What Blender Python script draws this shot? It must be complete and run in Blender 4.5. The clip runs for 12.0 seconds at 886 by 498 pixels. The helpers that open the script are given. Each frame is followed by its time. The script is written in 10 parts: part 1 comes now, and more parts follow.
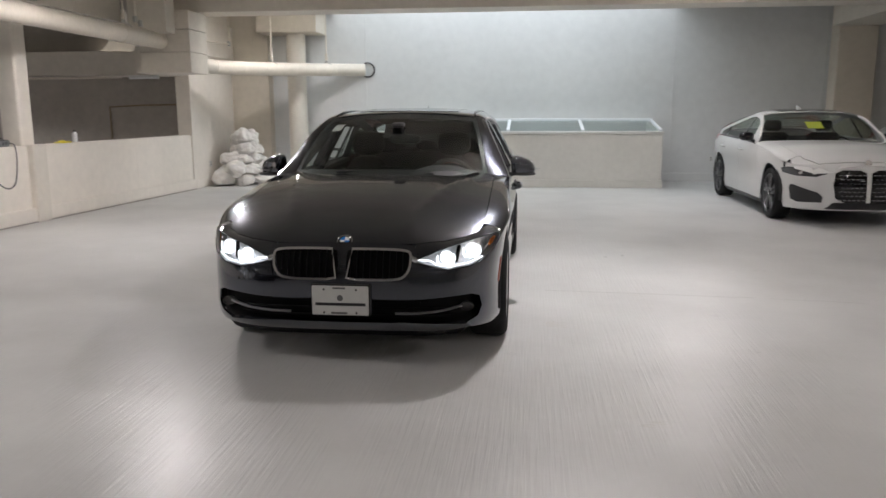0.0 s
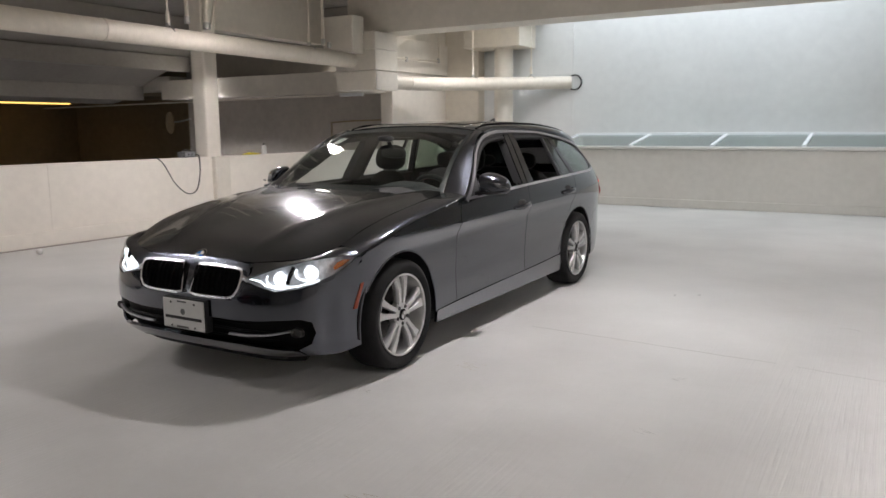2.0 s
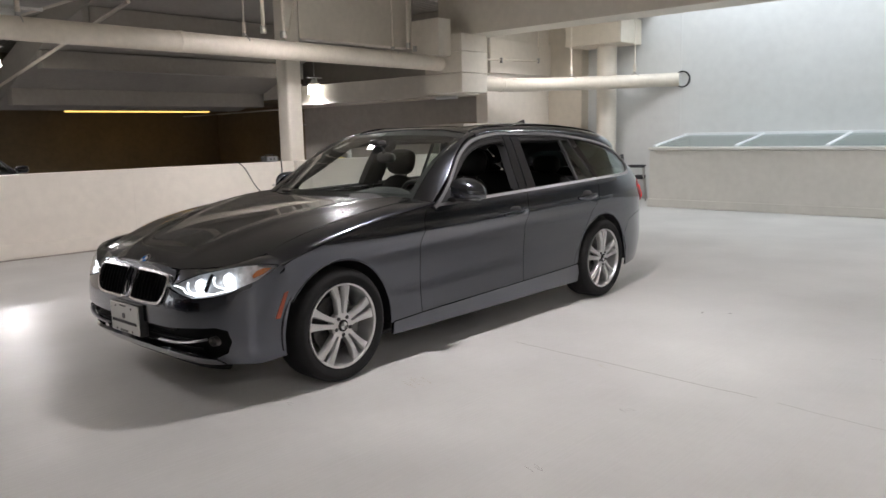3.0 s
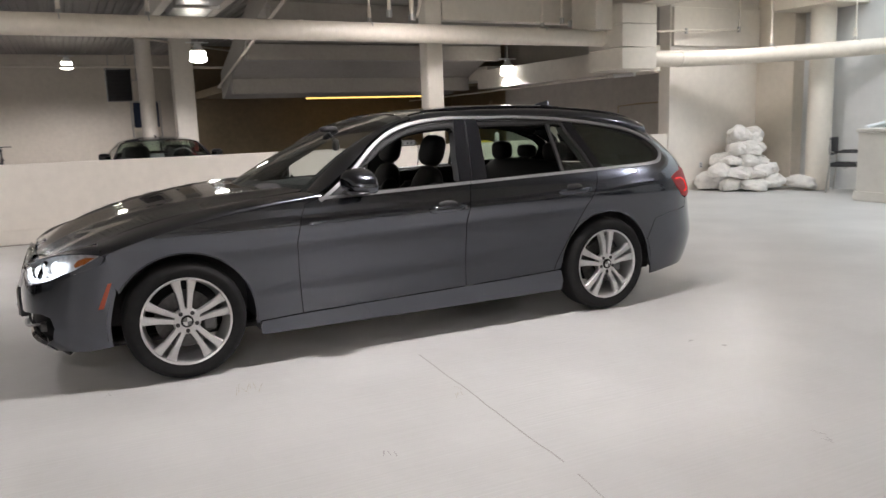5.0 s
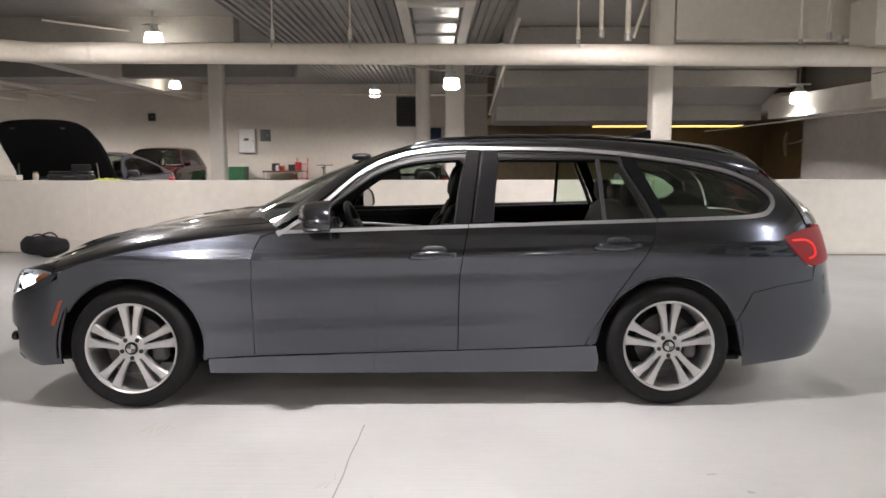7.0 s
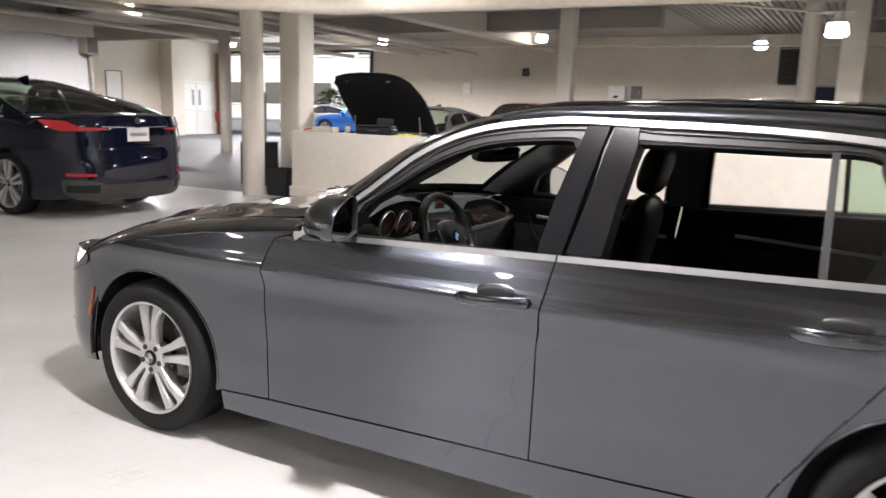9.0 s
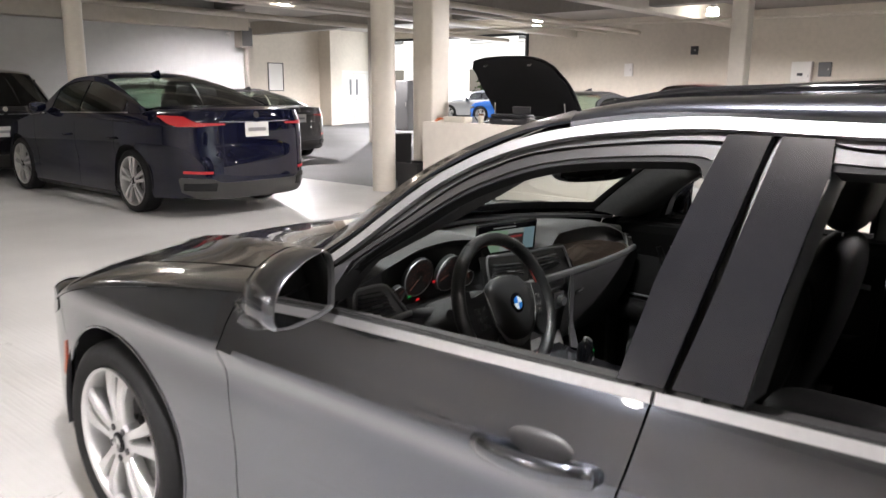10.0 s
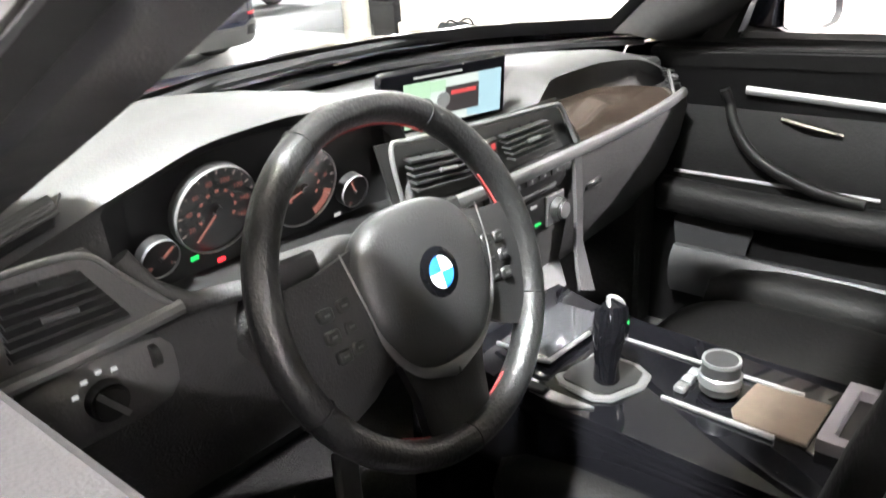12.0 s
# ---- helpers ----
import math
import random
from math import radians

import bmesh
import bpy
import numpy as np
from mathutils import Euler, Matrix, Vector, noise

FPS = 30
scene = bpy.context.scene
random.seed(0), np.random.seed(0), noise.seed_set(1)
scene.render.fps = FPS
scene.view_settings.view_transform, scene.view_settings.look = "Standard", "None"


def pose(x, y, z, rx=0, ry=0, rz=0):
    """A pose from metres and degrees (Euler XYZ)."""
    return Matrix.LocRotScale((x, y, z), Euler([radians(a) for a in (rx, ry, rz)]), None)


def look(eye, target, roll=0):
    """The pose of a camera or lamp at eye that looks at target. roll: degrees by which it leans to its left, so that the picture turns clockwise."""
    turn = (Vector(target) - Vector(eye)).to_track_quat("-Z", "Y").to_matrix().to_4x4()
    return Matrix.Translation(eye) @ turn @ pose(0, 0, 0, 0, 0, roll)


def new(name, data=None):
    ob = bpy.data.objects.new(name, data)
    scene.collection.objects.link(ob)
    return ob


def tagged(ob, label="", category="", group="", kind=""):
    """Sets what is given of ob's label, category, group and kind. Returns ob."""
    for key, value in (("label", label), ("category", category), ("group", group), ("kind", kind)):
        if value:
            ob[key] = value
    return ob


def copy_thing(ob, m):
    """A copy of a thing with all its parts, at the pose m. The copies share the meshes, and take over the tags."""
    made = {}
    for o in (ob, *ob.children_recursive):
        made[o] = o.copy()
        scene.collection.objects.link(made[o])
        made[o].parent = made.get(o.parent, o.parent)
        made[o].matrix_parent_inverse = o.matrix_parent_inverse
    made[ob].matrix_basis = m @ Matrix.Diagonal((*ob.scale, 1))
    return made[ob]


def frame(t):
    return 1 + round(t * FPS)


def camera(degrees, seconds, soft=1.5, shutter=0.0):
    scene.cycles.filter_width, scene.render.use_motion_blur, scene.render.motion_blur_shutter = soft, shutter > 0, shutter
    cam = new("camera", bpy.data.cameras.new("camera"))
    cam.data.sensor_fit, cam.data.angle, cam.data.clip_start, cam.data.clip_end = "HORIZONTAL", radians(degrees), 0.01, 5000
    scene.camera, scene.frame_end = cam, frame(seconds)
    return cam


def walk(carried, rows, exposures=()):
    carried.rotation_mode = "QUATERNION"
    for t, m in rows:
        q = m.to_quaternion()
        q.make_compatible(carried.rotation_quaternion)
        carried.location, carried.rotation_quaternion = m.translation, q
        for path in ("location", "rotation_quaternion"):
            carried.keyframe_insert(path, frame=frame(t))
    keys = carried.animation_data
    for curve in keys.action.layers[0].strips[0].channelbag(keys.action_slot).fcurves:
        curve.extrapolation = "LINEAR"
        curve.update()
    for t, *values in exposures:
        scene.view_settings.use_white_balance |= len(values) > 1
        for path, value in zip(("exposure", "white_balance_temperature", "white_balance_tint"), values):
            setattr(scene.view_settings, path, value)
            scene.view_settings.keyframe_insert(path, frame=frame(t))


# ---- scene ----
cam = camera(59.9, 12.0, soft=1.5, shutter=0.3)
PATH = [
    (0, (1.026, -4.83, 1.421), (0.802, -2.875, 1.067), -0.2),
    (0.5, (1.627, -4.623, 1.415), (1.151, -2.708, 1.084), -1.7),
    (1, (2.218, -4.326, 1.411), (1.557, -2.467, 1.086), -1.5),
    (1.5, (2.785, -3.97, 1.398), (1.984, -2.165, 1.086), -1.5),
    (2, (3.281, -3.615, 1.389), (2.278, -1.914, 1.077), -0.5),
    (2.5, (3.727, -3.191, 1.381), (2.553, -1.603, 1.069), -1.0),
    (3, (4.107, -2.719, 1.379), (2.778, -1.254, 1.078), -1.3),
    (3.2, (4.257, -2.505, 1.364), (2.867, -1.098, 1.067), -1.5),
    (4.8, (5.06, -0.723, 1.335), (3.322, 0.207, 0.998), -1.9),
    (5, (5.114, -0.503, 1.337), (3.337, 0.356, 1.01), -2.0),
    (5.5, (5.215, 0.047, 1.312), (3.346, 0.69, 1.004), -0.7),
    (6, (5.237, 0.603, 1.316), (3.311, 1.052, 1.016), -0.1),
    (6.5, (5.172, 1.14, 1.316), (3.201, 1.348, 1.044), 0.5),
    (6.7, (5.043, 1.332, 1.308), (3.064, 1.469, 1.052), 0.3),
    (8.3, (3.753, 2.457, 1.349), (1.867, 1.85, 1.076), 0.9),
    (8.5, (3.565, 2.541, 1.343), (1.713, 1.848, 1.047), 1.8),
    (9, (2.989, 2.536, 1.383), (1.264, 1.591, 1.023), 1.7),
    (9.5, (2.436, 2.418, 1.399), (0.854, 1.266, 0.988), 0.7),
    (10, (1.902, 2.234, 1.409), (0.423, 0.95, 1.005), 0.3),
    (10.5, (1.485, 1.994, 1.374), (0.022, 0.686, 0.987), -0.9),
    (11, (1.14, 1.808, 1.32), (-0.264, 0.476, 0.814), -2.3),
    (11.5, (0.936, 1.676, 1.278), (-0.425, 0.373, 0.607), -2.8),
    (12, (0.9, 1.628, 1.203), (-0.472, 0.395, 0.43), -3.7),
]
EXPOSURES = [(0, -0.40), (3.0, -0.30), (5.0, -0.12), (6.5, 0.02), (8.5, 0.46), (9.5, 0.76), (10.5, 1.32), (11.0, 1.9), (11.5, 2.85), (12.0, 3.42)]
walk(cam, [(t, look(eye, target, roll)) for t, eye, target, roll in PATH], EXPOSURES)

# ---------------- the light ----------------
world = bpy.data.worlds.new("world")
scene.world = world
world.use_nodes = True
_nt = world.node_tree
_sky = _nt.nodes.new("ShaderNodeTexSky")
_sky.sky_type, _sky.sun_disc = "NISHITA", False
_sky.sun_elevation, _sky.sun_rotation = radians(47), radians(120)
_bg = _nt.nodes["Background"]
_bg.inputs["Strength"].default_value = 0.12
_nt.links.new(_sky.outputs[0], _bg.inputs[0])

sun = new("sun", bpy.data.lights.new("sun", "SUN"))
sun.data.energy, sun.data.angle, sun.data.color = 5.0, radians(0.5), (1.0, 0.95, 0.88)
sun.matrix_world = look((0, -40, 40), (-32, -22, 0))


def area_lamp(name, at, aim, sx, sy, watts, colour):
    l = bpy.data.lights.new(name, "AREA")
    l.shape, l.size, l.size_y, l.energy, l.color = "RECTANGLE", sx, sy, watts, colour
    o = new(name, l)
    o.matrix_world = look(at, aim)
    return o


# daylight that falls down the light well behind the ceiling edge
area_lamp("light_well_daylight", (0.35, 9.9, 5.2), (0.35, 10.15, 0), 6.2, 2.0, 270, (0.86, 0.93, 1.0))
# daylight through the big vehicle door
area_lamp("vehicle_door_daylight", (-23.2, -18.3, 1.9), (0, -12, 1.2), 7.2, 3.2, 260, (0.95, 0.97, 1.0))

LAMP_COLOUR = (1.0, 0.945, 0.968)


# ---------------- materials ----------------
def material(name, colour, rough=0.5, metal=0.0, coat=0.0, spec=0.5, noise_scale=0.0, noise_amount=0.0, big_scale=0.0,
             big_amount=0.0, bump=0.0, bump_scale=0.0, rough_var=0.0, sheen=0.0, stretch=(1, 1, 1), coat_rough=0.03, rand=0.0, coat_ior=1.5):
    m = bpy.data.materials.new(name)
    m.use_nodes = True
    nt = m.node_tree
    b = nt.nodes["Principled BSDF"]
    b.inputs["Base Color"].default_value = (*colour, 1)
    b.inputs["Roughness"].default_value = rough
    b.inputs["Metallic"].default_value = metal
    b.inputs["Coat Weight"].default_value = coat
    b.inputs["Coat Roughness"].default_value = coat_rough
    b.inputs["Coat IOR"].default_value = coat_ior
    b.inputs["Specular IOR Level"].default_value = spec
    if sheen:
        b.inputs["Sheen Weight"].default_value = sheen
    tc = nt.nodes.new("ShaderNodeTexCoord")
    mp = nt.nodes.new("ShaderNodeMapping")
    mp.inputs["Scale"].default_value = stretch
    geo = nt.nodes.new("ShaderNodeNewGeometry")
    nt.links.new(geo.outputs["Position"], mp.inputs["Vector"])

    def noise_tex(scale, detail=6):
        n = nt.nodes.new("ShaderNodeTexNoise")
        n.inputs["Scale"].default_value, n.inputs["Detail"].default_value = scale, detail
        nt.links.new(mp.outputs[0], n.inputs["Vector"])
        return n

    current = None
    for scale, amount in ((big_scale, big_amount), (noise_scale, noise_amount)):
        if not amount:
            continue
        n = noise_tex(scale)
        mr = nt.nodes.new("ShaderNodeMapRange")
        mr.inputs["From Min"].default_value, mr.inputs["From Max"].default_value = 0.3, 0.7
        mr.inputs["To Min"].default_value, mr.inputs["To Max"].default_value = 1 - amount, 1 + amount * 0.6
        nt.links.new(n.outputs["Fac"], mr.inputs["Value"])
        mix = nt.nodes.new("ShaderNodeVectorMath")
        mix.operation = "SCALE"
        if current is None:
            mix.inputs[0].default_value = colour
        else:
            nt.links.new(current, mix.inputs[0])
        nt.links.new(mr.outputs[0], mix.inputs["Scale"])
        current = mix.outputs[0]
    if rand:
        oi = nt.nodes.new("ShaderNodeObjectInfo")
        mr = nt.nodes.new("ShaderNodeMapRange")
        mr.inputs["To Min"].default_value, mr.inputs["To Max"].default_value = 1 - rand, 1 + rand
        nt.links.new(oi.outputs["Random"], mr.inputs["Value"])
        mix = nt.nodes.new("ShaderNodeVectorMath")
        mix.operation = "SCALE"
        if current is None:
            mix.inputs[0].default_value = colour
        else:
            nt.links.new(current, mix.inputs[0])
        nt.links.new(mr.outputs[0], mix.inputs["Scale"])
        current = mix.outputs[0]
    if current is not None:
        nt.links.new(current, b.inputs["Base Color"])
    if rough_var:
        n = noise_tex(big_scale or 3.0)
        mr = nt.nodes.new("ShaderNodeMapRange")
        mr.inputs["From Min"].default_value, mr.inputs["From Max"].default_value = 0.3, 0.7
        mr.inputs["To Min"].default_value, mr.inputs["To Max"].default_value = max(0.02, rough - rough_var), rough + rough_var
        nt.links.new(n.outputs["Fac"], mr.inputs["Value"])
        nt.links.new(mr.outputs[0], b.inputs["Roughness"])
    if bump:
        n = noise_tex(bump_scale, 3)
        bp = nt.nodes.new("ShaderNodeBump")
        bp.inputs["Strength"].default_value = bump
        bp.inputs["Distance"].default_value = 0.01
        nt.links.new(n.outputs["Fac"], bp.inputs["Height"])
        nt.links.new(bp.outputs[0], b.inputs["Normal"])
    return m


def glow(name, colour, strength):
    m = bpy.data.materials.new(name)
    m.use_nodes = True
    b = m.node_tree.nodes["Principled BSDF"]
    k = 0.05 if strength < 0.5 else 0.6
    b.inputs["Base Color"].default_value = (colour[0] * k, colour[1] * k, colour[2] * k, 1)
    b.inputs["Emission Color"].default_value = (*colour, 1)
    b.inputs["Emission Strength"].default_value = strength
    b.inputs["Roughness"].default_value = 0.4
    return m


def clear_glass(name, colour=(1, 1, 1), rough=0.0, reflect=1.45, tint=0.0):
    """A thin pane: mostly see-through, with Fresnel gloss."""
    m = bpy.data.materials.new(name)
    m.use_nodes = True
    nt = m.node_tree
    for n in list(nt.nodes):
        if n.type != "OUTPUT_MATERIAL":
            nt.nodes.remove(n)
    out = nt.nodes["Material Output"]
    tr = nt.nodes.new("ShaderNodeBsdfTransparent")
    tr.inputs[0].default_value = (*colour, 1)
    gl = nt.nodes.new("ShaderNodeBsdfGlossy")
    gl.inputs["Roughness"].default_value = rough
    lw = nt.nodes.new("ShaderNodeLayerWeight")
    pw = nt.nodes.new("ShaderNodeMath")
    pw.operation, pw.inputs[1].default_value = "POWER", 4.5
    nt.links.new(lw.outputs["Facing"], pw.inputs[0])
    fr = nt.nodes.new("ShaderNodeMapRange")
    f0 = ((reflect - 1) / (reflect + 1)) ** 2 * 1.6
    fr.inputs["To Min"].default_value, fr.inputs["To Max"].default_value = f0, 0.9
    nt.links.new(pw.outputs[0], fr.inputs[0])
    mix = nt.nodes.new("ShaderNodeMixShader")
    nt.links.new(fr.outputs[0], mix.inputs[0])
    nt.links.new(tr.outputs[0], mix.inputs[1])
    nt.links.new(gl.outputs[0], mix.inputs[2])
    nt.links.new(mix.outputs[0], out.inputs[0])
    return m


M = {}


def mat(name, *a, **k):
    M[name] = material(name, *a, **k)
    return M[name]


def floor_material():
    """Pale grey epoxy over brushed concrete: satin, with fine parallel roller and broom marks and faint stains."""
    m = bpy.data.materials.new("floor_epoxy")
    m.use_nodes = True
    nt = m.node_tree
    b = nt.nodes["Principled BSDF"]
    geo = nt.nodes.new("ShaderNodeNewGeometry")

    def tex(scale, stretch=(1, 1, 1), detail=5, rot=0.0):
        mp = nt.nodes.new("ShaderNodeMapping")
        mp.inputs["Scale"].default_value = stretch
        mp.inputs["Rotation"].default_value = (0, 0, rot)
        nt.links.new(geo.outputs["Position"], mp.inputs[0])
        n = nt.nodes.new("ShaderNodeTexNoise")
        n.inputs["Scale"].default_value, n.inputs["Detail"].default_value = scale, detail
        nt.links.new(mp.outputs[0], n.inputs["Vector"])
        return n.outputs["Fac"]

    def remap(sock, f0, f1, t0, t1):
        mr = nt.nodes.new("ShaderNodeMapRange")
        for k, v in zip(("From Min", "From Max", "To Min", "To Max"), (f0, f1, t0, t1)):
            mr.inputs[k].default_value = v
        nt.links.new(sock, mr.inputs[0])
        return mr.outputs[0]

    def mul(a, c):
        mm = nt.nodes.new("ShaderNodeMath")
        mm.operation = "MULTIPLY"
        nt.links.new(a, mm.inputs[0])
        nt.links.new(c, mm.inputs[1])
        return mm.outputs[0]

    stains = remap(tex(0.9, detail=5), 0.15, 0.85, 0.80, 1.13)
    specks = remap(tex(14.0, detail=4), 0.0, 1.0, 0.97, 1.03)
    patches = remap(tex(0.25, detail=3), 0.2, 0.8, 0.88, 1.09)
    tone = mul(mul(stains, specks), patches)
    sc = nt.nodes.new("ShaderNodeVectorMath")
    sc.operation = "SCALE"
    sc.inputs[0].default_value = (0.555, 0.55, 0.535)
    nt.links.new(tone, sc.inputs["Scale"])
    nt.links.new(sc.outputs[0], b.inputs["Base Color"])
    nt.links.new(remap(tex(1.3, detail=4), 0.25, 0.75, 0.27, 0.42), b.inputs["Roughness"])
    b.inputs["Specular IOR Level"].default_value = 0.5
    streak = tex(60, (1, 0.035, 1), 2)
    pebble = tex(9, detail=4)
    zone = remap(tex(0.5, detail=2), 0.0, 1.0, 0.1, 1.2)
    hs = mul(remap(streak, 0.2, 0.8, 0, 1), zone)
    b1 = nt.nodes.new("ShaderNodeBump")
    b1.inputs["Strength"].default_value, b1.inputs["Distance"].default_value = 0.6, 0.004
    nt.links.new(hs, b1.inputs["Height"])
    b2 = nt.nodes.new("ShaderNodeBump")
    b2.inputs["Strength"].default_value, b2.inputs["Distance"].default_value = 0.22, 0.004
    nt.links.new(pebble, b2.inputs["Height"])
    nt.links.new(b1.outputs[0], b2.inputs["Normal"])
    nt.links.new(b2.outputs[0], b.inputs["Normal"])
    return m


M["floor"] = floor_material()
mat("lane", (0.15, 0.15, 0.155), 0.6, big_scale=0.8, big_amount=0.15, noise_scale=30, noise_amount=0.12, bump=0.2, bump_scale=60)
mat("wall", (0.82, 0.765, 0.69), 0.55, big_scale=0.7, big_amount=0.06, noise_scale=9, noise_amount=0.04, bump=0.12, bump_scale=18)
mat("wall_back", (0.66, 0.665, 0.66), 0.5, big_scale=0.5, big_amount=0.07, noise_scale=6, noise_amount=0.04, bump=0.10, bump_scale=14)
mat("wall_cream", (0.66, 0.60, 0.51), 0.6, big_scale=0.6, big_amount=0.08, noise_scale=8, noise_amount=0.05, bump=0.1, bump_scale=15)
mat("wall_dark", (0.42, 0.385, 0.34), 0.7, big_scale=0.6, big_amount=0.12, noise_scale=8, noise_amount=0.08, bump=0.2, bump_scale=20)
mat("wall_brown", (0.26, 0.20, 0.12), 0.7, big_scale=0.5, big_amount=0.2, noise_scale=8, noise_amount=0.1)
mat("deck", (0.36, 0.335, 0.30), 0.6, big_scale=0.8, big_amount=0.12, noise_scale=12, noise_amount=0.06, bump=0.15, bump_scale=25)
mat("beam", (0.70, 0.65, 0.57), 0.55, big_scale=0.8, big_amount=0.08, noise_scale=10, noise_amount=0.05, bump=0.15, bump_scale=20)
mat("pipe", (0.72, 0.66, 0.57), 0.42, big_scale=1.2, big_amount=0.10, noise_scale=14, noise_amount=0.06, bump=0.12, bump_scale=22, rough_var=0.08)
mat("column", (0.74, 0.69, 0.61), 0.45, big_scale=1.1, big_amount=0.06, noise_scale=12, noise_amount=0.04, bump=0.08, bump_scale=20)
mat("galvanised", (0.55, 0.54, 0.52), 0.32, 0.9, big_scale=3, big_amount=0.2, noise_scale=25, noise_amount=0.15, bump=1.0, bump_scale=9, stretch=(1, 0.25, 1))
mat("steel", (0.45, 0.44, 0.42), 0.4, 0.8)
mat("bag", (0.74, 0.71, 0.67), 0.5, big_scale=6, big_amount=0.12, noise_scale=30, noise_amount=0.06, bump=1.0, bump_scale=11, sheen=0.1)
mat("black_cloth", (0.012, 0.012, 0.014), 0.7, bump=0.4, bump_scale=40)
mat("black_plastic", (0.018, 0.018, 0.02), 0.45, bump=0.06, bump_scale=200)
mat("grey_plastic", (0.12, 0.12, 0.12), 0.45)
mat("white_plastic", (0.7, 0.7, 0.68), 0.4)
mat("white_frame", (0.78, 0.80, 0.82), 0.4)
mat("box_paint", (0.66, 0.645, 0.60), 0.5, big_scale=0.9, big_amount=0.06, noise_scale=11, noise_amount=0.04, bump=0.1, bump_scale=18)
mat("yellow", (0.75, 0.62, 0.05), 0.6)
mat("red_plastic", (0.45, 0.02, 0.02), 0.4)
mat("rubber", (0.022, 0.022, 0.023), 0.75, noise_scale=30, noise_amount=0.15, bump=0.08, bump_scale=120)
M["well_glass"] = clear_glass("well_glass", (0.78, 0.85, 0.84), 0.02, 1.5)
M["lamp_glow"] = glow("lamp_glow", (1.0, 0.95, 0.86), 24.0)
M["tube_glow"] = glow("tube_glow", (1.0, 0.97, 0.9), 6.0)
M["warm_glow"] = glow("warm_glow", (1.0, 0.62, 0.16), 2.2)


# ---------------- mesh helpers ----------------
def finish(bm, name, material_=None, parent=None, label="", smooth=40, recalc=True):
    if recalc:
        bmesh.ops.recalc_face_normals(bm, faces=bm.faces)
    me = bpy.data.meshes.new(name)
    bm.to_mesh(me)
    bm.free()
    if smooth:
        me.shade_smooth()
        me.set_sharp_from_angle(angle=radians(smooth))
    if material_ is not None:
        for m in material_ if isinstance(material_, (list, tuple)) else [material_]:
            me.materials.append(m)
    ob = new(name, me)
    if parent is not None:
        ob.parent = parent
    if label:
        tagged(ob, label)
    return ob


def part(name, bm, material_, parent, label="", smooth=40):
    return finish(bm, name, material_, parent, label, smooth)


def box_bm(x0, y0, z0, x1, y1, z1, bevel=0.0, bm=None, seg=1):
    own = bm is None
    b = bmesh.new()
    bmesh.ops.create_cube(b, size=1.0)
    for v in b.verts:
        v.co = Vector((x0 + (v.co.x + 0.5) * (x1 - x0), y0 + (v.co.y + 0.5) * (y1 - y0), z0 + (v.co.z + 0.5) * (z1 - z0)))
    if bevel:
        bmesh.ops.bevel(b, geom=list(b.edges), offset=bevel, segments=seg, affect="EDGES", profile=0.5)
    if own:
        return b
    merge(bm, b)
    return bm


def merge(bm, other, m=None):
    if m is not None:
        bmesh.ops.transform(other, matrix=m, verts=other.verts)
    me = bpy.data.meshes.new("tmp")
    other.to_mesh(me)
    other.free()
    bm.from_mesh(me)
    bpy.data.meshes.remove(me)
    return bm


def cyl_bm(p0, p1, r0, r1=None, seg=24, bevel=0.0):
    p0, p1 = Vector(p0), Vector(p1)
    r1 = r0 if r1 is None else r1
    b = bmesh.new()
    bmesh.ops.create_cone(b, cap_ends=True, segments=seg, radius1=r0, radius2=r1, depth=(p1 - p0).length)
    if bevel:
        es = [e for e in b.edges if abs(e.verts[0].co.z - e.verts[1].co.z) < 1e-6]
        bmesh.ops.bevel(b, geom=es, offset=bevel, segments=2, affect="EDGES")
    q = (p1 - p0).to_track_quat("Z", "Y").to_matrix().to_4x4()
    bmesh.ops.transform(b, matrix=Matrix.Translation((p0 + p1) / 2) @ q, verts=b.verts)
    return b


def sweep_bm(points, radius, seg=10, closed=False, squash=None, caps=True):
    """A tube along points. radius: number or one for each point. squash=(a, b): an elliptic section, a across, b along the side normal."""
    pts = [Vector(p) for p in points]
    n = len(pts)
    b = bmesh.new()
    rings = []
    up = Vector((0, 0, 1))
    prev = None
    for i, p in enumerate(pts):
        a = pts[(i - 1) % n] if closed or i else pts[i]
        c = pts[(i + 1) % n] if closed or i < n - 1 else pts[i]
        d = (c - a).normalized()
        if prev is None:
            s = d.cross(up)
            if s.length < 1e-3:
                s = d.cross(Vector((1, 0, 0)))
            s.normalize()
        else:
            s = (prev - d * prev.dot(d)).normalized()
        prev = s
        t = s.cross(d).normalized()
        r = radius[i] if isinstance(radius, (list, tuple)) else radius
        ka, kb = squash or (1, 1)
        rings.append([b.verts.new(p + s * (r * ka * math.cos(2 * math.pi * k / seg)) + t * (r * kb * math.sin(2 * math.pi * k / seg))) for k in range(seg)])
    for i in range(n if closed else n - 1):
        r0, r1 = rings[i], rings[(i + 1) % n]
        for k in range(seg):
            b.faces.new((r0[k], r0[(k + 1) % seg], r1[(k + 1) % seg], r1[k]))
    if caps and not closed:
        b.faces.new(rings[0][::-1])
        b.faces.new(rings[-1])
    return b


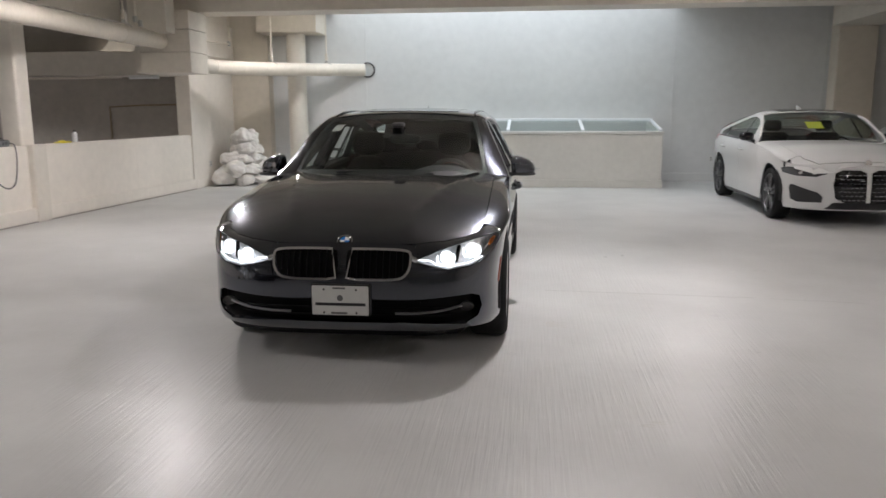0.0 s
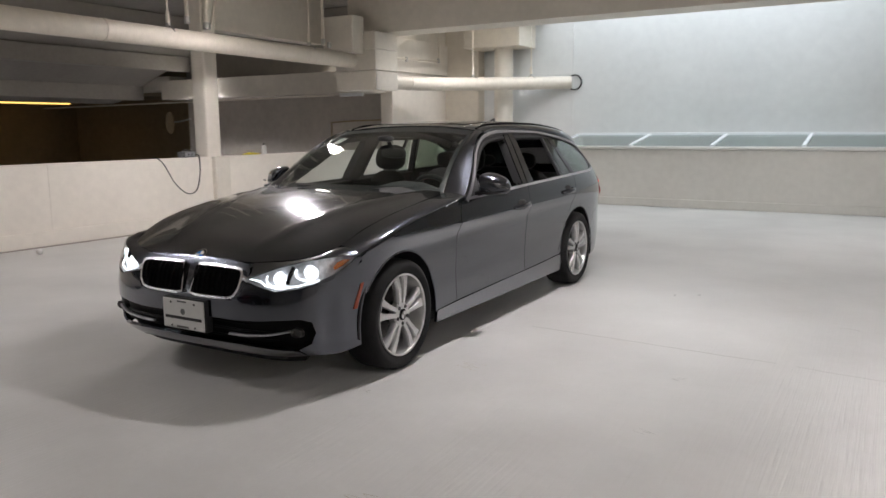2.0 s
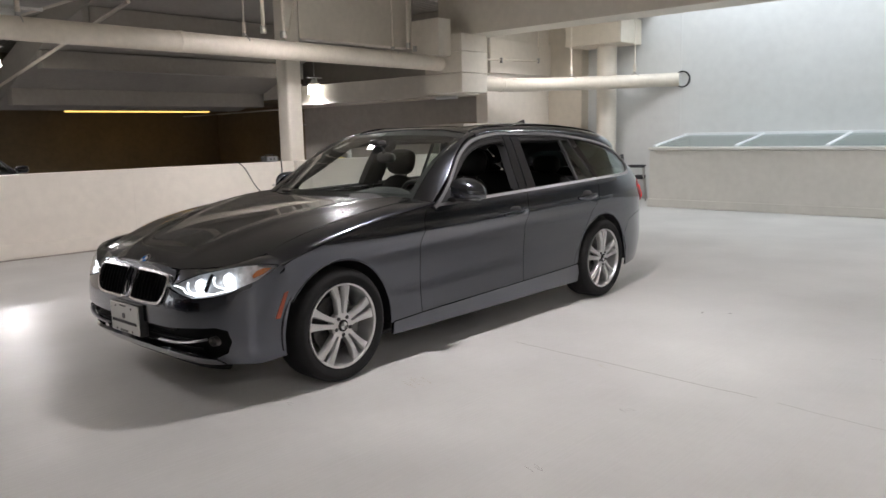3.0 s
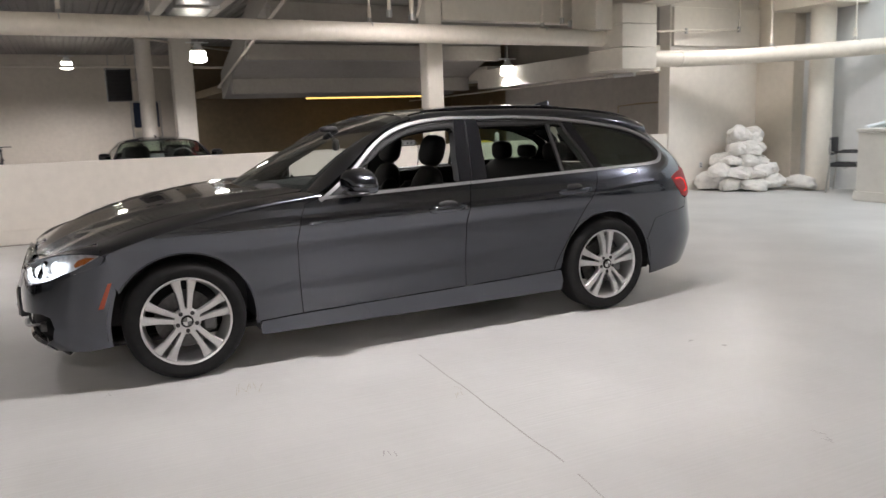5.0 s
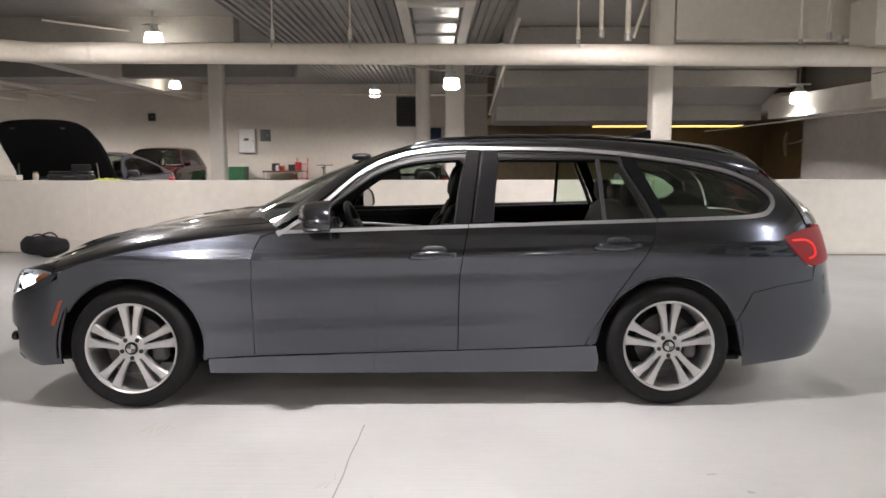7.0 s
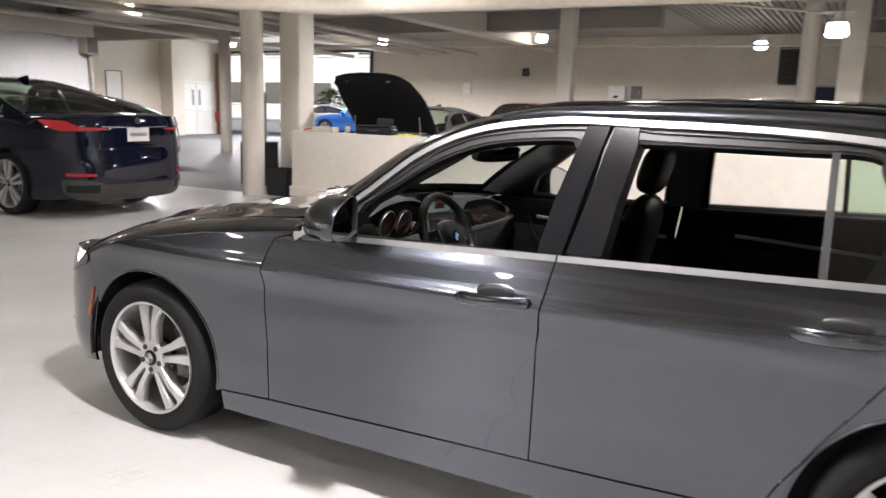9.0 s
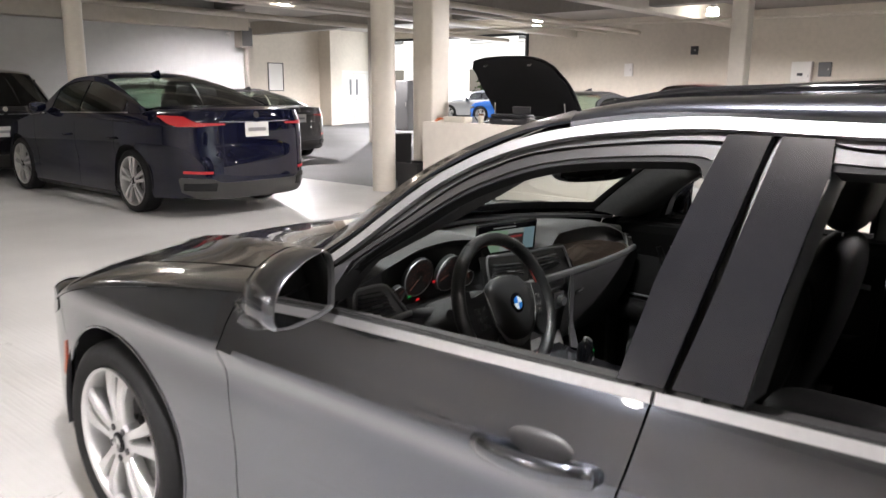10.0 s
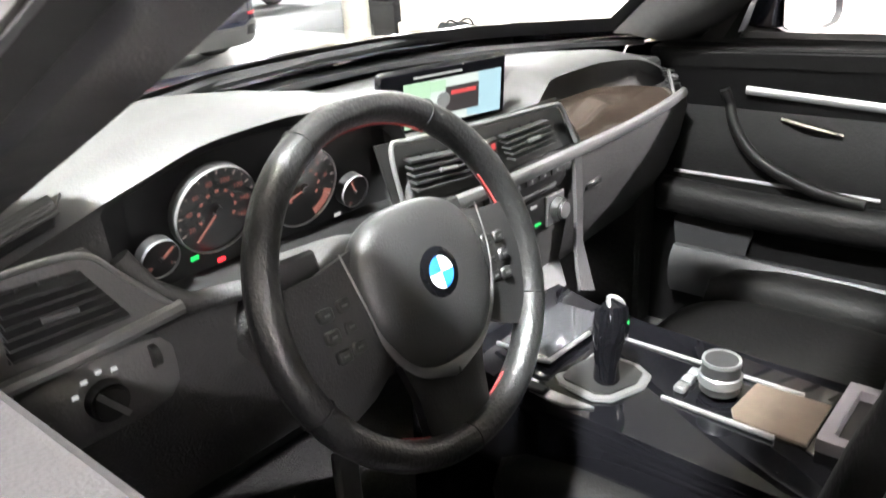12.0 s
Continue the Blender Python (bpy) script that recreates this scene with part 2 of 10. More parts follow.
def lathe_bm(profile, axis="x", seg=48):
    """A surface of revolution; profile: (radius, along) pairs."""
    b = bmesh.new()
    rings = []
    for r, a in profile:
        ring = []
        for k in range(seg):
            c, s = math.cos(2 * math.pi * k / seg) * r, math.sin(2 * math.pi * k / seg) * r
            ring.append(b.verts.new({"x": (a, c, s), "y": (c, a, s), "z": (c, s, a)}[axis]))
        rings.append(ring)
    for r0, r1 in zip(rings, rings[1:]):
        for k in range(seg):
            b.faces.new((r0[k], r0[(k + 1) % seg], r1[(k + 1) % seg], r1[k]))
    return b


def prism_bm(outline, depth, frame_m=None, bevel=0.0):
    """A flat outline (u, v), extruded by depth along its normal."""
    b = bmesh.new()
    f = b.faces.new([b.verts.new((u, v, 0)) for u, v in outline])
    r = bmesh.ops.extrude_face_region(b, geom=[f])
    bmesh.ops.translate(b, vec=(0, 0, depth), verts=[v for v in r["geom"] if isinstance(v, bmesh.types.BMVert)])
    bmesh.ops.recalc_face_normals(b, faces=b.faces)
    if bevel:
        bmesh.ops.bevel(b, geom=list(b.edges), offset=bevel, segments=2, affect="EDGES")
    if frame_m is not None:
        bmesh.ops.transform(b, matrix=frame_m, verts=b.verts)
    return b


def empty(name, at=(0, 0, 0), label="", category="", group="", kind=""):
    o = new(name)
    o.location = at
    o.empty_display_size = 0.2
    return tagged(o, label, category, group, kind)


def structure(ob, label="", category=""):
    return tagged(ob, label, category, "", "structure")


def thing(ob, label, category, group=""):
    return tagged(ob, label, category, group)


def spline(xs, ys):
    """A smooth curve (monotone cubic) through the given values."""
    xs, ys = np.array(xs, float), np.array(ys, float)
    d = np.diff(ys) / np.diff(xs)
    m = np.zeros_like(xs)
    m[1:-1] = np.where(d[:-1] * d[1:] > 0, 2 * d[:-1] * d[1:] / np.where(d[:-1] + d[1:] == 0, 1, d[:-1] + d[1:]), 0)
    m[0], m[-1] = d[0], d[-1]

    def f(x):
        x = min(max(x, xs[0]), xs[-1])
        i = min(max(int(np.searchsorted(xs, x)) - 1, 0), len(xs) - 2)
        h = xs[i + 1] - xs[i]
        t = (x - xs[i]) / h
        return float((2 * t**3 - 3 * t**2 + 1) * ys[i] + (t**3 - 2 * t**2 + t) * h * m[i] + (-2 * t**3 + 3 * t**2) * ys[i + 1] + (t**3 - t**2) * h * m[i + 1])

    return f


def smooth_line(points, n=8):
    """A Catmull-Rom line through the points (any dimension), n steps a stretch."""
    p = [np.array(q, float) for q in points]
    p = [2 * p[0] - p[1]] + p + [2 * p[-1] - p[-2]]
    out = []
    for i in range(1, len(p) - 2):
        for k in range(n):
            t = k / n
            out.append(0.5 * (2 * p[i] + (p[i + 1] - p[i - 1]) * t + (2 * p[i - 1] - 5 * p[i] + 4 * p[i + 1] - p[i + 2]) * t * t + (3 * p[i] - p[i - 1] - 3 * p[i + 1] + p[i + 2]) * t**3))
    out.append(p[-2])
    return [tuple(q) for q in out]


# ---------------- the garage ----------------
CEIL = 3.8


def wall_box(name, x0, y0, z0, x1, y1, z1, m, label, bevel=0.006):
    return structure(finish(box_bm(x0, y0, z0, x1, y1, z1, bevel), name, M[m], smooth=30), label, "wall")


def slanted_box(p0, p1, thick, z0, z1, bevel=0.006):
    """A wall from p0 to p1 (its front face), thick to the -x side."""
    a, b = Vector((*p0, 0)), Vector((*p1, 0))
    d = (b - a).normalized()
    n = Vector((-d.y, d.x, 0))
    if n.x > 0:
        n = -n
    bm = bmesh.new()
    vs = [bm.verts.new((q.x, q.y, z)) for z in (z0, z1) for q in (a, b, b + n * thick, a + n * thick)]
    for f in ((0, 1, 2, 3), (4, 5, 6, 7), (0, 1, 5, 4), (1, 2, 6, 5), (2, 3, 7, 6), (3, 0, 4, 7)):
        bm.faces.new([vs[i] for i in f])
    bmesh.ops.recalc_face_normals(bm, faces=bm.faces)
    if bevel:
        bmesh.ops.bevel(bm, geom=list(bm.edges), offset=bevel, segments=2, affect="EDGES")
    return bm


# floor: the painted hall, and the bare drive lane beyond the parapet
structure(finish(box_bm(-6.02, -16, -0.3, 12, 12, 0.0), "floor", M["floor"], smooth=0), "pale grey satin epoxy floor with roller marks", "floor")
structure(finish(box_bm(-60, -40, -0.3, -6.02, 14, -0.004), "ground", M["lane"], smooth=0), "grey concrete drive lane", "ground")
structure(finish(box_bm(-6.02, -40, -0.3, 12, -16, -0.004), "ground", M["lane"], smooth=0), "grey concrete floor", "ground")

# saw-cut joint and crack lines in the floor
def joint(points, w, name="floor_joint"):
    bm = bmesh.new()
    for (xa, ya), (xb, yb) in zip(points, points[1:]):
        d = Vector((xb - xa, yb - ya, 0)).normalized()
        n = Vector((-d.y, d.x, 0)) * w / 2
        q = [Vector((xa, ya, 0.0012)) + n, Vector((xa, ya, 0.0012)) - n, Vector((xb, yb, 0.0012)) - n, Vector((xb, yb, 0.0012)) + n]
        bm.faces.new([bm.verts.new(v) for v in q])
    return structure(finish(bm, name, M["joint"], smooth=0), "thin dark crack in the painted floor", "floor joint")


mat("joint", (0.33, 0.32, 0.30), 0.8)
random.seed(4)
joint([(1.15 + 0.1 * i, 1.238 - 0.0066 * i + random.uniform(-0.005, 0.005)) for i in range(17)], 0.007)
joint([(2.86 + 0.08 * i, 1.118 - 0.010 * i + random.uniform(-0.005, 0.005)) for i in range(9)], 0.0045)

# small scuffs and rust-brown drag marks on the paint
mat("scuff", (0.43, 0.39, 0.31), 0.6, noise_scale=60, noise_amount=0.3)
mat("scuff_dark", (0.22, 0.21, 0.20), 0.7)
random.seed(9)
for sx_, sy_, n_, l_, m_ in ((1.22, 0.24, 7, 0.10, "scuff"), (1.82, 1.15, 4, 0.05, "scuff"), (0.95, -0.42, 2, 0.03, "scuff_dark"), (2.36, -0.25, 3, 0.05, "scuff_dark"), (2.32, 0.58, 3, 0.04, "scuff_dark"), (3.1, 2.2, 3, 0.05, "scuff_dark"), (1.6, -1.4, 4, 0.06, "scuff"), (0.4, -2.3, 3, 0.05, "scuff_dark")):
    for k in range(n_):
        px_, py_ = sx_ + random.uniform(-0.05, 0.05), sy_ + 0.02 * (k - n_ / 2)
        a_ = random.uniform(-0.5, 0.3)
        bm = bmesh.new()
        for q in range(4):
            ll = l_ * random.uniform(0.12, 0.3)
            cx_, cy_ = px_ + l_ * (q - 1.5) * 0.3 * math.cos(a_), py_ + l_ * (q - 1.5) * 0.3 * math.sin(a_)
            hw_ = random.uniform(0.0008, 0.0022)
            bm.faces.new([bm.verts.new((cx_ + u * ll * math.cos(a_) - v * hw_ * math.sin(a_), cy_ + u * ll * math.sin(a_) + v * hw_ * math.cos(a_), 0.0011)) for u, v in ((-1, -0.3), (0, -1), (1, -0.2), (1, 0.3), (0.1, 1), (-1, 0.4))])
        structure(finish(bm, "floor_scuff", M[m_], smooth=0), "small scuff in the painted floor", "floor scuff")

# parapet between the hall and the lane
PA, PB = (-5.20, 8.85), (-5.93, -4.95)


def parapet_x(y):
    return PA[0] + (PB[0] - PA[0]) * (PA[1] - y) / (PA[1] - PB[1])


structure(finish(slanted_box(PA, PB, 0.2, 0.0, 0.995, 0.012), "wall_parapet", M["wall"], smooth=30), "white-painted concrete parapet wall", "wall")
structure(finish(slanted_box((PA[0] + 0.06, PA[1]), (PB[0] + 0.06, PB[1]), 0.059, 0.014, 0.19, 0.012), "trim", M["wall"], smooth=30), "painted concrete kerb along the parapet", "kerb")

# dark strip stands in for the kerb's shadow line on the floor
structure(finish(slanted_box((PA[0] + 0.063, PA[1]), (PB[0] + 0.063, PB[1]), 0.06, 0.0, 0.0135, 0.0), "trim", M["wall_dark"], smooth=0), "thin dark strip drawing the shadow line at the kerb's foot", "joint")
# pier wall and the corner behind it
wall_box("wall_west", -5.45, 8.86, 0, -5.18, 11.2, CEIL, "wall", "cream-painted concrete pier wall")
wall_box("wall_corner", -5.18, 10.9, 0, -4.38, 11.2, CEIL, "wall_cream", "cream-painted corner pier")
wall_box("trim", -5.18, 8.87, 0, -5.15, 10.9, 0.17, "wall", "painted base kerb of the pier")
# back wall
wall_box("wall_north", -4.38, 11.15, 0, 12, 11.4, 6.5, "wall_back", "smooth pale grey back wall")
wall_box("trim", 3.46, 11.12, 0, 12, 11.149, 0.17, "wall_back", "painted base kerb of the back wall")
for x in (-2.4, 3.79, 6.62):
    wall_box("trim", x, 11.138, 0.2 if x > 3.4 else 1.3, x + 0.02, 11.149, 6.4, "wall_back", "narrow joint in the back wall", 0)
wall_box("trim", 3.8, 11.139, 2.85, 6.6, 11.149, 2.87, "wall_back", "narrow joint in the back wall", 0)
# pilaster at the east end of the back wall, and the corner there
wall_box("wall_pilaster", 6.7, 10.75, 0, 7.4, 11.14, CEIL, "wall_cream", "cream-painted concrete pilaster")
wall_box("beam_east", 6.55, -16, 2.95, 7.4, 10.7, CEIL, "beam", "painted concrete ceiling beam")
wall_box("wall_east", 12, -16, 0, 12.2, 11.4, CEIL, "wall", "white-painted concrete wall")
# south side
wall_box("wall_south", -10.2, -15.25, 0, 12.2, -15.0, CEIL, "wall_back", "pale grey painted wall")
wall_box("wall_south_recess", -22.3, -22.7, 0, -10.2, -22.4, CEIL, "wall_cream", "white-painted wall")
wall_box("wall_return", -10.2, -22.4, 0, -9.95, -15.25, CEIL, "wall", "white-painted return wall")
# far west wall with the vehicle door
wall_box("wall_west_far", -22.4, -14.5, 0, -22.1, 12, CEIL, "wall_cream", "beige painted far wall")
wall_box("wall_west_far", -22.4, -22.7, 3.45, -22.1, -14.5, CEIL, "wall_cream", "beige painted wall over the vehicle door")
wall_box("trim", -22.14, -14.62, 0, -22.04, -14.5, 3.5, "black_plastic", "dark steel jamb of the vehicle door")
wall_box("trim", -22.14, -22.4, 0, -22.04, -22.28, 3.5, "black_plastic", "dark steel jamb of the vehicle door")
wall_box("trim", -22.14, -22.28, 3.4, -22.04, -14.62, 3.5, "black_plastic", "dark steel head of the vehicle door")
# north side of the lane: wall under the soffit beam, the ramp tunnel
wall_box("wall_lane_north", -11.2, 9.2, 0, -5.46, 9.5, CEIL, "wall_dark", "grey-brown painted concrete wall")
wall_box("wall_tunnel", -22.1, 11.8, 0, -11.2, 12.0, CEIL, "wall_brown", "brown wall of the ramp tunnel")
wall_box("beam_lane", -11.2, 8.45, 2.06, -5.46, 9.19, 2.48, "beam", "painted boxed soffit beam")
wall_box("beam_lane", -16.0, 8.7, 2.28, -11.2, 9.19, 2.60, "beam", "painted soffit beam")

# ceilings
def slab(name, x0, y0, x1, y1, z, m, label):
    return structure(finish(box_bm(x0, y0, z, x1, y1, z + 0.2), name, M[m], smooth=0), label, "ceiling")


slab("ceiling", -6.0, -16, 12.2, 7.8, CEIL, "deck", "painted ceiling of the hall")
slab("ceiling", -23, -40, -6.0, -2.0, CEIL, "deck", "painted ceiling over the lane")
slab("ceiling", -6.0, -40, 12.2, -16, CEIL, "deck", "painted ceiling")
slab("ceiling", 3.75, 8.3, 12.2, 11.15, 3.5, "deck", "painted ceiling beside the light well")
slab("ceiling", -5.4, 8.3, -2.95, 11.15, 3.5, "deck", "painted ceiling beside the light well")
# shaft of the light well
wall_box("wall_shaft", -3.1, 8.3, 3.7, -2.95, 11.15, 6.5, "wall_back", "pale wall of the light well")
wall_box("wall_shaft", 3.75, 8.3, 3.7, 3.9, 11.15, 6.5, "wall_back", "pale wall of the light well")
wall_box("wall_shaft", -3.1, 8.15, 3.7, 3.9, 8.3, 6.5, "wall_back", "pale wall of the light well")


structure(finish(box_bm(-3.1, 8.15, 6.5, 3.9, 11.4, 6.6), "ceiling", M["wall_back"], smooth=0), "pale lid of the light well", "ceiling")


# ribbed steel deck over the lane
def ribbed_deck():
    bm = bmesh.new()
    x0, x1, y0, y1 = -23.0, -6.0, -2.0, 12.0
    pitch = 0.15
    n = int((y1 - y0) / pitch)
    prof = []
    for i in range(n):
        y = y0 + i * pitch
        prof += [(y, CEIL), (y + 0.06, CEIL), (y + 0.075, CEIL + 0.05), (y + 0.135, CEIL + 0.05)]
    rows = [[bm.verts.new((x, y, z)) for y, z in prof] for x in (x0, x1)]
    for i in range(len(prof) - 1):
        bm.faces.new((rows[0][i], rows[0][i + 1], rows[1][i + 1], rows[1][i]))
    return structure(finish(bm, "ceiling", M["deck"], smooth=0), "painted ribbed steel deck ceiling", "ceiling")


ribbed_deck()
slab("ceiling", -23, -2, -6, 12, CEIL + 0.08, "deck", "slab over the ribbed deck")

# beam over the edge of the hall, in front of the light well
wall_box("beam_north", -5.2, 7.55, 3.0, 12, 8.15, CEIL + 0.4, "beam", "painted concrete beam at the light well")
wall_box("beam_west", -5.75, 4.75, 2.83, -5.5, 7.2, CEIL, "beam", "painted concrete downstand panel")
# capital block on the pier: stacked courses
cap = empty("pier_capital", (-4.8, 7.5, 2.03), "cream-painted block capital under the concrete beam", "pier")
for i, (za, zb) in enumerate(((2.03, 2.35), (2.356, 2.70), (2.706, 2.995))):
    part("block", box_bm(-0.42, -0.3, za - 2.03, 0.42, 0.37, zb - 2.03, 0.008), M["beam"], cap)
part("block", box_bm(-0.42, -0.62, 0.60, 0.2, -0.305, 1.2, 0.008), M["beam"], cap)
part("block", box_bm(-0.72, 0.1, 0.02, -0.425, 1.2, 0.45, 0.008), M["beam"], cap)

# sloping underside of the upper ramp over the lane
def ramp_soffit():
    bm = bmesh.new()
    y0, y1 = 2.9, 8.7
    prof = [(-7.2, 3.75), (-10.0, 3.2), (-13.0, 2.06), (-13.3, 2.02), (-13.3, 2.6), (-10.0, 3.7), (-7.2, 3.79)]
    a = [bm.verts.new((x, y0, z)) for x, z in prof]
    b = [bm.verts.new((x, y1, z)) for x, z in prof]
    bm.faces.new(a)
    bm.faces.new(b[::-1])
    for i in range(len(prof)):
        j = (i + 1) % len(prof)
        bm.faces.new((a[i], b[i], b[j], a[j]))
    return structure(finish(bm, "ceiling", M["deck"], smooth=0), "sloping painted underside of a ramp", "ceiling")


ramp_soffit()
for x, z in ((-8.6, 3.28), (-10.6, 2.78), (-12.2, 2.2)):
    wall_box("beam_ramp", x - 0.12, 2.92, z - 0.12, x + 0.12, 8.68, z + 0.2, "deck", "painted rib under the ramp")
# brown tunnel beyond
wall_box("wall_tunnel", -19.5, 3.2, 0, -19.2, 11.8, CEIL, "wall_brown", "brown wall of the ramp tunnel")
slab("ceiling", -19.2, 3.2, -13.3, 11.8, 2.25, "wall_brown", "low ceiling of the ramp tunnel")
tl = empty("tunnel_light", (-17.6, 8.3, 2.17), "long warm fluorescent ceiling light in the ramp tunnel", "ceiling light")
part("housing", box_bm(-0.12, -2.2, 0.02, 0.12, 2.2, 0.075, 0.006), M["steel"], tl)
part("diffuser", box_bm(-0.1, -2.15, -0.03, 0.1, 2.15, 0.018, 0.008), M["warm_glow"], tl)

# columns
def column(x, y, r, label, square=False, top=CEIL, m="column"):
    if square:
        bm = box_bm(x - r, y - r, 0, x + r, y + r, top, 0.03, seg=3)
    else:
        bm = cyl_bm((x, y, 0), (x, y, top), r, seg=40)
    return thing(finish(bm, "column", M[m], smooth=50), label, "column", "garage columns")


column(-5.62, 4.60, 0.135, "cream-painted square steel column rising through the parapet", True)
column(-5.85, -5.62, 0.165, "cream-painted round steel column at the end of the parapet")
column(-6.55, -5.35, 0.19, "cream-painted square column at the end of the parapet", True)
column(-3.97, -10.9, 0.15, "pale round column beside the parked cars")
column(-13.3, -3.45, 0.16, "pale square column by the far wall", True)
column(-13.3, 2.05, 0.22, "pale square column by the ramp", True)
column(-13.6, 1.3, 0.17, "pale painted downpipe column")
column(-13.0, -13.2, 0.16, "dark steel column near the vehicle door", m="wall_dark")
column(-3.75, 10.8, 0.19, "cream-painted round column in the corner")
thing(finish(box_bm(-4.42, 10.35, 2.95, -3.2, 11.14, 3.42, 0.01), "column_head", M["wall_cream"], smooth=30), "cream-painted boxed head over the round column", "column head")


# ---------------- fixtures ----------------
def big_pipe(points, r, name, label, collars=()):
    p = empty(name, points[0], label, "pipe")
    o = Vector(points[0])
    part("pipe_run", sweep_bm([Vector(q) - o for q in points], r, seg=28), M["pipe"], p, smooth=50)
    for i, (c, d) in enumerate(collars):
        c, d = Vector(c) - o, Vector(d).normalized()
        part("collar", cyl_bm(c - d * 0.03, c + d * 0.03, r * 1.06, seg=28, bevel=0.006), M["pipe"], p, smooth=50)
    return p


PX = -4.87
big_pipe([(PX, 7.45, 2.53), (PX, 4.0, 2.55), (PX, 0.0, 2.57), (PX, -3.3, 2.585), (-4.55, -3.75, 2.59), (-2.9, -5.6, 2.60), (1.5, -10.5, 2.62)], 0.128, "drain_pipe",
         "thick cream-painted drain pipe hung along the parapet", [((PX, 2.4, 2.56), (0, 1, 0)), ((PX, 6.0, 2.54), (0, 1, 0)), ((PX, -2.6, 2.58), (0, 1, 0))])
big_pipe([(-4.6, 7.9, 2.2), (-4.55, 8.8, 2.2), (-4.3, 9.4, 2.21), (-3.6, 10.3, 2.23), (-2.75, 11.0, 2.25), (-2.42, 11.14, 2.25)], 0.125, "drain_pipe",
         "thick cream-painted drain pipe crossing the corner", [((-3.6, 10.3, 2.23), (0.8, 0.6, 0)), ((-4.57, 8.5, 2.2), (0, 1, 0))])
ring = thing(finish(lathe_bm([(0.128, -0.02), (0.155, -0.02), (0.155, 0.0), (0.128, 0.0), (0.128, -0.02)], "y", 32), "pipe_ring", M["black_plastic"]), "black rubber ring where the pipe enters the wall", "pipe ring")
ring.matrix_world = pose(-2.35, 11.138, 2.25)


def hanger(x, y, z, top, r=0.128, name="pipe_hanger", rods=1):
    h = empty(name, (x, y, z), "steel rod hanger holding the drain pipe", "pipe hanger", "pipe hangers")
    part("ring", sweep_bm([(math.cos(a) * (r + 0.01), 0, math.sin(a) * (r + 0.01)) for a in np.linspace(0.15 * math.pi, 0.85 * math.pi, 12)], 0.008, 6), M["steel"], h)
    part("rod", cyl_bm((0, 0, r), (0, 0, top - z), 0.012, seg=8), M["pipe"], h)
    part("nut", cyl_bm((0, 0, r + 0.01), (0, 0, r + 0.05), 0.032, 0.026, seg=12, bevel=0.004), M["steel"], h)
    part("turnbuckle", cyl_bm((0, 0, r + 0.052), (0, 0, r + 0.19), 0.028, 0.024, seg=12, bevel=0.006), M["pipe"], h)
    return h


for y in (-0.4, 0.55, 3.35, 6.1):
    hanger(PX, y, 2.56, CEIL)
hanger(-3.95, 9.85, 2.22, 3.5)
hanger(-3.1, 10.7, 2.24, 3.5)


def sprinkler_line(points, r, label, drops=()):
    s = empty("sprinkler_pipe", points[0], label, "pipe", "sprinkler pipes")
    o = Vector(points[0])
    part("pipe_run", sweep_bm([Vector(q) - o for q in points], r, 10), M["pipe"], s)
    for d in drops:
        d = Vector(d) - o
        part("fitting", cyl_bm(d - Vector((0, 0, 0.05)), d + Vector((0, 0, 0.04)), r * 1.5, seg=12), M["steel"], s)
    return s


# thin drops down to the big pipe and sprinkler piping
sprinkler_line([(PX + 0.05, 3.62, CEIL), (PX + 0.05, 3.62, 2.78)], 0.026, "white-painted thin vertical sprinkler pipe", [(PX + 0.05, 3.62, 2.8)])
sprinkler_line([(PX + 0.05, 3.95, CEIL), (PX + 0.05, 3.95, 2.75)], 0.034, "white-painted thin vertical pipe", [(PX + 0.05, 3.95, 2.76)])
sprinkler_line([(PX + 0.05, 4.35, CEIL), (PX + 0.05, 4.02, 2.75)], 0.018, "slanting steel brace of the drain pipe")
sprinkler_line([(PX, 6.45, CEIL), (PX, 6.45, 2.72)], 0.022, "white-painted vertical pipe with a valve", [(PX, 6.45, 2.78), (PX, 6.6, 2.74)])
sprinkler_line([(-4.9, 8.34, 2.66), (-4.9, 10.15, 2.72), (-4.9, 10.16, 3.49)], 0.018, "thin cream-painted sprinkler pipe on the pier wall", [(-4.9, 8.95, 2.68), (-4.9, 10.14, 2.73)])
sprinkler_line([(-13.6, 3.4, 2.75), (-13.6, -3.0, 2.80), (-13.6, -12, 2.9)], 0.03, "pale sprinkler pipe under the ceiling")
sprinkler_line([(-7.0, 2.85, 3.35), (-13.4, 2.85, 2.3), (-13.45, 8.6, 2.05)], 0.03, "pale pipe along the edge of the ramp soffit")
sprinkler_line([(-8.5, -5.0, 3.6), (-14.5, 3.5, 3.2)], 0.02, "thin pale conduit under the ceiling")
sprinkler_line([(-16.5, 9.0, 1.98), (-6.2, 8.35, 2.02)], 0.018, "thin pale conduit along the soffit")
# ceiling pipes seen over the south part
for i, (ya, yb, z, r) in enumerate(((-8.0, -8.6, 3.25, 0.07), (-9.4, -9.8, 3.3, 0.05), (-11.0, -11.4, 3.3, 0.06), (-13.6, -13.8, 3.2, 0.07))):
    sprinkler_line([(6.0, ya, z), (-21.5, yb - 1.2, z)], r, "pale painted pipe under the ceiling")
for x in (-9.5, -15.5):
    wall_box("beam_lane", x - 0.2, -22.0, 3.35, x + 0.2, -2.0, CEIL, "deck", "painted ceiling beam")
for y in (-6.6, -12.6):
    wall_box("beam_south", -22.0, y - 0.2, 3.25, 12, y + 0.2, CEIL, "beam", "painted ceiling beam")
wall_box("beam_south", -10.0, -14.99, 2.85, 12, -14.6, 3.3, "beam", "painted beam along the wall")

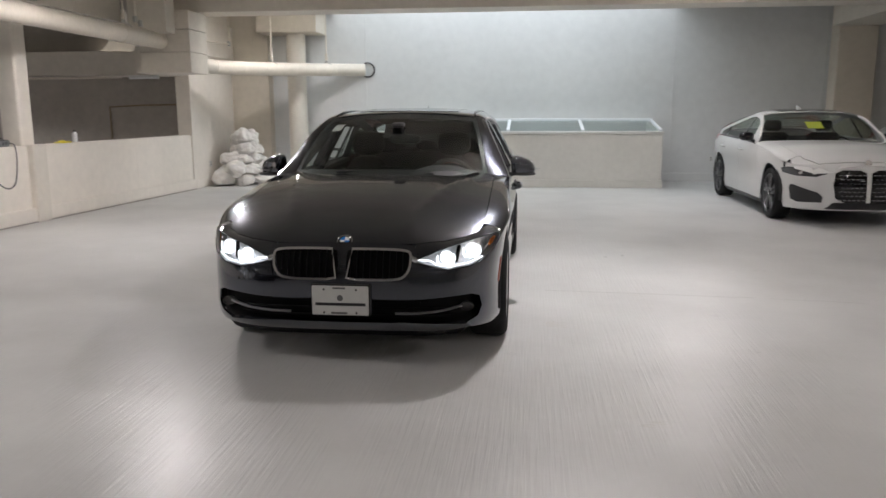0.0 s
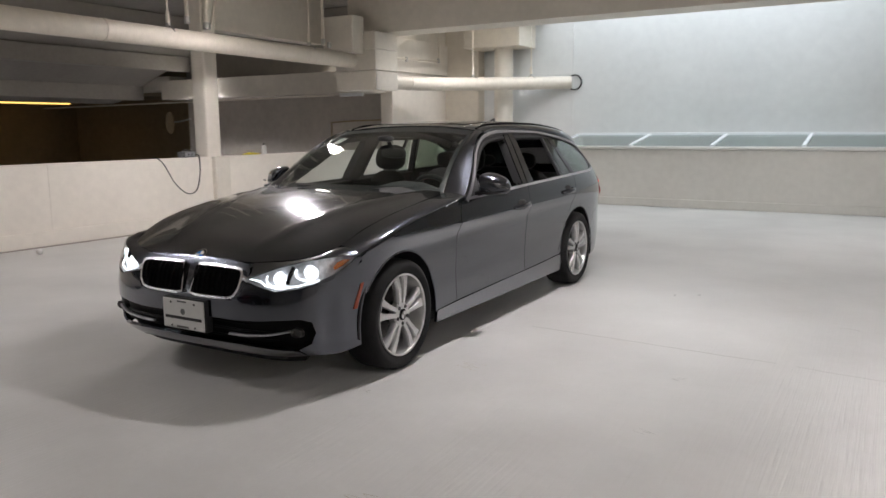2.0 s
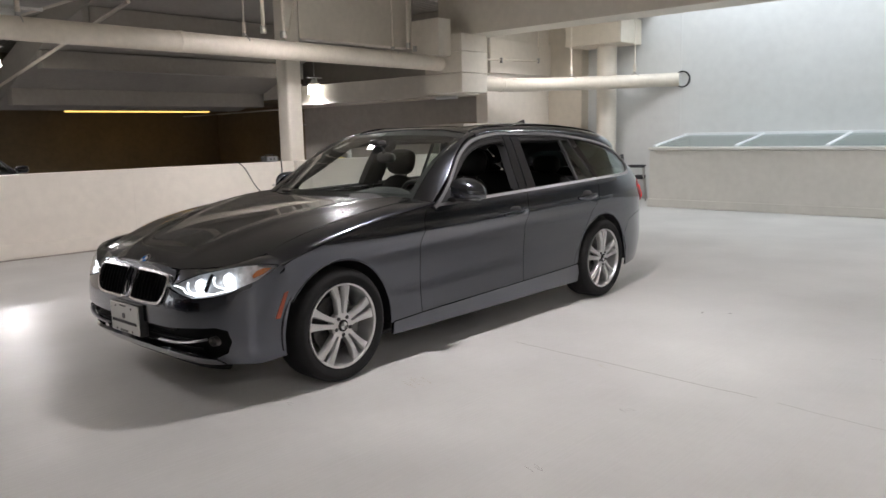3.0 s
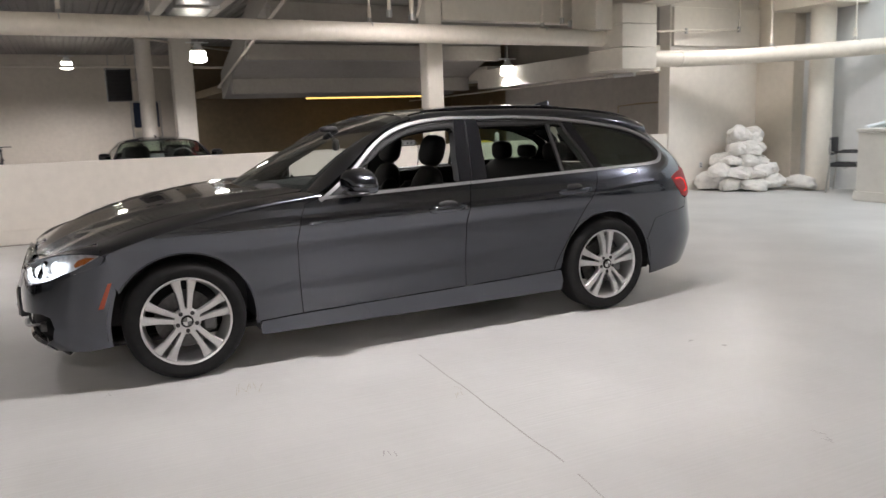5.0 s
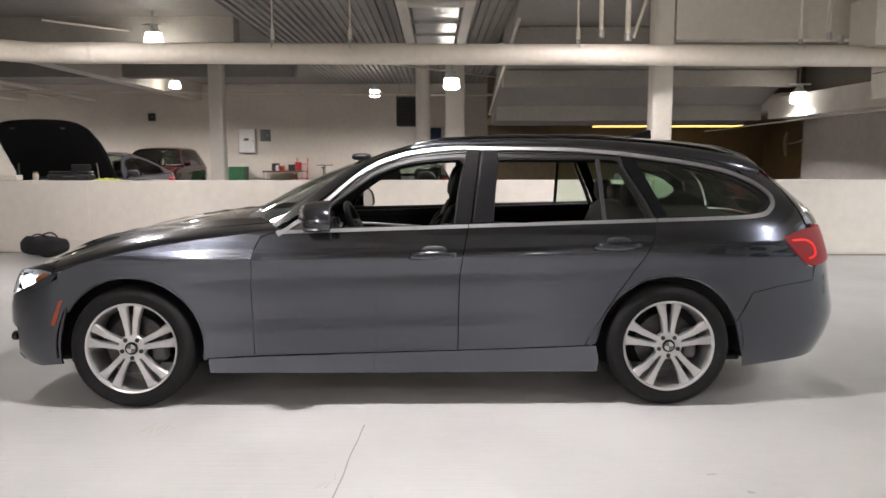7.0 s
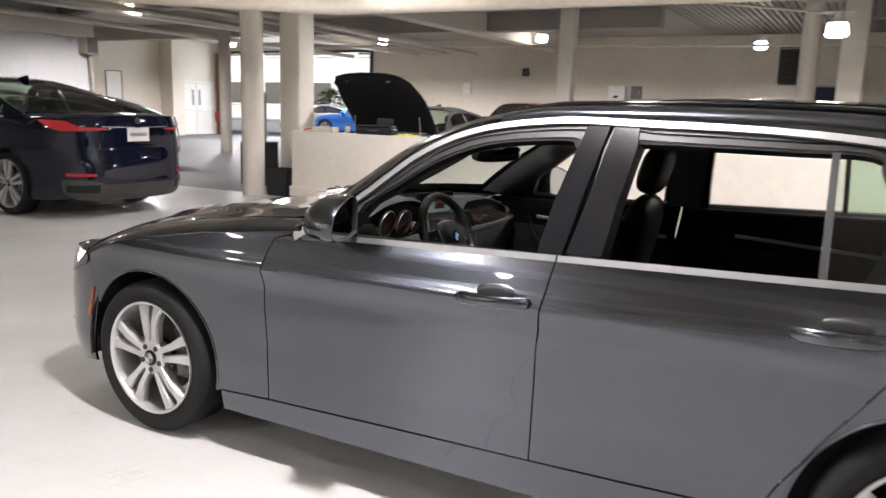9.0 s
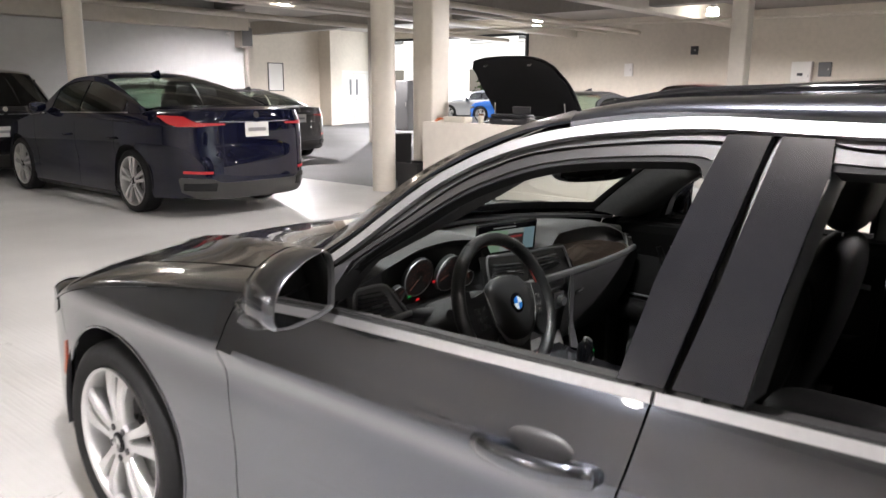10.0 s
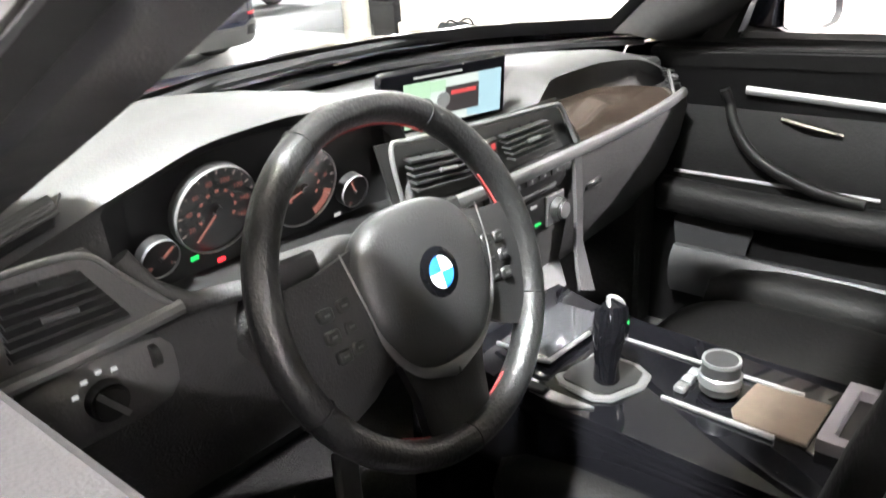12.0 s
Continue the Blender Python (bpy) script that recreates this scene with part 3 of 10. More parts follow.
# galvanised duct
duct = empty("air_duct", (-7.2, 1.6, 3.42), "shiny galvanised steel air duct under the deck", "duct")
for k in range(5):
    part("duct_section", box_bm(-4.2 + 1.2 * k, -0.32, -0.16, -3.02 + 1.2 * k, 0.32, 0.18, 0.008), M["galvanised"], duct)
    part("flange", box_bm(-3.02 + 1.2 * k, -0.36, -0.20, -3.0 + 1.2 * k, 0.36, 0.22, 0.004), M["galvanised"], duct)
for y in (-0.45, 0.45):
    part("duct_rail", box_bm(-4.2, y - 0.08, -0.12, 1.8, y + 0.08, 0.2, 0.01), M["beam"], duct)


# hanging lamps: a metal cap with a glowing prismatic refractor
def make_lamp():
    l = empty("hanging_lamp", (0, 0, 0), "hanging garage lamp with a glowing prismatic glass refractor", "lamp", "garage lamps")
    part("refractor", lathe_bm([(0.001, -0.178), (0.07, -0.174), (0.13, -0.160), (0.152, -0.140), (0.152, -0.11), (0.138, -0.015), (0.134, 0.01), (0.128, 0.03), (0.001, 0.03)], "z", 24), M["lamp_glow"], l, "glowing glass refractor")
    part("cap", lathe_bm([(0.001, 0.17), (0.06, 0.17), (0.075, 0.10), (0.135, 0.045), (0.135, 0.03), (0.001, 0.03)], "z", 24), M["white_plastic"], l)
    part("stem", cyl_bm((0, 0, 0.17), (0, 0, 0.62), 0.012, seg=8), M["steel"], l)
    part("bracket", box_bm(-0.03, -0.20, 0.176, 0.03, 0.20, 0.20, 0.004), M["white_plastic"], l)
    return l


# place and watts: first the lane and the far bays, then the hall
LAMPS = [((-9.95, 1.9, 2.74), 680), ((-9.75, 8.4, 2.45), 680), ((-18.4, -0.2, 3.24), 620), ((-17.8, -5.9, 3.45), 800), ((-17.8, -11.2, 3.45), 900), ((-17.6, -17.4, 3.45), 1100), ((-9.4, -12.4, 3.45), 680), ((-8.8, -3.25, 3.4), 540),
         # the (-3.6, 8.9) lamp is added, hidden by beam_north, to brighten the pier
         ((1.35, 1.35, 3.3), 400), ((-3.3, 3.5, 3.3), 340), ((-3.3, -2.2, 3.3), 260), ((2.3, -8.2, 3.3), 50), ((-2.4, -8.2, 3.3), 50), ((3.4, 6.2, 3.3), 230), ((6.8, 4.3, 3.3), 270), ((6.4, -1.6, 3.3), 330), ((-3.6, 8.9, 3.3), 90), ((6.1, -6.0, 3.3), 80), ((9.8, 3.4, 3.3), 210), ((9.8, -2.4, 3.3), 210), ((9.8, -8.2, 3.3), 150)]
_lamp = make_lamp()
_lamp.location = LAMPS[0][0]
for at, watts in LAMPS[1:]:
    copy_thing(_lamp, Matrix.Translation(at))
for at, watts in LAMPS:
    d = bpy.data.lights.new("lamp_light", "SPOT")
    d.energy, d.color, d.shadow_soft_size = watts, LAMP_COLOUR, 0.09
    d.spot_size, d.spot_blend = radians(166), 0.5
    o = new("lamp_light", d)
    o.location = (at[0], at[1], at[2] - 0.20)
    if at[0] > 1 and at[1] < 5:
        # added spot for the glass's upward light, brightening the slab the paint reflects
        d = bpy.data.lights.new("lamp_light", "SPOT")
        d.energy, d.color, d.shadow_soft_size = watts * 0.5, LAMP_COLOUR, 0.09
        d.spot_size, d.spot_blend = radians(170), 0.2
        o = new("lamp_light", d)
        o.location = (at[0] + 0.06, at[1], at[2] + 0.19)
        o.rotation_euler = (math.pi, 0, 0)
# added spot below this one refractor draws a brighter round pool
d = bpy.data.lights.new("lamp_light", "SPOT")
d.energy, d.color, d.shadow_soft_size = 55, LAMP_COLOUR, 0.07
d.spot_size, d.spot_blend = radians(67), 0.06
o = new("lamp_light", d)
o.location = (1.35, 1.35, 3.10)

# sloped-glass skylight box against the back wall
SX0, SX1, SY0, SY1 = -2.28, 3.42, 9.75, 11.14
sb = empty("skylight_box", ((SX0 + SX1) / 2, SY0, 0), "white-painted low skylight box with a sloped glass lid against the wall", "skylight box")
ox, oy = (SX0 + SX1) / 2, SY0
part("front_wall", box_bm(SX0 - ox, 0, 0, SX1 - ox, 0.12, 0.98, 0.008), M["box_paint"], sb)
for x in (SX0, SX1 - 0.12):
    bm = bmesh.new()
    a = [(0.121, 0), (1.388, 0), (1.388, 1.17), (0.121, 1.0)]
    va = [bm.verts.new((x - ox, y, z)) for y, z in a]
    vb = [bm.verts.new((x + 0.12 - ox, y, z)) for y, z in a]
    bm.faces.new(va)
    bm.faces.new(vb[::-1])
    for i in range(4):
        bm.faces.new((va[i], vb[i], vb[(i + 1) % 4], va[(i + 1) % 4]))
    part("side_wall", bm, M["box_paint"], sb, smooth=0)
part("plinth", box_bm(SX0 - ox - 0.02, -0.03, 0, SX1 - ox + 0.02, -0.002, 0.14, 0.006), M["box_paint"], sb)
part("ledge", box_bm(SX0 - ox - 0.015, -0.03, 0.985, SX1 - ox + 0.015, 0.13, 1.03, 0.006), M["box_paint"], sb)
slope = math.atan2(0.17, 1.26)
for i, x in enumerate((SX0 + 0.03, -0.81, 0.58, 1.98, SX1 - 0.03)):
    bm = box_bm(-0.03, 0, 0, 0.03, 1.26, 0.035, 0.004)
    bmesh.ops.transform(bm, matrix=pose(x - ox, 0.125, 1.035, math.degrees(slope)), verts=bm.verts)
    part("mullion", bm, M["white_frame"], sb)
xs = (SX0 + 0.06, -0.81, 0.58, 1.98, SX1 - 0.06)
for a, b in zip(xs, xs[1:]):
    bm = box_bm(a + 0.03, 0.0, 0.012, b - 0.03, 1.24, 0.02)
    bmesh.ops.transform(bm, matrix=pose(-ox, 0.13, 1.035, math.degrees(slope)), verts=bm.verts)
    part("pane", bm, M["well_glass"], sb, smooth=0).visible_shadow = False
part("top_rail", box_bm(SX0 - ox, 1.345, 1.205, SX1 - ox, 1.385, 1.26, 0.004), M["white_frame"], sb)
part("tray", box_bm(SX0 - ox + 0.121, 0.122, 0.55, SX1 - ox - 0.121, 1.385, 0.6), M["wall_back"], sb, smooth=0)


# pile of filled plastic bags
def bag(i, at, size, seed):
    rng = random.Random(seed)
    b = bmesh.new()
    bmesh.ops.create_icosphere(b, subdivisions=4, radius=1.0)
    for v in b.verts:
        d = v.co.normalized()
        k = 1 + 0.26 * noise.noise(d * 1.6 + Vector((seed * 3.1, 0, 0))) - 0.26 * abs(noise.noise(d * 3.2 + Vector((0, seed * 2.3, 0)))) - 0.12 * abs(noise.noise(d * 8 + Vector((seed, 0, 1)))) + 0.14
        v.co = Vector((d.x * size[0], d.y * size[1], d.z * size[2])) * k
        if v.co.z < -size[2] * 0.55:
            v.co.z = -size[2] * 0.55 - 0.04 * (v.co.z + size[2] * 0.55)
    m = pose(at[0], at[1], at[2] + size[2] * 0.55, rng.uniform(-14, 14), rng.uniform(-14, 14), rng.uniform(0, 180))
    bmesh.ops.transform(b, matrix=m, verts=b.verts)
    low = min(v.co.z for v in b.verts)
    if at[2] < 0.05:
        bmesh.ops.translate(b, vec=(0, 0, 0.002 - low), verts=b.verts)
    return thing(finish(b, "plastic_bag", M["bag"], smooth=80), "crumpled white plastic bag in a pile in the corner", "bag", "pile of bags")


rng = random.Random(11)
bags = []
for i in range(74):
    lvl = 0 if i < 26 else 1 if i < 44 else 2 if i < 57 else 3 if i < 67 else 4
    cx, cy = -4.62, 10.05
    sp = (0.60, 0.50, 0.38, 0.28, 0.16)[lvl]
    a = rng.uniform(0, 2 * math.pi)
    r = sp * math.sqrt(rng.random())
    x = min(max(cx + r * 0.75 * math.cos(a), -5.0), -3.98)
    y = min(max(cy + r * 1.15 * math.sin(a), 9.45), 10.65)
    bag(i, (x, y, (0.0, 0.20, 0.40, 0.60, 0.80)[lvl] + (rng.uniform(-0.05, 0.06) if lvl else 0)), (rng.uniform(0.14, 0.25), rng.uniform(0.11, 0.19), rng.uniform(0.09, 0.16)), i + 1)
bag(50, (-4.9, 9.5, 0), (0.2, 0.17, 0.19), 51)
bag(52, (-3.85, 10.55, 0), (0.26, 0.15, 0.13), 57)


# office chair by the skylight box
def office_chair(at, turn):
    c = empty("office_chair", at, "black padded visitor chair with chrome legs beside the bags", "chair")
    c.rotation_euler = (0, 0, radians(turn))
    part("seat", box_bm(-0.23, -0.22, 0.42, 0.23, 0.24, 0.48, 0.025, seg=3), M["black_cloth"], c)
    part("backrest", box_bm(-0.21, 0.20, 0.60, 0.21, 0.25, 0.88, 0.02, seg=3), M["black_cloth"], c)
    for s in (-1, 1):
        part("leg", sweep_bm([(s * 0.25, -0.24, 0.012), (s * 0.25, -0.2, 0.42), (s * 0.25, -0.18, 0.64)], 0.012, 8), M["steel"], c)
        part("leg", sweep_bm([(s * 0.25, 0.26, 0.012), (s * 0.24, 0.22, 0.45), (s * 0.2, 0.23, 0.85)], 0.012, 8), M["steel"], c)
        part("armrest", box_bm(s * 0.26 - 0.02, -0.22, 0.64, s * 0.26 + 0.02, 0.16, 0.67, 0.008), M["black_plastic"], c)
        part("arm_strut", cyl_bm((s * 0.25, 0.16, 0.652), (s * 0.22, 0.225, 0.66), 0.01, seg=8), M["steel"], c)
    part("seat_rail", box_bm(-0.25, -0.02, 0.40, 0.25, 0.02, 0.419, 0.004), M["steel"], c)
    return c


office_chair((-3.05, 10.62, 0), 115)


# ---------------- car kit: panels laid on one smooth body surface ----------------
mat("grille_black", (0.003, 0.003, 0.0034), 0.55, spec=0.12)
mat("frame_satin", (0.019, 0.0185, 0.0185), 0.48, spec=0.3, noise_scale=60, noise_amount=0.06)
mat("frame_inner", (0.013, 0.0125, 0.0125), 0.45, spec=0.3)
mat("seal_black", (0.004, 0.004, 0.004), 0.7, spec=0.2)
mat("car_grey", (0.062, 0.069, 0.087), 0.20, 1.0, spec=0.0, coat_ior=1.6, coat=1.0, coat_rough=0.025, noise_scale=600, noise_amount=0.05, big_scale=1.5, big_amount=0.03)
mat("car_black_gloss", (0.004, 0.004, 0.005), 0.025, spec=0.36, noise_scale=30, noise_amount=0.1)
mat("pillar_gloss", (0.006, 0.0063, 0.008), 0.06, spec=0.6, noise_scale=20, noise_amount=0.15, rough_var=0.05, big_scale=6)
mat("car_black_trim", (0.016, 0.016, 0.017), 0.5, bump=0.05, bump_scale=300)
mat("satin_alu", (0.31, 0.31, 0.315), 0.42, 0.9, noise_scale=80, noise_amount=0.05)
mat("chrome", (0.78, 0.78, 0.79), 0.07, 1.0)
mat("chrome_soft", (0.80, 0.80, 0.81), 0.24, 1.0)
mat("alloy", (0.55, 0.55, 0.55), 0.32, 0.6, coat=0.3, noise_scale=60, noise_amount=0.04)
mat("brake", (0.10, 0.098, 0.096), 0.45, 0.9, noise_scale=40, noise_amount=0.2)
mat("tyre", (0.010, 0.010, 0.0105), 0.75, spec=0.25, noise_scale=25, noise_amount=0.2, bump=0.1, bump_scale=90)
mat("blue_enamel", (0.02, 0.17, 0.55), 0.2)
mat("white_enamel", (0.8, 0.8, 0.8), 0.2)
M["lamp_red"] = glow("lamp_red", (1.0, 0.025, 0.035), 0.16)
mat("amber", (0.50, 0.14, 0.02), 0.2, coat=0.6)
mat("marker_red", (0.32, 0.055, 0.022), 0.3, coat=0.4)
mat("plate_white", (0.62, 0.62, 0.60), 0.4, noise_scale=20, noise_amount=0.04)
mat("mirror_glass", (0.52, 0.52, 0.52), 0.01, 1.0)
M["headlight_glow"] = glow("headlight_glow", (0.90, 0.95, 1.0), 3.5)
mat("lamp_chrome", (0.74, 0.75, 0.78), 0.3, 0.45, noise_scale=40, noise_amount=0.3)
M["projector_glow"] = glow("projector_glow", (0.92, 0.96, 1.0), 3.0)
M["tail_glow"] = glow("tail_glow", (1.0, 0.03, 0.03), 0.7)
M["amber_glow"] = glow("amber_glow", (1.0, 0.26, 0.02), 0.3)
M["screen_clear"] = clear_glass("screen_clear", (0.64, 0.69, 0.67), 0.0, 1.5)
M["lens_clear"] = clear_glass("lens_clear", (0.95, 0.96, 0.97), 0.0, 1.45)
M["tinted"] = clear_glass("tinted", (0.70, 0.80, 0.72), 0.0, 1.5)
M["dark_tint"] = clear_glass("dark_tint", (0.06, 0.07, 0.07), 0.0, 1.6)


class Shape:
    """The half width of a body at any place (y along, z up), with rounded nose and tail in plan."""

    def __init__(self, width, nose, tail, front, rear, pf=3.4, pr=3.6):
        self.wz, self.nose, self.tail = spline(*width), spline(*nose), spline(*tail)
        self.front, self.rear, self.pf, self.pr = front, rear, pf, pr
        self.crease = None

    def w(self, y, z):
        w = self.wz(z) + (self.crease(y, z) if self.crease else 0)
        if y < self.front:
            t = min((self.front - y) / (self.front - self.nose(z)), 0.9999)
            w *= (1 - t**self.pf) ** (1 / self.pf)
        elif y > self.rear:
            t = min((y - self.rear) / (self.tail(z) - self.rear), 0.9999)
            w *= (1 - t**self.pr) ** (1 / self.pr)
        return w

    def side(self, off=0.0, s=1):
        return lambda u, v: Vector((s * (self.w(u, v) + off), u, v))

    def nose_map(self, off=0.0, s=1):
        """(angle, height) to a place on the rounded nose; angle 0 is the middle, 90 degrees the side."""
        def f(a, z):
            w, b = self.wz(z) + off, self.front - self.nose(z) + off
            sn, cs = math.sin(radians(a)), math.cos(radians(a))
            return Vector((s * w * math.copysign(abs(sn) ** (2 / self.pf), sn), self.front - b * max(cs, 1e-6) ** (2 / self.pf), z))
        return f

    def tail_map(self, off=0.0, s=1):
        def f(a, z):
            w, b = self.wz(z) + off, self.tail(z) - self.rear + off
            sn, cs = math.sin(radians(a)), math.cos(radians(a))
            return Vector((s * w * math.copysign(abs(sn) ** (2 / self.pr), sn), self.rear + b * max(cs, 1e-6) ** (2 / self.pr), z))
        return f

    def na(self, x, z):
        return math.copysign(math.degrees(math.asin(min(abs(x) / self.wz(z), 1) ** (self.pf / 2))), x)

    def ta(self, x, z):
        return math.copysign(math.degrees(math.asin(min(abs(x) / self.wz(z), 1) ** (self.pr / 2))), x)

    def na_y(self, y, z):
        """The nose angle of a place given by its y."""
        t = min(max((self.front - y) / (self.front - self.nose(z)), 0), 1)
        return math.degrees(math.acos(t ** (self.pf / 2)))

    def ta_y(self, y, z):
        t = min(max((y - self.rear) / (self.tail(z) - self.rear), 0), 1)
        return math.degrees(math.acos(t ** (self.pr / 2)))


def rounded(line):
    """A closed outline with its corners cut once."""
    out = []
    for (ax, ay), (bx, by) in zip(line, line[1:] + line[:1]):
        out += [(ax * 0.75 + bx * 0.25, ay * 0.75 + by * 0.25), (ax * 0.25 + bx * 0.75, ay * 0.25 + by * 0.75)]
    return out


def inset2d(line, d):
    """A closed outline, drawn in by d."""
    n = len(line)
    area = sum(line[i][0] * line[(i + 1) % n][1] - line[(i + 1) % n][0] * line[i][1] for i in range(n))
    s = 1 if area > 0 else -1
    out = []
    for i in range(n):
        (ax, ay), (bx, by), (cx, cy) = line[i - 1], line[i], line[(i + 1) % n]
        n1, n2 = Vector((-(by - ay), bx - ax)), Vector((-(cy - by), cx - bx))
        n1 = n1.normalized() if n1.length > 1e-9 else Vector((0, 0))
        n2 = n2.normalized() if n2.length > 1e-9 else Vector((0, 0))
        m = n1 + n2
        if m.length < 1e-6:
            out.append((bx, by))
            continue
        m.normalize()
        k = min(1 / max(m.dot(n1), 0.4), 2.0)
        out.append((bx + s * m.x * d * k, by + s * m.y * d * k))
    return out


def thicken(bm, t, outward):
    """Gives an open sheet a thickness t behind it; outward(face centre) tells which way is out."""
    bm.normal_update()
    vote = sum(f.normal.dot(outward(f.calc_center_median())) * f.calc_area() for f in bm.faces)
    if vote < 0:
        bmesh.ops.reverse_faces(bm, faces=bm.faces)
    bm.normal_update()
    if not t:
        return bm
    faces = list(bm.faces)
    edges = [e for e in bm.edges if len(e.link_faces) == 1]
    inner = {v: bm.verts.new(v.co - v.normal * t) for v in list(bm.verts)}
    for f in faces:
        bm.faces.new([inner[v] for v in reversed(f.verts)])
    for e in edges:
        a, b = e.verts
        l = e.link_loops[0]
        if l.vert is not a:
            a, b = b, a
        bm.faces.new((b, a, inner[a], inner[b]))
    return bm


def sheet_bm(outline, mapf, step=0.06, t=0.012, gap=0.0, out=None, step_v=None):
    """A closed 2D outline filled with a fine net, laid on a surface, with thickness."""
    if gap:
        outline = inset2d(outline, gap)
    bm = bmesh.new()
    bm.faces.new([bm.verts.new((u, v, 0)) for u, v in outline])
    us, vs = [u for u, v in outline], [v for u, v in outline]
    for axis, lo, hi, st in ((0, min(us), max(us), step), (1, min(vs), max(vs), step_v or step)):
        n = max(1, int((hi - lo) / st))
        for k in range(1, n):
            c = lo + (hi - lo) * k / n
            co, no = ((c, 0, 0), (1, 0, 0)) if axis == 0 else ((0, c, 0), (0, 1, 0))
            bmesh.ops.bisect_plane(bm, geom=bm.verts[:] + bm.edges[:] + bm.faces[:], plane_co=co, plane_no=no, dist=1e-5)
    bmesh.ops.triangulate(bm, faces=[f for f in bm.faces if len(f.verts) > 5])
    for v in bm.verts:
        v.co = mapf(v.co.x, v.co.y)
    bmesh.ops.remove_doubles(bm, verts=bm.verts, dist=1e-5)
    return thicken(bm, t, out or (lambda c: Vector((c.x, 0, 0.2))))


def resample(line, n, closed=False):
    p = [Vector(q) for q in line]
    if closed:
        p.append(p[0])
    d = [0.0]
    for a, b in zip(p, p[1:]):
        d.append(d[-1] + (b - a).length)
    out = []
    j = 0
    for k in range(n):
        s = d[-1] * k / (n if closed else n - 1)
        while j < len(d) - 2 and d[j + 1] < s:
            j += 1
        f = (s - d[j]) / max(d[j + 1] - d[j], 1e-9)
        out.append(tuple(p[j].lerp(p[j + 1], min(f, 1))))
    return out


def ring_bm(outer, inner, mapf, n=96, rows=3, t=0.03, out=None, lo=0.0, hi=1.0):
    """A frame between two closed outlines that begin at matching corners."""
    o, i = resample(outer, n, True), resample(inner, n, True)
    # match every outer point with the nearest stretch of the inner line
    bm = bmesh.new()
    g = []
    for k in range(n):
        g.append([bm.verts.new(mapf(o[k][0] + (i[k][0] - o[k][0]) * (lo + (hi - lo) * r / rows), o[k][1] + (i[k][1] - o[k][1]) * (lo + (hi - lo) * r / rows))) for r in range(rows + 1)])
    for k in range(n):
        a, b = g[k], g[(k + 1) % n]
        for r in range(rows):
            bm.faces.new((a[r], a[r + 1], b[r + 1], b[r]))
    return thicken(bm, t, out or (lambda c: Vector((c.x, 0, 0.2))))


def ribbon_bm(line, width, mapf, t=0.006, inward=None, out=None):
    """A flat strip along a 2D line, laid on a surface; width: number or one for each point; to the left of the line's course."""
    bm = bmesh.new()
    n = len(line)
    rows = []
    for k in range(n):
        a, b = Vector(line[max(k - 1, 0)]), Vector(line[min(k + 1, n - 1)])
        d = (b - a).normalized()
        nn = Vector((-d.y, d.x))
        w = width[k] if isinstance(width, (list, tuple)) else width
        p = Vector(line[k])
        rows.append([bm.verts.new(mapf(*(p + nn * w * f))) for f in (0, 0.5, 1)])
    for a, b in zip(rows, rows[1:]):
        for r in range(2):
            bm.faces.new((a[r], b[r], b[r + 1], a[r + 1]))
    return thicken(bm, t, out or (lambda c: Vector((c.x, 0, 0.2))))


def loft_bm(lines, t=0.0, out=None):
    """A sheet through several 3D lines of equal length."""
    bm = bmesh.new()
    g = [[bm.verts.new(p) for p in l] for l in lines]
    for a, b in zip(g, g[1:]):
        for k in range(len(a) - 1):
            bm.faces.new((a[k], a[k + 1], b[k + 1], b[k]))
    return thicken(bm, t, out or (lambda c: Vector((c.x, 0, 0.2))))


def arc(cy, cz, r, a0, a1, n=24):
    return [(cy + r * math.cos(radians(a0 + (a1 - a0) * k / n)), cz + r * math.sin(radians(a0 + (a1 - a0) * k / n))) for k in range(n + 1)]


def blob_bm(centre, size, power=2.6, sub=3, flat=None):
    """A rounded box (superellipsoid)."""
    bm = bmesh.new()
    bmesh.ops.create_cube(bm, size=2)
    bmesh.ops.subdivide_edges(bm, edges=bm.edges[:], cuts=2**sub - 1, use_grid_fill=True)
    for v in bm.verts:
        d = v.co
        k = (abs(d.x) ** power + abs(d.y) ** power + abs(d.z) ** power) ** (1 / power)
        v.co = Vector((d.x / k * size[0], d.y / k * size[1], d.z / k * size[2]))
        if flat:
            v.co = Vector(flat(v.co))
        v.co += Vector(centre)
    return bm


def front_out(c):
    return Vector((c.x * 0.3, -1, 0.1))


def rear_out(c):
    return Vector((c.x * 0.3, 1, 0.1))


def top_out(c):
    return Vector((0, 0, 1))


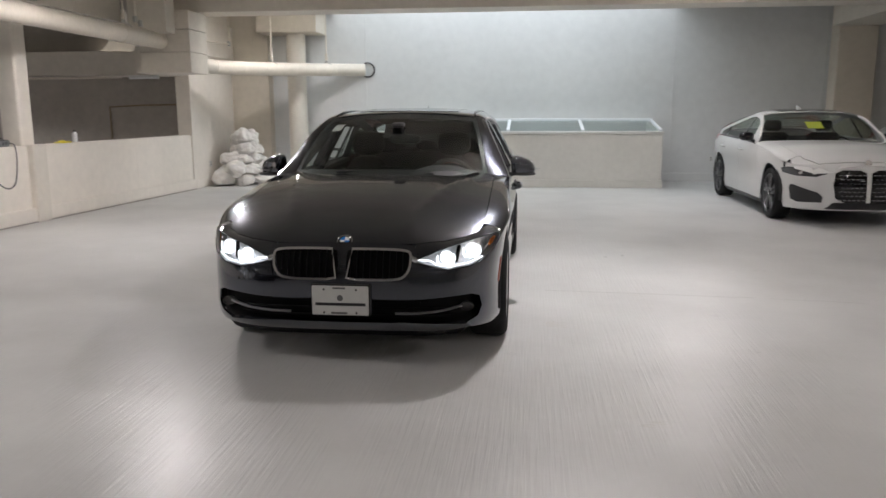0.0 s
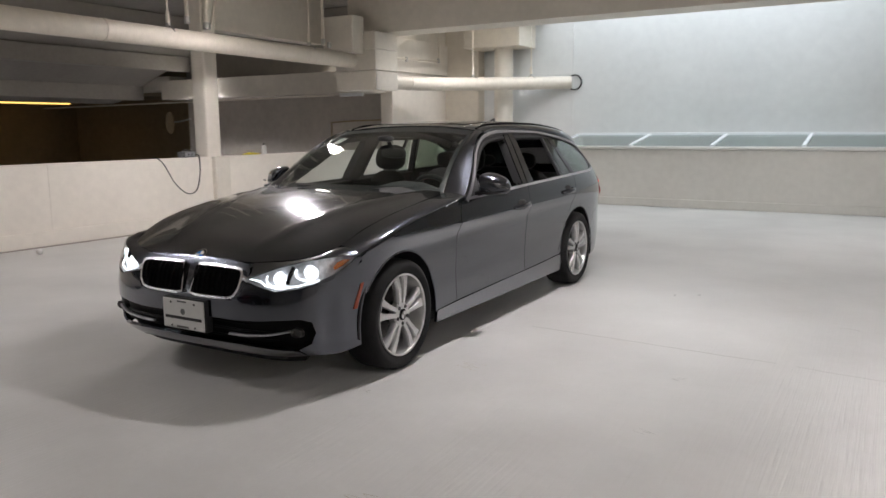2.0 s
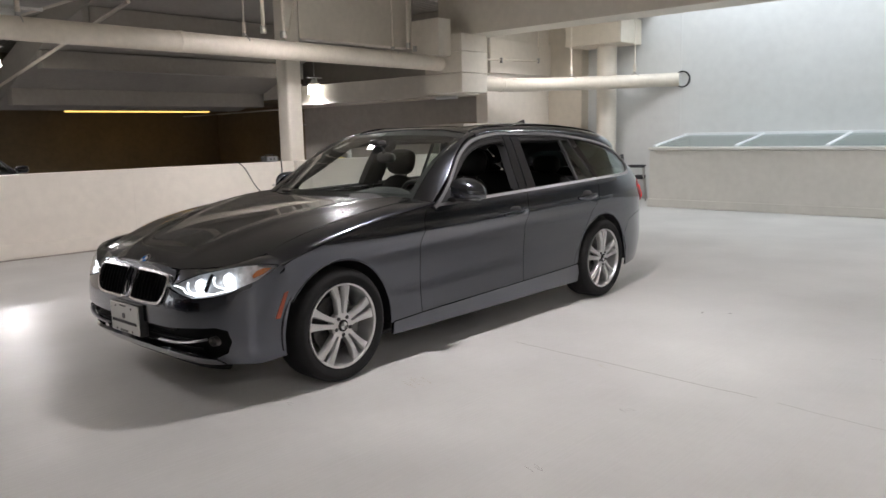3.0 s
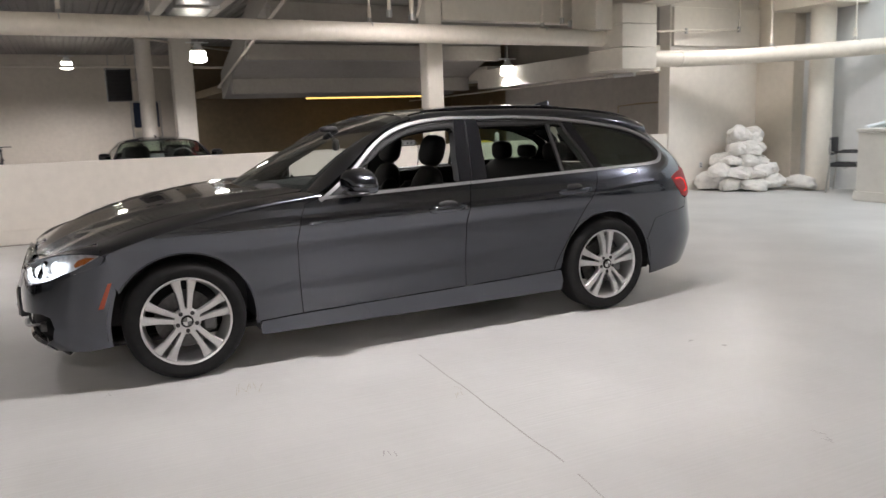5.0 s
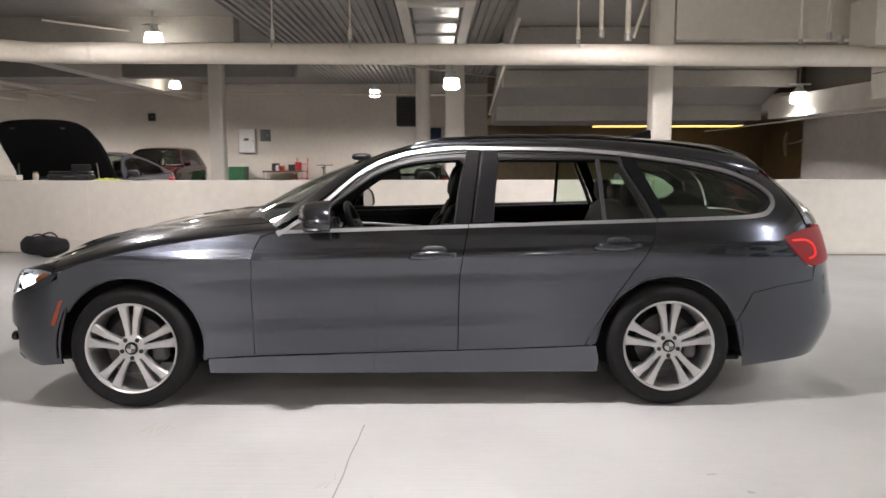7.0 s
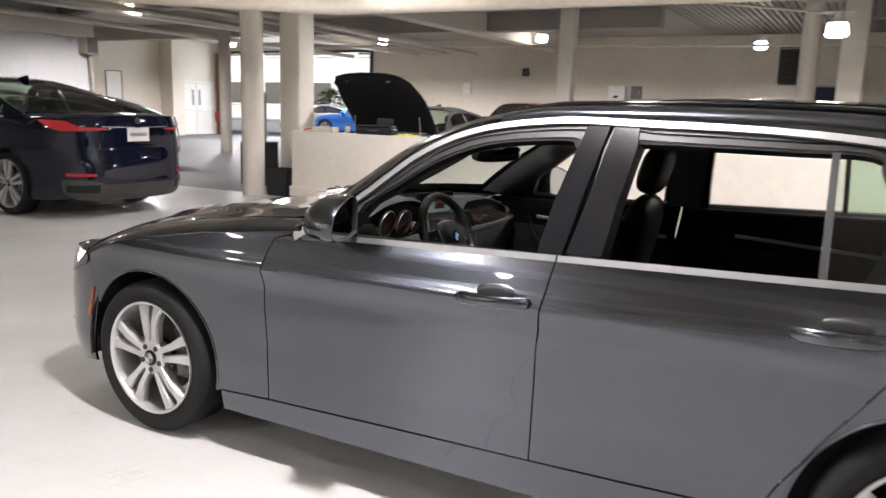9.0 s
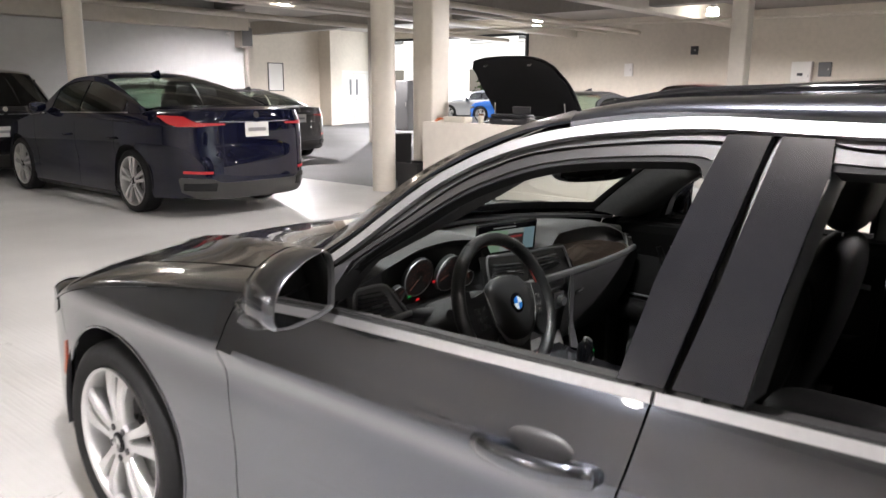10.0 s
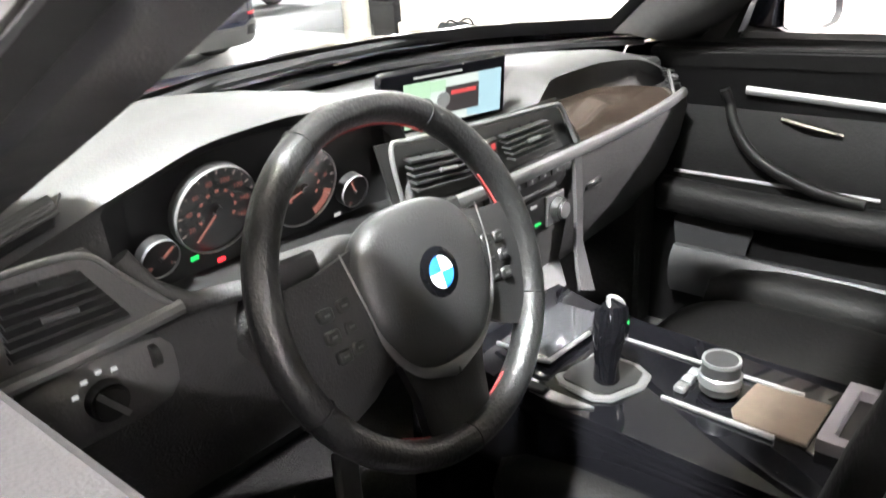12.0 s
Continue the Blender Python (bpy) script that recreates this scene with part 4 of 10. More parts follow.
# ---- wheels ----
def wheel(name, parent, at, s, radius=0.322, rim=0.236, width=0.225, rim_mat="alloy", spokes=5, double=True, cap="white"):
    """A wheel whose outer face lies at x = at.x; s is the side (+1 or -1)."""
    x = lambda d: s * (-d)
    tyre_prof = [(rim - 0.012, width - 0.03), (rim + 0.01, width - 0.012), (rim + 0.04, width + 0.004), (radius - 0.03, width + 0.004), (radius - 0.008, width - 0.012), (radius, width - 0.035),
                 (radius + 0.001, width * 0.5), (radius, 0.035), (radius - 0.008, 0.012), (radius - 0.03, -0.004), (rim + 0.045, -0.006), (rim + 0.015, 0.004), (rim + 0.002, 0.012), (rim - 0.012, 0.03)]
    base = lathe_bm([(rim - 0.014, x(0.20)), (rim - 0.03, x(0.12)), (rim - 0.018, x(0.05)), (rim - 0.012, x(0.022)), (rim - 0.006, x(0.006)), (rim + 0.004, x(0.002)), (rim + 0.004, x(0.014)), (rim - 0.001, x(0.03))], "x", 56)
    o = part(name, base, M[rim_mat], parent)
    o.location = at
    part("tyre", lathe_bm([(r, x(a)) for r, a in tyre_prof], "x", 64), M["tyre"], o, "black rubber tyre")
    # spokes
    for k in range(spokes):
        a = radians(90 + 360 / spokes * k)
        for side in ((-1, 1) if double else (0,)):
            bm = bmesh.new()
            pts = []
            for r, off, hw, dx in ((0.045, 0.017, 0.017, 0.016), (0.085, 0.019, 0.015, 0.010), (0.15, 0.028, 0.018, 0.006), (rim - 0.03, 0.040, 0.025, 0.012), (rim - 0.008, 0.046, 0.034, 0.018)):
                off = off * side * (rim / 0.236)
                hw = hw * (1.0 if double else 1.7)
                pts.append([(r, off - hw, dx + 0.010), (r, off - hw * 0.72, dx), (r, off + hw * 0.72, dx), (r, off + hw, dx + 0.010), (r, off + hw * 0.8, dx + 0.04), (r, off - hw * 0.8, dx + 0.04)])
            rows = []
            for row in pts:
                rows.append([bm.verts.new((x(dx), r * math.cos(a) - t * math.sin(a), r * math.sin(a) + t * math.cos(a))) for r, t, dx in row])
            for r0, r1 in zip(rows, rows[1:]):
                for q in range(6):
                    bm.faces.new((r0[q], r0[(q + 1) % 6], r1[(q + 1) % 6], r1[q]))
            bm.faces.new(rows[0])
            bm.faces.new(rows[-1][::-1])
            part("spoke", bm, M[rim_mat], o, smooth=35)
    part("hub", lathe_bm([(0.001, x(0.012)), (0.066, x(0.012)), (0.074, x(0.02)), (0.07, x(0.06)), (0.001, x(0.06))], "x", 40), M[rim_mat], o)
    for k in range(5):
        a = radians(90 + 36 + 72 * k)
        part("wheel_bolt", cyl_bm((x(0.008), 0.052 * math.cos(a), 0.052 * math.sin(a)), (x(0.03), 0.052 * math.cos(a), 0.052 * math.sin(a)), 0.0115, seg=12), M["black_plastic"], o)
    part("hub_cap", lathe_bm([(0.001, x(0.003)), (0.026, x(0.003)), (0.033, x(0.007)), (0.034, x(0.013)), (0.001, x(0.013))], "x", 32), M["car_black_gloss"], o, "black hub cap with a dull grey badge")
    emblem(o, 0.024, lambda u, v: Vector((x(0.0015), u, v)), True)
    part("brake_disc", lathe_bm([(0.07, x(0.085)), (0.158, x(0.085)), (0.158, x(0.107)), (0.07, x(0.107)), (0.07, x(0.085))], "x", 48), M["brake"], o)
    part("caliper", box_bm(min(x(0.06), x(0.13)), 0.085, -0.08, max(x(0.06), x(0.13)), 0.165, 0.08, 0.015), M["grey_plastic"], o)
    return o


def emblem(parent, r, place, dull=False):
    """A plain round badge of two blue and two white quarters."""
    for k in range(4):
        bm = bmesh.new()
        pts = [(0, 0)] + [(r * math.cos(radians(90 * k + 7.5 * j)), r * math.sin(radians(90 * k + 7.5 * j))) for j in range(13)]
        bm.faces.new([bm.verts.new(place(u, v)) for u, v in pts])
        part("badge_quarter", bm, M[("grey_plastic" if k % 2 else "alloy") if dull else "blue_enamel" if k % 2 else "white_enamel"], parent, smooth=0)


def wheel_well(parent, y, z, r, x0, x1, s):
    """A dark inner arch."""
    line = lambda x: [Vector((s * x, y + r * math.cos(radians(a)), max(z + r * math.sin(radians(a)), 0.16))) for a in range(-8, 189, 7)]
    bm = loft_bm([line(x0), line(x1)], 0.0, top_out)
    part("wheel_well", bm, M["car_black_trim"], parent)
    bm = bmesh.new()
    bm.faces.new([bm.verts.new(v) for v in line(x0)])
    part("wheel_well", bm, M["car_black_trim"], parent)


# ---------------- the dark grey estate car ----------------
hero = empty("estate_car", (0, 1.4, 0), "dark grey metallic estate car with lit headlights and lowered windows", "car")
hero.location = (0, 0, 0)
B = Shape(width=([0.15, 0.19, 0.26, 0.32, 0.45, 0.60, 0.72, 0.79, 0.83, 0.90, 0.955, 1.05, 1.15, 1.25, 1.33, 1.40], [0.845, 0.864, 0.874, 0.871, 0.868, 0.876, 0.890, 0.907, 0.899, 0.884, 0.866, 0.818, 0.766, 0.712, 0.664, 0.615]),
          nose=([0.15, 0.20, 0.26, 0.35, 0.48, 0.58, 0.66, 0.70, 0.74, 0.80, 1.0], [-0.66, -0.705, -0.765, -0.80, -0.80, -0.78, -0.748, -0.722, -0.69, -0.62, -0.5]),
          tail=([0.15, 0.25, 0.35, 0.46, 0.60, 0.82, 1.0, 1.1, 1.2, 1.3, 1.42], [3.68, 3.77, 3.83, 3.862, 3.835, 3.785, 3.72, 3.62, 3.505, 3.40, 3.32]),
          front=0.2, rear=2.5, pf=4.6, pr=4.6)
CREASE = spline([-0.5, 0.0, 0.6, 1.6, 2.6, 3.3, 3.8], [0.745, 0.772, 0.786, 0.806, 0.836, 0.862, 0.87])
FADE = spline([-0.45, 0.1, 0.5, 3.3, 3.6], [0.0, 0.5, 1.0, 1.0, 0.3])
B.crease = lambda y, z: FADE(y) * (0.009 * math.exp(-abs(z - CREASE(y)) / 0.022) - 0.007 * math.exp(-(((z - CREASE(y) + 0.085) / 0.05) ** 2)) + 0.002 * math.exp(-(((z - 0.385 - 0.03 * y) / 0.05) ** 2)))
HOODZ = spline([-0.80, -0.74, -0.70, -0.62, -0.45, -0.2, 0.0, 0.3, 0.5, 0.8], [0.60, 0.668, 0.700, 0.745, 0.812, 0.884, 0.925, 0.968, 0.985, 0.995])
FENZ = spline([-0.80, -0.70, -0.6, -0.4, -0.2, 0.0, 0.3, 0.6, 0.82], [0.55, 0.61, 0.652, 0.715, 0.782, 0.832, 0.882, 0.922, 0.945])
ROOFZ = spline([1.38, 1.5, 1.7, 2.1, 2.45, 2.8, 3.1, 3.22, 3.32, 3.42], [1.372, 1.402, 1.425, 1.443, 1.441, 1.424, 1.395, 1.375, 1.346, 1.306])
CHROME = [(0.772, 0.922), (0.885, 0.998), (1.005, 1.084), (1.20, 1.243), (1.398, 1.329), (1.662, 1.366), (1.897, 1.366), (2.34, 1.356), (2.69, 1.322), (3.045, 1.266), (3.25, 1.203), (3.365, 1.130), (3.388, 1.065), (3.335, 1.008), (3.27, 0.992), (3.19, 0.986)]
CANT = spline([0.7, 1.0, 1.2, 1.4, 1.66, 1.9, 2.34, 2.69, 3.04, 3.25, 3.36, 3.45], [0.91, 1.10, 1.26, 1.345, 1.378, 1.376, 1.368, 1.340, 1.288, 1.235, 1.20, 1.17])
BELT = lambda y: 0.926 + (0.992 - 0.926) * (y - 0.772) / (3.19 - 0.772)


def topmap(edge, ridge, off=0.0):
    """(x, y) to a place on the bonnet or the roof: an arched section between two edges."""
    def f(x, y):
        ze, zr = edge(y), ridge(y)
        w = B.w(y, ze)
        u = min(abs(x) / w, 1)
        z = ze + (zr - ze) * math.sqrt(max(1 - u**2.6, 0))
        return Vector((x, y, z + off))
    return f


def hoodmap(x, y, off=0.0):
    p = topmap(FENZ, HOODZ)(x, y)
    # two raised creases that run from the screen to the badge
    c = 0.30 + 0.34 * (y + 0.7) / 1.3
    p.z += 0.017 * math.exp(-abs(abs(x) - c) / 0.05) * min(1, max(0, (y + 0.66) / 0.3)) + off
    return p


GAP = 0.0022
LINING = spline([0.84, 0.94, 1.05, 1.15, 1.27, 1.40, 1.52], [0.93, 0.975, 1.062, 1.135, 1.214, 1.266, 1.29])
mat("lining_dark", (0.034, 0.033, 0.033), 0.85, noise_scale=70, noise_amount=0.12, bump=0.1, bump_scale=300)
archF = arc(0.0, 0.317, 0.376, -10, 150, 30)
fender = [(-0.372, 0.715)] + [(y, FENZ(y)) for y in np.linspace(-0.33, 0.79, 24)] + [(0.765, 0.925), (0.735, 0.918), (0.691, 0.905), (0.662, 0.85), (0.645, 0.79), (0.631, 0.671), (0.635, 0.45), (0.641, 0.278), (0.40, 0.266)] + archF + [(-0.345, 0.56), (-0.362, 0.64)]
frontdoor = [(0.691, 0.905), (0.735, 0.918), (0.772, 0.924)] + [(y, BELT(y)) for y in np.linspace(0.9, 1.757, 8)] + [(1.748, 0.90), (1.728, 0.80), (1.713, 0.69), (1.706, 0.50), (1.703, 0.303), (1.3, 0.295), (0.641, 0.278), (0.635, 0.45), (0.631, 0.671), (0.645, 0.79), (0.662, 0.85)]
reardoor = [(1.757, BELT(1.757))] + [(y, BELT(y)) for y in np.linspace(1.9, 2.735, 8)] + [(2.728, 0.93), (2.705, 0.862), (2.662, 0.79), (2.612, 0.713), (2.506, 0.556), (2.46, 0.48), (2.41, 0.405), (2.372, 0.325), (2.0, 0.312), (1.703, 0.303), (1.706, 0.50), (1.713, 0.69), (1.728, 0.80), (1.748, 0.90)]
archR = arc(2.81, 0.315, 0.376, 12, 174, 30)
quarter = [(2.735, BELT(2.735))] + [(3.19, 0.993), (3.335, 1.008), (3.392, 1.062), (3.370, 1.132), (3.235, 1.212), (3.20, 1.245), (3.30, 1.248), (3.37, 1.215), (3.43, 1.165), (3.47, 1.12), (3.53, 1.02), (3.555, 0.93), (3.47, 0.912), (3.405, 0.885), (3.46, 0.82), (3.54, 0.745), (3.60, 0.72), (3.60, 0.655), (3.40, 0.635), (3.25, 0.60), (3.165, 0.44)] + archR[2:] + [(2.425, 0.33), (2.372, 0.325), (2.41, 0.405), (2.46, 0.48), (2.506, 0.556), (2.612, 0.713), (2.662, 0.79), (2.705, 0.862), (2.728, 0.93)]
rocker = [(0.395, 0.264), (0.641, 0.276), (1.3, 0.293), (2.0, 0.310), (2.43, 0.325), (2.445, 0.25), (2.44, 0.182), (1.4, 0.178), (0.398, 0.182)]
FWIN = [(0.985, 0.950), (1.69, 0.962), (1.712, 1.12), (1.738, 1.255), (1.728, 1.280), (1.70, 1.294), (1.52, 1.282), (1.40, 1.259), (1.27, 1.207), (1.15, 1.128), (1.04, 1.046)]
FOUT = [(0.80, 0.934), (1.765, 0.954), (1.79, 1.12), (1.825, 1.33), (1.81, 1.353), (1.66, 1.351), (1.40, 1.316), (1.30, 1.280), (1.21, 1.232), (1.09, 1.135), (0.93, 1.015)]
ROUT = [(1.785, 0.956), (2.735, 0.980), (2.69, 1.08), (2.60, 1.24), (2.555, 1.326), (2.34, 1.342), (1.95, 1.351), (1.845, 1.351), (1.81, 1.12)]


def eased(outline):
    """The outline with its upper line rounded; the sill stays straight."""
    return list(outline[:3]) + smooth_line(list(outline[2:]) + [outline[0]], 6)[1:-1]


def window_surround(outer, inner, s, door):
    """A door's window frame: painted outer band, seal groove, inner band, soft rubber lip."""
    o, i = eased(outer), eased(inner)
    fr = part("window_frame", ring_bm(o, i, B.side(-0.010, s), 150, 2, 0.03, None, 0.0, 0.40), M["frame_satin"], door, smooth=60)
    reveal = i[1:] + [i[0]]
    deep = inset2d(i, 0.007)
    deep = deep[1:] + [deep[0]]
    part("frame_reveal", loft_bm([[B.side(-0.014, s)(*q) for q in reveal], [B.side(-0.045, s)(*q) for q in deep], [B.side(-0.078, s)(*q) for q in deep]], 0.0, lambda c: Vector((0, 1.4 - c.y, 1.1 - c.z))), M["car_black_trim"], fr, smooth=60)
    part("seal_groove", ring_bm(o, i, B.side(-0.017, s), 150, 1, 0.02, None, 0.39, 0.52), M["seal_black"], fr, smooth=60)
    part("inner_band", ring_bm(o, i, B.side(-0.012, s), 150, 2, 0.03, None, 0.51, 0.82), M["frame_inner"], fr, smooth=60)
    part("rubber_lip", ring_bm(o, i, B.side(-0.016, s), 150, 1, 0.028, None, 0.81, 1.0), M["seal_black"], fr, smooth=60)

RFULL = [(1.886, 0.967), (2.704, 0.984), (2.660, 1.08), (2.580, 1.235), (2.545, 1.288), (2.34, 1.292), (1.95, 1.294), (1.925, 1.280), (1.90, 1.12)]
FIXED = [(2.472, 0.982), (2.70, 0.986), (2.655, 1.08), (2.575, 1.235), (2.545, 1.296), (2.463, 1.300)]
QGLASS = [(2.80, 0.994), (3.16, 0.999), (3.27, 1.012), (3.318, 1.06), (3.30, 1.105), (3.225, 1.158), (3.02, 1.232), (2.68, 1.303), (2.655, 1.298)]
QOUT = [(2.745, 0.982), (3.19, 0.995), (3.33, 1.012), (3.386, 1.065), (3.36, 1.13), (3.245, 1.20), (3.04, 1.264), (2.69, 1.32), (2.565, 1.325)]

for s, word in ((1, "left"), (-1, "right")):
    fo = part("front_fender", sheet_bm(fender, B.side(0, s), 0.05, 0.010, GAP, None, 0.02), M["car_grey"], hero)
    # the rounded top of the fender beside the bonnet
    xh = spline([-0.42, -0.1, 0.3, 0.68, 0.80], [0.752, 0.772, 0.772, 0.760, 0.752])
    top = []
    ys = np.linspace(-0.40, 0.79, 26)
    f = topmap(FENZ, HOODZ)
    for k in range(8):
        line = []
        for y in ys:
            w = B.w(y, FENZ(y))
            a = xh(y) + 0.003
            q = k / 7
            x = a + (w - a) * math.sin(q * math.pi / 2)
            line.append(f(s * x, y))
        top.append(line)
    part("fender_top", loft_bm(top, 0.008, top_out), M["car_grey"], fo)
    part("side_marker", sheet_bm([(-0.372, 0.570), (-0.352, 0.575), (-0.402, 0.440), (-0.428, 0.440)], B.side(0.004, s), 0.03, 0.006), M["marker_red"], fo, "dull orange side marker lamp")
    # doors
    fd = part("front_door", sheet_bm(frontdoor, B.side(0, s), 0.06, 0.012, GAP, None, 0.016), M["car_grey"], hero)
    window_surround(FOUT, FWIN, s, fd)
    part("pillar_cover", sheet_bm([(1.690, 0.966), (1.769, 0.968), (1.793, 1.12), (1.829, 1.343), (1.757, 1.343), (1.736, 1.25), (1.708, 1.12)], B.side(-0.004, s), 0.04, 0.006, 0.001), M["pillar_gloss"], fd)
    rd = part("rear_door", sheet_bm(reardoor, B.side(0, s), 0.06, 0.012, GAP, None, 0.016), M["car_grey"], hero)
    window_surround(ROUT, RFULL, s, rd)
    part("pillar_cover", sheet_bm([(1.780, 0.970), (1.888, 0.972), (1.903, 1.12), (1.926, 1.29), (1.920, 1.344), (1.843, 1.344), (1.808, 1.12)], B.side(-0.004, s), 0.04, 0.006, 0.001), M["pillar_gloss"], rd)
    part("fixed_pane", sheet_bm(FIXED, B.side(-0.006, s), 0.06, 0.0), M["tinted"], rd, smooth=60).visible_shadow = False
    part("window_divider", ribbon_bm([(2.475, 0.976), (2.466, 1.298)], 0.020, B.side(-0.002, s), 0.02), M["car_black_trim"], rd)
    qp = part("quarter_panel", sheet_bm(quarter, B.side(0, s), 0.05, 0.010, GAP, None, 0.02), M["car_grey"], hero)
    part("window_frame", ring_bm(QOUT, QGLASS, B.side(-0.010, s), 90, 2, 0.02), M["car_black_gloss"], qp)
    part("side_pane", sheet_bm(QGLASS, B.side(-0.012, s), 0.06, 0.003), M["tinted"], qp, smooth=60).visible_shadow = False
    part("rocker_panel", sheet_bm(rocker, B.side(0, s), 0.08, 0.02, GAP), M["car_grey"], hero)
    # bright trim round the side windows
    cl = smooth_line(CHROME, 6)
    wd = [0.019 + 0.005 * max(0, 1 - abs(k / len(cl) - 0.86) / 0.12) for k in range(len(cl))]
    part("window_trim", ribbon_bm(cl[::-1], wd[::-1], B.side(0.003, s), 0.012), M["satin_alu"], hero, "bright aluminium trim strip over the side windows")
    for ya, yb, pn in ((0.772, 1.755, fd), (1.762, 2.732, rd), (2.738, 3.20, qp)):
        part("belt_trim", ribbon_bm([(y, BELT(y) - 0.006) for y in np.linspace(ya, yb, 14)], 0.018, B.side(0.004, s), 0.012), M["satin_alu"], pn, "bright aluminium belt strip")
    part("b_pillar", sheet_bm([(1.73, 0.95), (1.84, 0.955), (1.865, 1.12), (1.90, 1.345), (1.79, 1.345), (1.755, 1.12)], B.side(-0.026, s), 0.06, 0.01), M["seal_black"], hero)
    # A pillar
    edge, outer, mid = [], [], []
    for k in range(17):
        b = k / 16
        e = Vector((0.716 + (0.582 - 0.716) * b, 0.738 + (1.42 - 0.738) * b - 0.0248 * math.sin(math.pi * b), 0.962 + (1.364 - 0.962) * b + 0.0374 * math.sin(math.pi * b)))
        yo = 0.765 + (1.50 - 0.765) * b
        zo = CANT(yo) + 0.0
        o = Vector((B.w(yo, zo) - 0.002, yo, zo))
        edge.append(Vector((s * e.x, e.y, e.z)))
        outer.append(Vector((s * o.x, o.y, o.z)))
        m = (e + o) / 2 + Vector((0.006, -0.012, 0.010))
        mid.append(Vector((s * m.x, m.y, m.z)))
    part("a_pillar", loft_bm([edge, mid, outer], 0.006, top_out), M["car_grey"], hero)
    # inner lining from the screen's edge round to the door frame
    scr_l, low_l, fr_l = [], [], []
    for k in range(17):
        q = k / 16
        e = edge[k]
        scr_l.append(Vector((e.x - s * 0.006, e.y + 0.002, e.z - 0.006)))
        y = 0.84 + (1.50 - 0.84) * q
        low_l.append(Vector((s * (0.722 - 0.275 * (y - 0.84)), y, 0.942 + 0.567 * (y - 0.84) + 0.03 * q ** 3)))
        fr_l.append(Vector((s * (B.w(y + 0.02, LINING(y)) - 0.034), y + 0.02, LINING(y))))
    half = [(a + b) / 2 + Vector((-s * 0.022, 0.0, 0.010)) for a, b in zip(scr_l, low_l)]
    part("a_pillar_trim", loft_bm([scr_l, half, low_l, fr_l], 0.0, lambda c: Vector((-c.x, 0.4, -0.2))), M["lining_dark"], hero, smooth=70)
    # mirrors
    mo = [(0.872, 0.966), (0.868, 1.02), (0.870, 1.062), (0.880, 1.082), (0.905, 1.088), (0.95, 1.078), (1.00, 1.056), (1.028, 1.034), (1.042, 1.005), (1.046, 0.975), (1.036, 0.955), (1.00, 0.947), (0.93, 0.950), (0.89, 0.956)]
    mo = [(0.874 + (x - 0.868) * 0.92, z) for x, z in mo]
    mc = (0.915, 1.012)
    fold = lambda k, y: [Vector((s * (mc[0] + (x - mc[0]) * k), y + (0.14 if s > 0 else 0.38) * (x - 0.935), mc[1] + (z - mc[1]) * k)) for x, z in resample(mo, 40, True) + [resample(mo, 40, True)[0]]]
    dm = part("door_mirror", loft_bm([fold(0.30, 0.882), fold(0.66, 0.894), fold(0.86, 0.918), fold(0.96, 0.955), fold(1.0, 1.01), fold(0.995, 1.034), fold(0.95, 1.040)], 0.0, lambda c: Vector((c.x - s * mc[0], c.y - 1.0, c.z - mc[1]))), M["car_grey"], fd, smooth=60)
    bm = bmesh.new()
    bm.faces.new([bm.verts.new(v) for v in fold(0.30, 0.882)[:-1]])
    part("mirror_front", bm, M["car_grey"], dm)
    bm = bmesh.new()
    bm.faces.new([bm.verts.new(v) for v in fold(0.925, 1.032)[:-1]])
    part("mirror_pane", bm, M["mirror_glass"], dm, "mirror pane", smooth=0)
    part("mirror_rim", loft_bm([fold(0.955, 1.0395), fold(0.945, 1.042), fold(0.92, 1.028)], 0.0, rear_out), M["car_black_trim"], dm)
    part("mirror_base", blob_bm((s * 0.955, 0.965, 0.955), (0.085, 0.060, 0.014), 2.6, 2), M["car_black_trim"], dm)
    part("mirror_foot", sweep_bm([(s * 0.845, 0.93, 0.945), (s * 0.88, 0.935, 0.955), (s * 0.93, 0.95, 0.966)], [0.030, 0.024, 0.02], 10, squash=(1.3, 0.7)), M["car_black_trim"], dm)
    part("turn_signal", sweep_bm([(s * 1.058, 0.985, 0.990), (s * 1.04, 0.945, 0.992), (s * 1.0, 0.912, 0.992)], 0.006, 8), M["lens_clear"], dm)
    part("sail_panel", sheet_bm([(0.805, 0.938), (0.985, 0.946), (1.03, 1.052), (0.95, 1.015)], B.side(-0.006, s), 0.05, 0.012), M["car_black_trim"], fd)
    grow = 1.04 if s > 0 else 1.16
    dm.matrix_local = Matrix.Translation((s * 0.86, 1.0 + (0.014 if s > 0 else 0.034), 0.985)) @ Matrix.Scale(grow, 4) @ Matrix.Scale(1.08, 4, (1, 0, 0)) @ Matrix.Translation((0, 0.04, 0)) @ Matrix.Scale(0.94, 4, (0, 1, 0)) @ Matrix.Translation((0, -0.04, 0)) @ Matrix.Translation((-s * 0.86, -1.0, -0.985 - (0.0 if s > 0 else 0.006)))
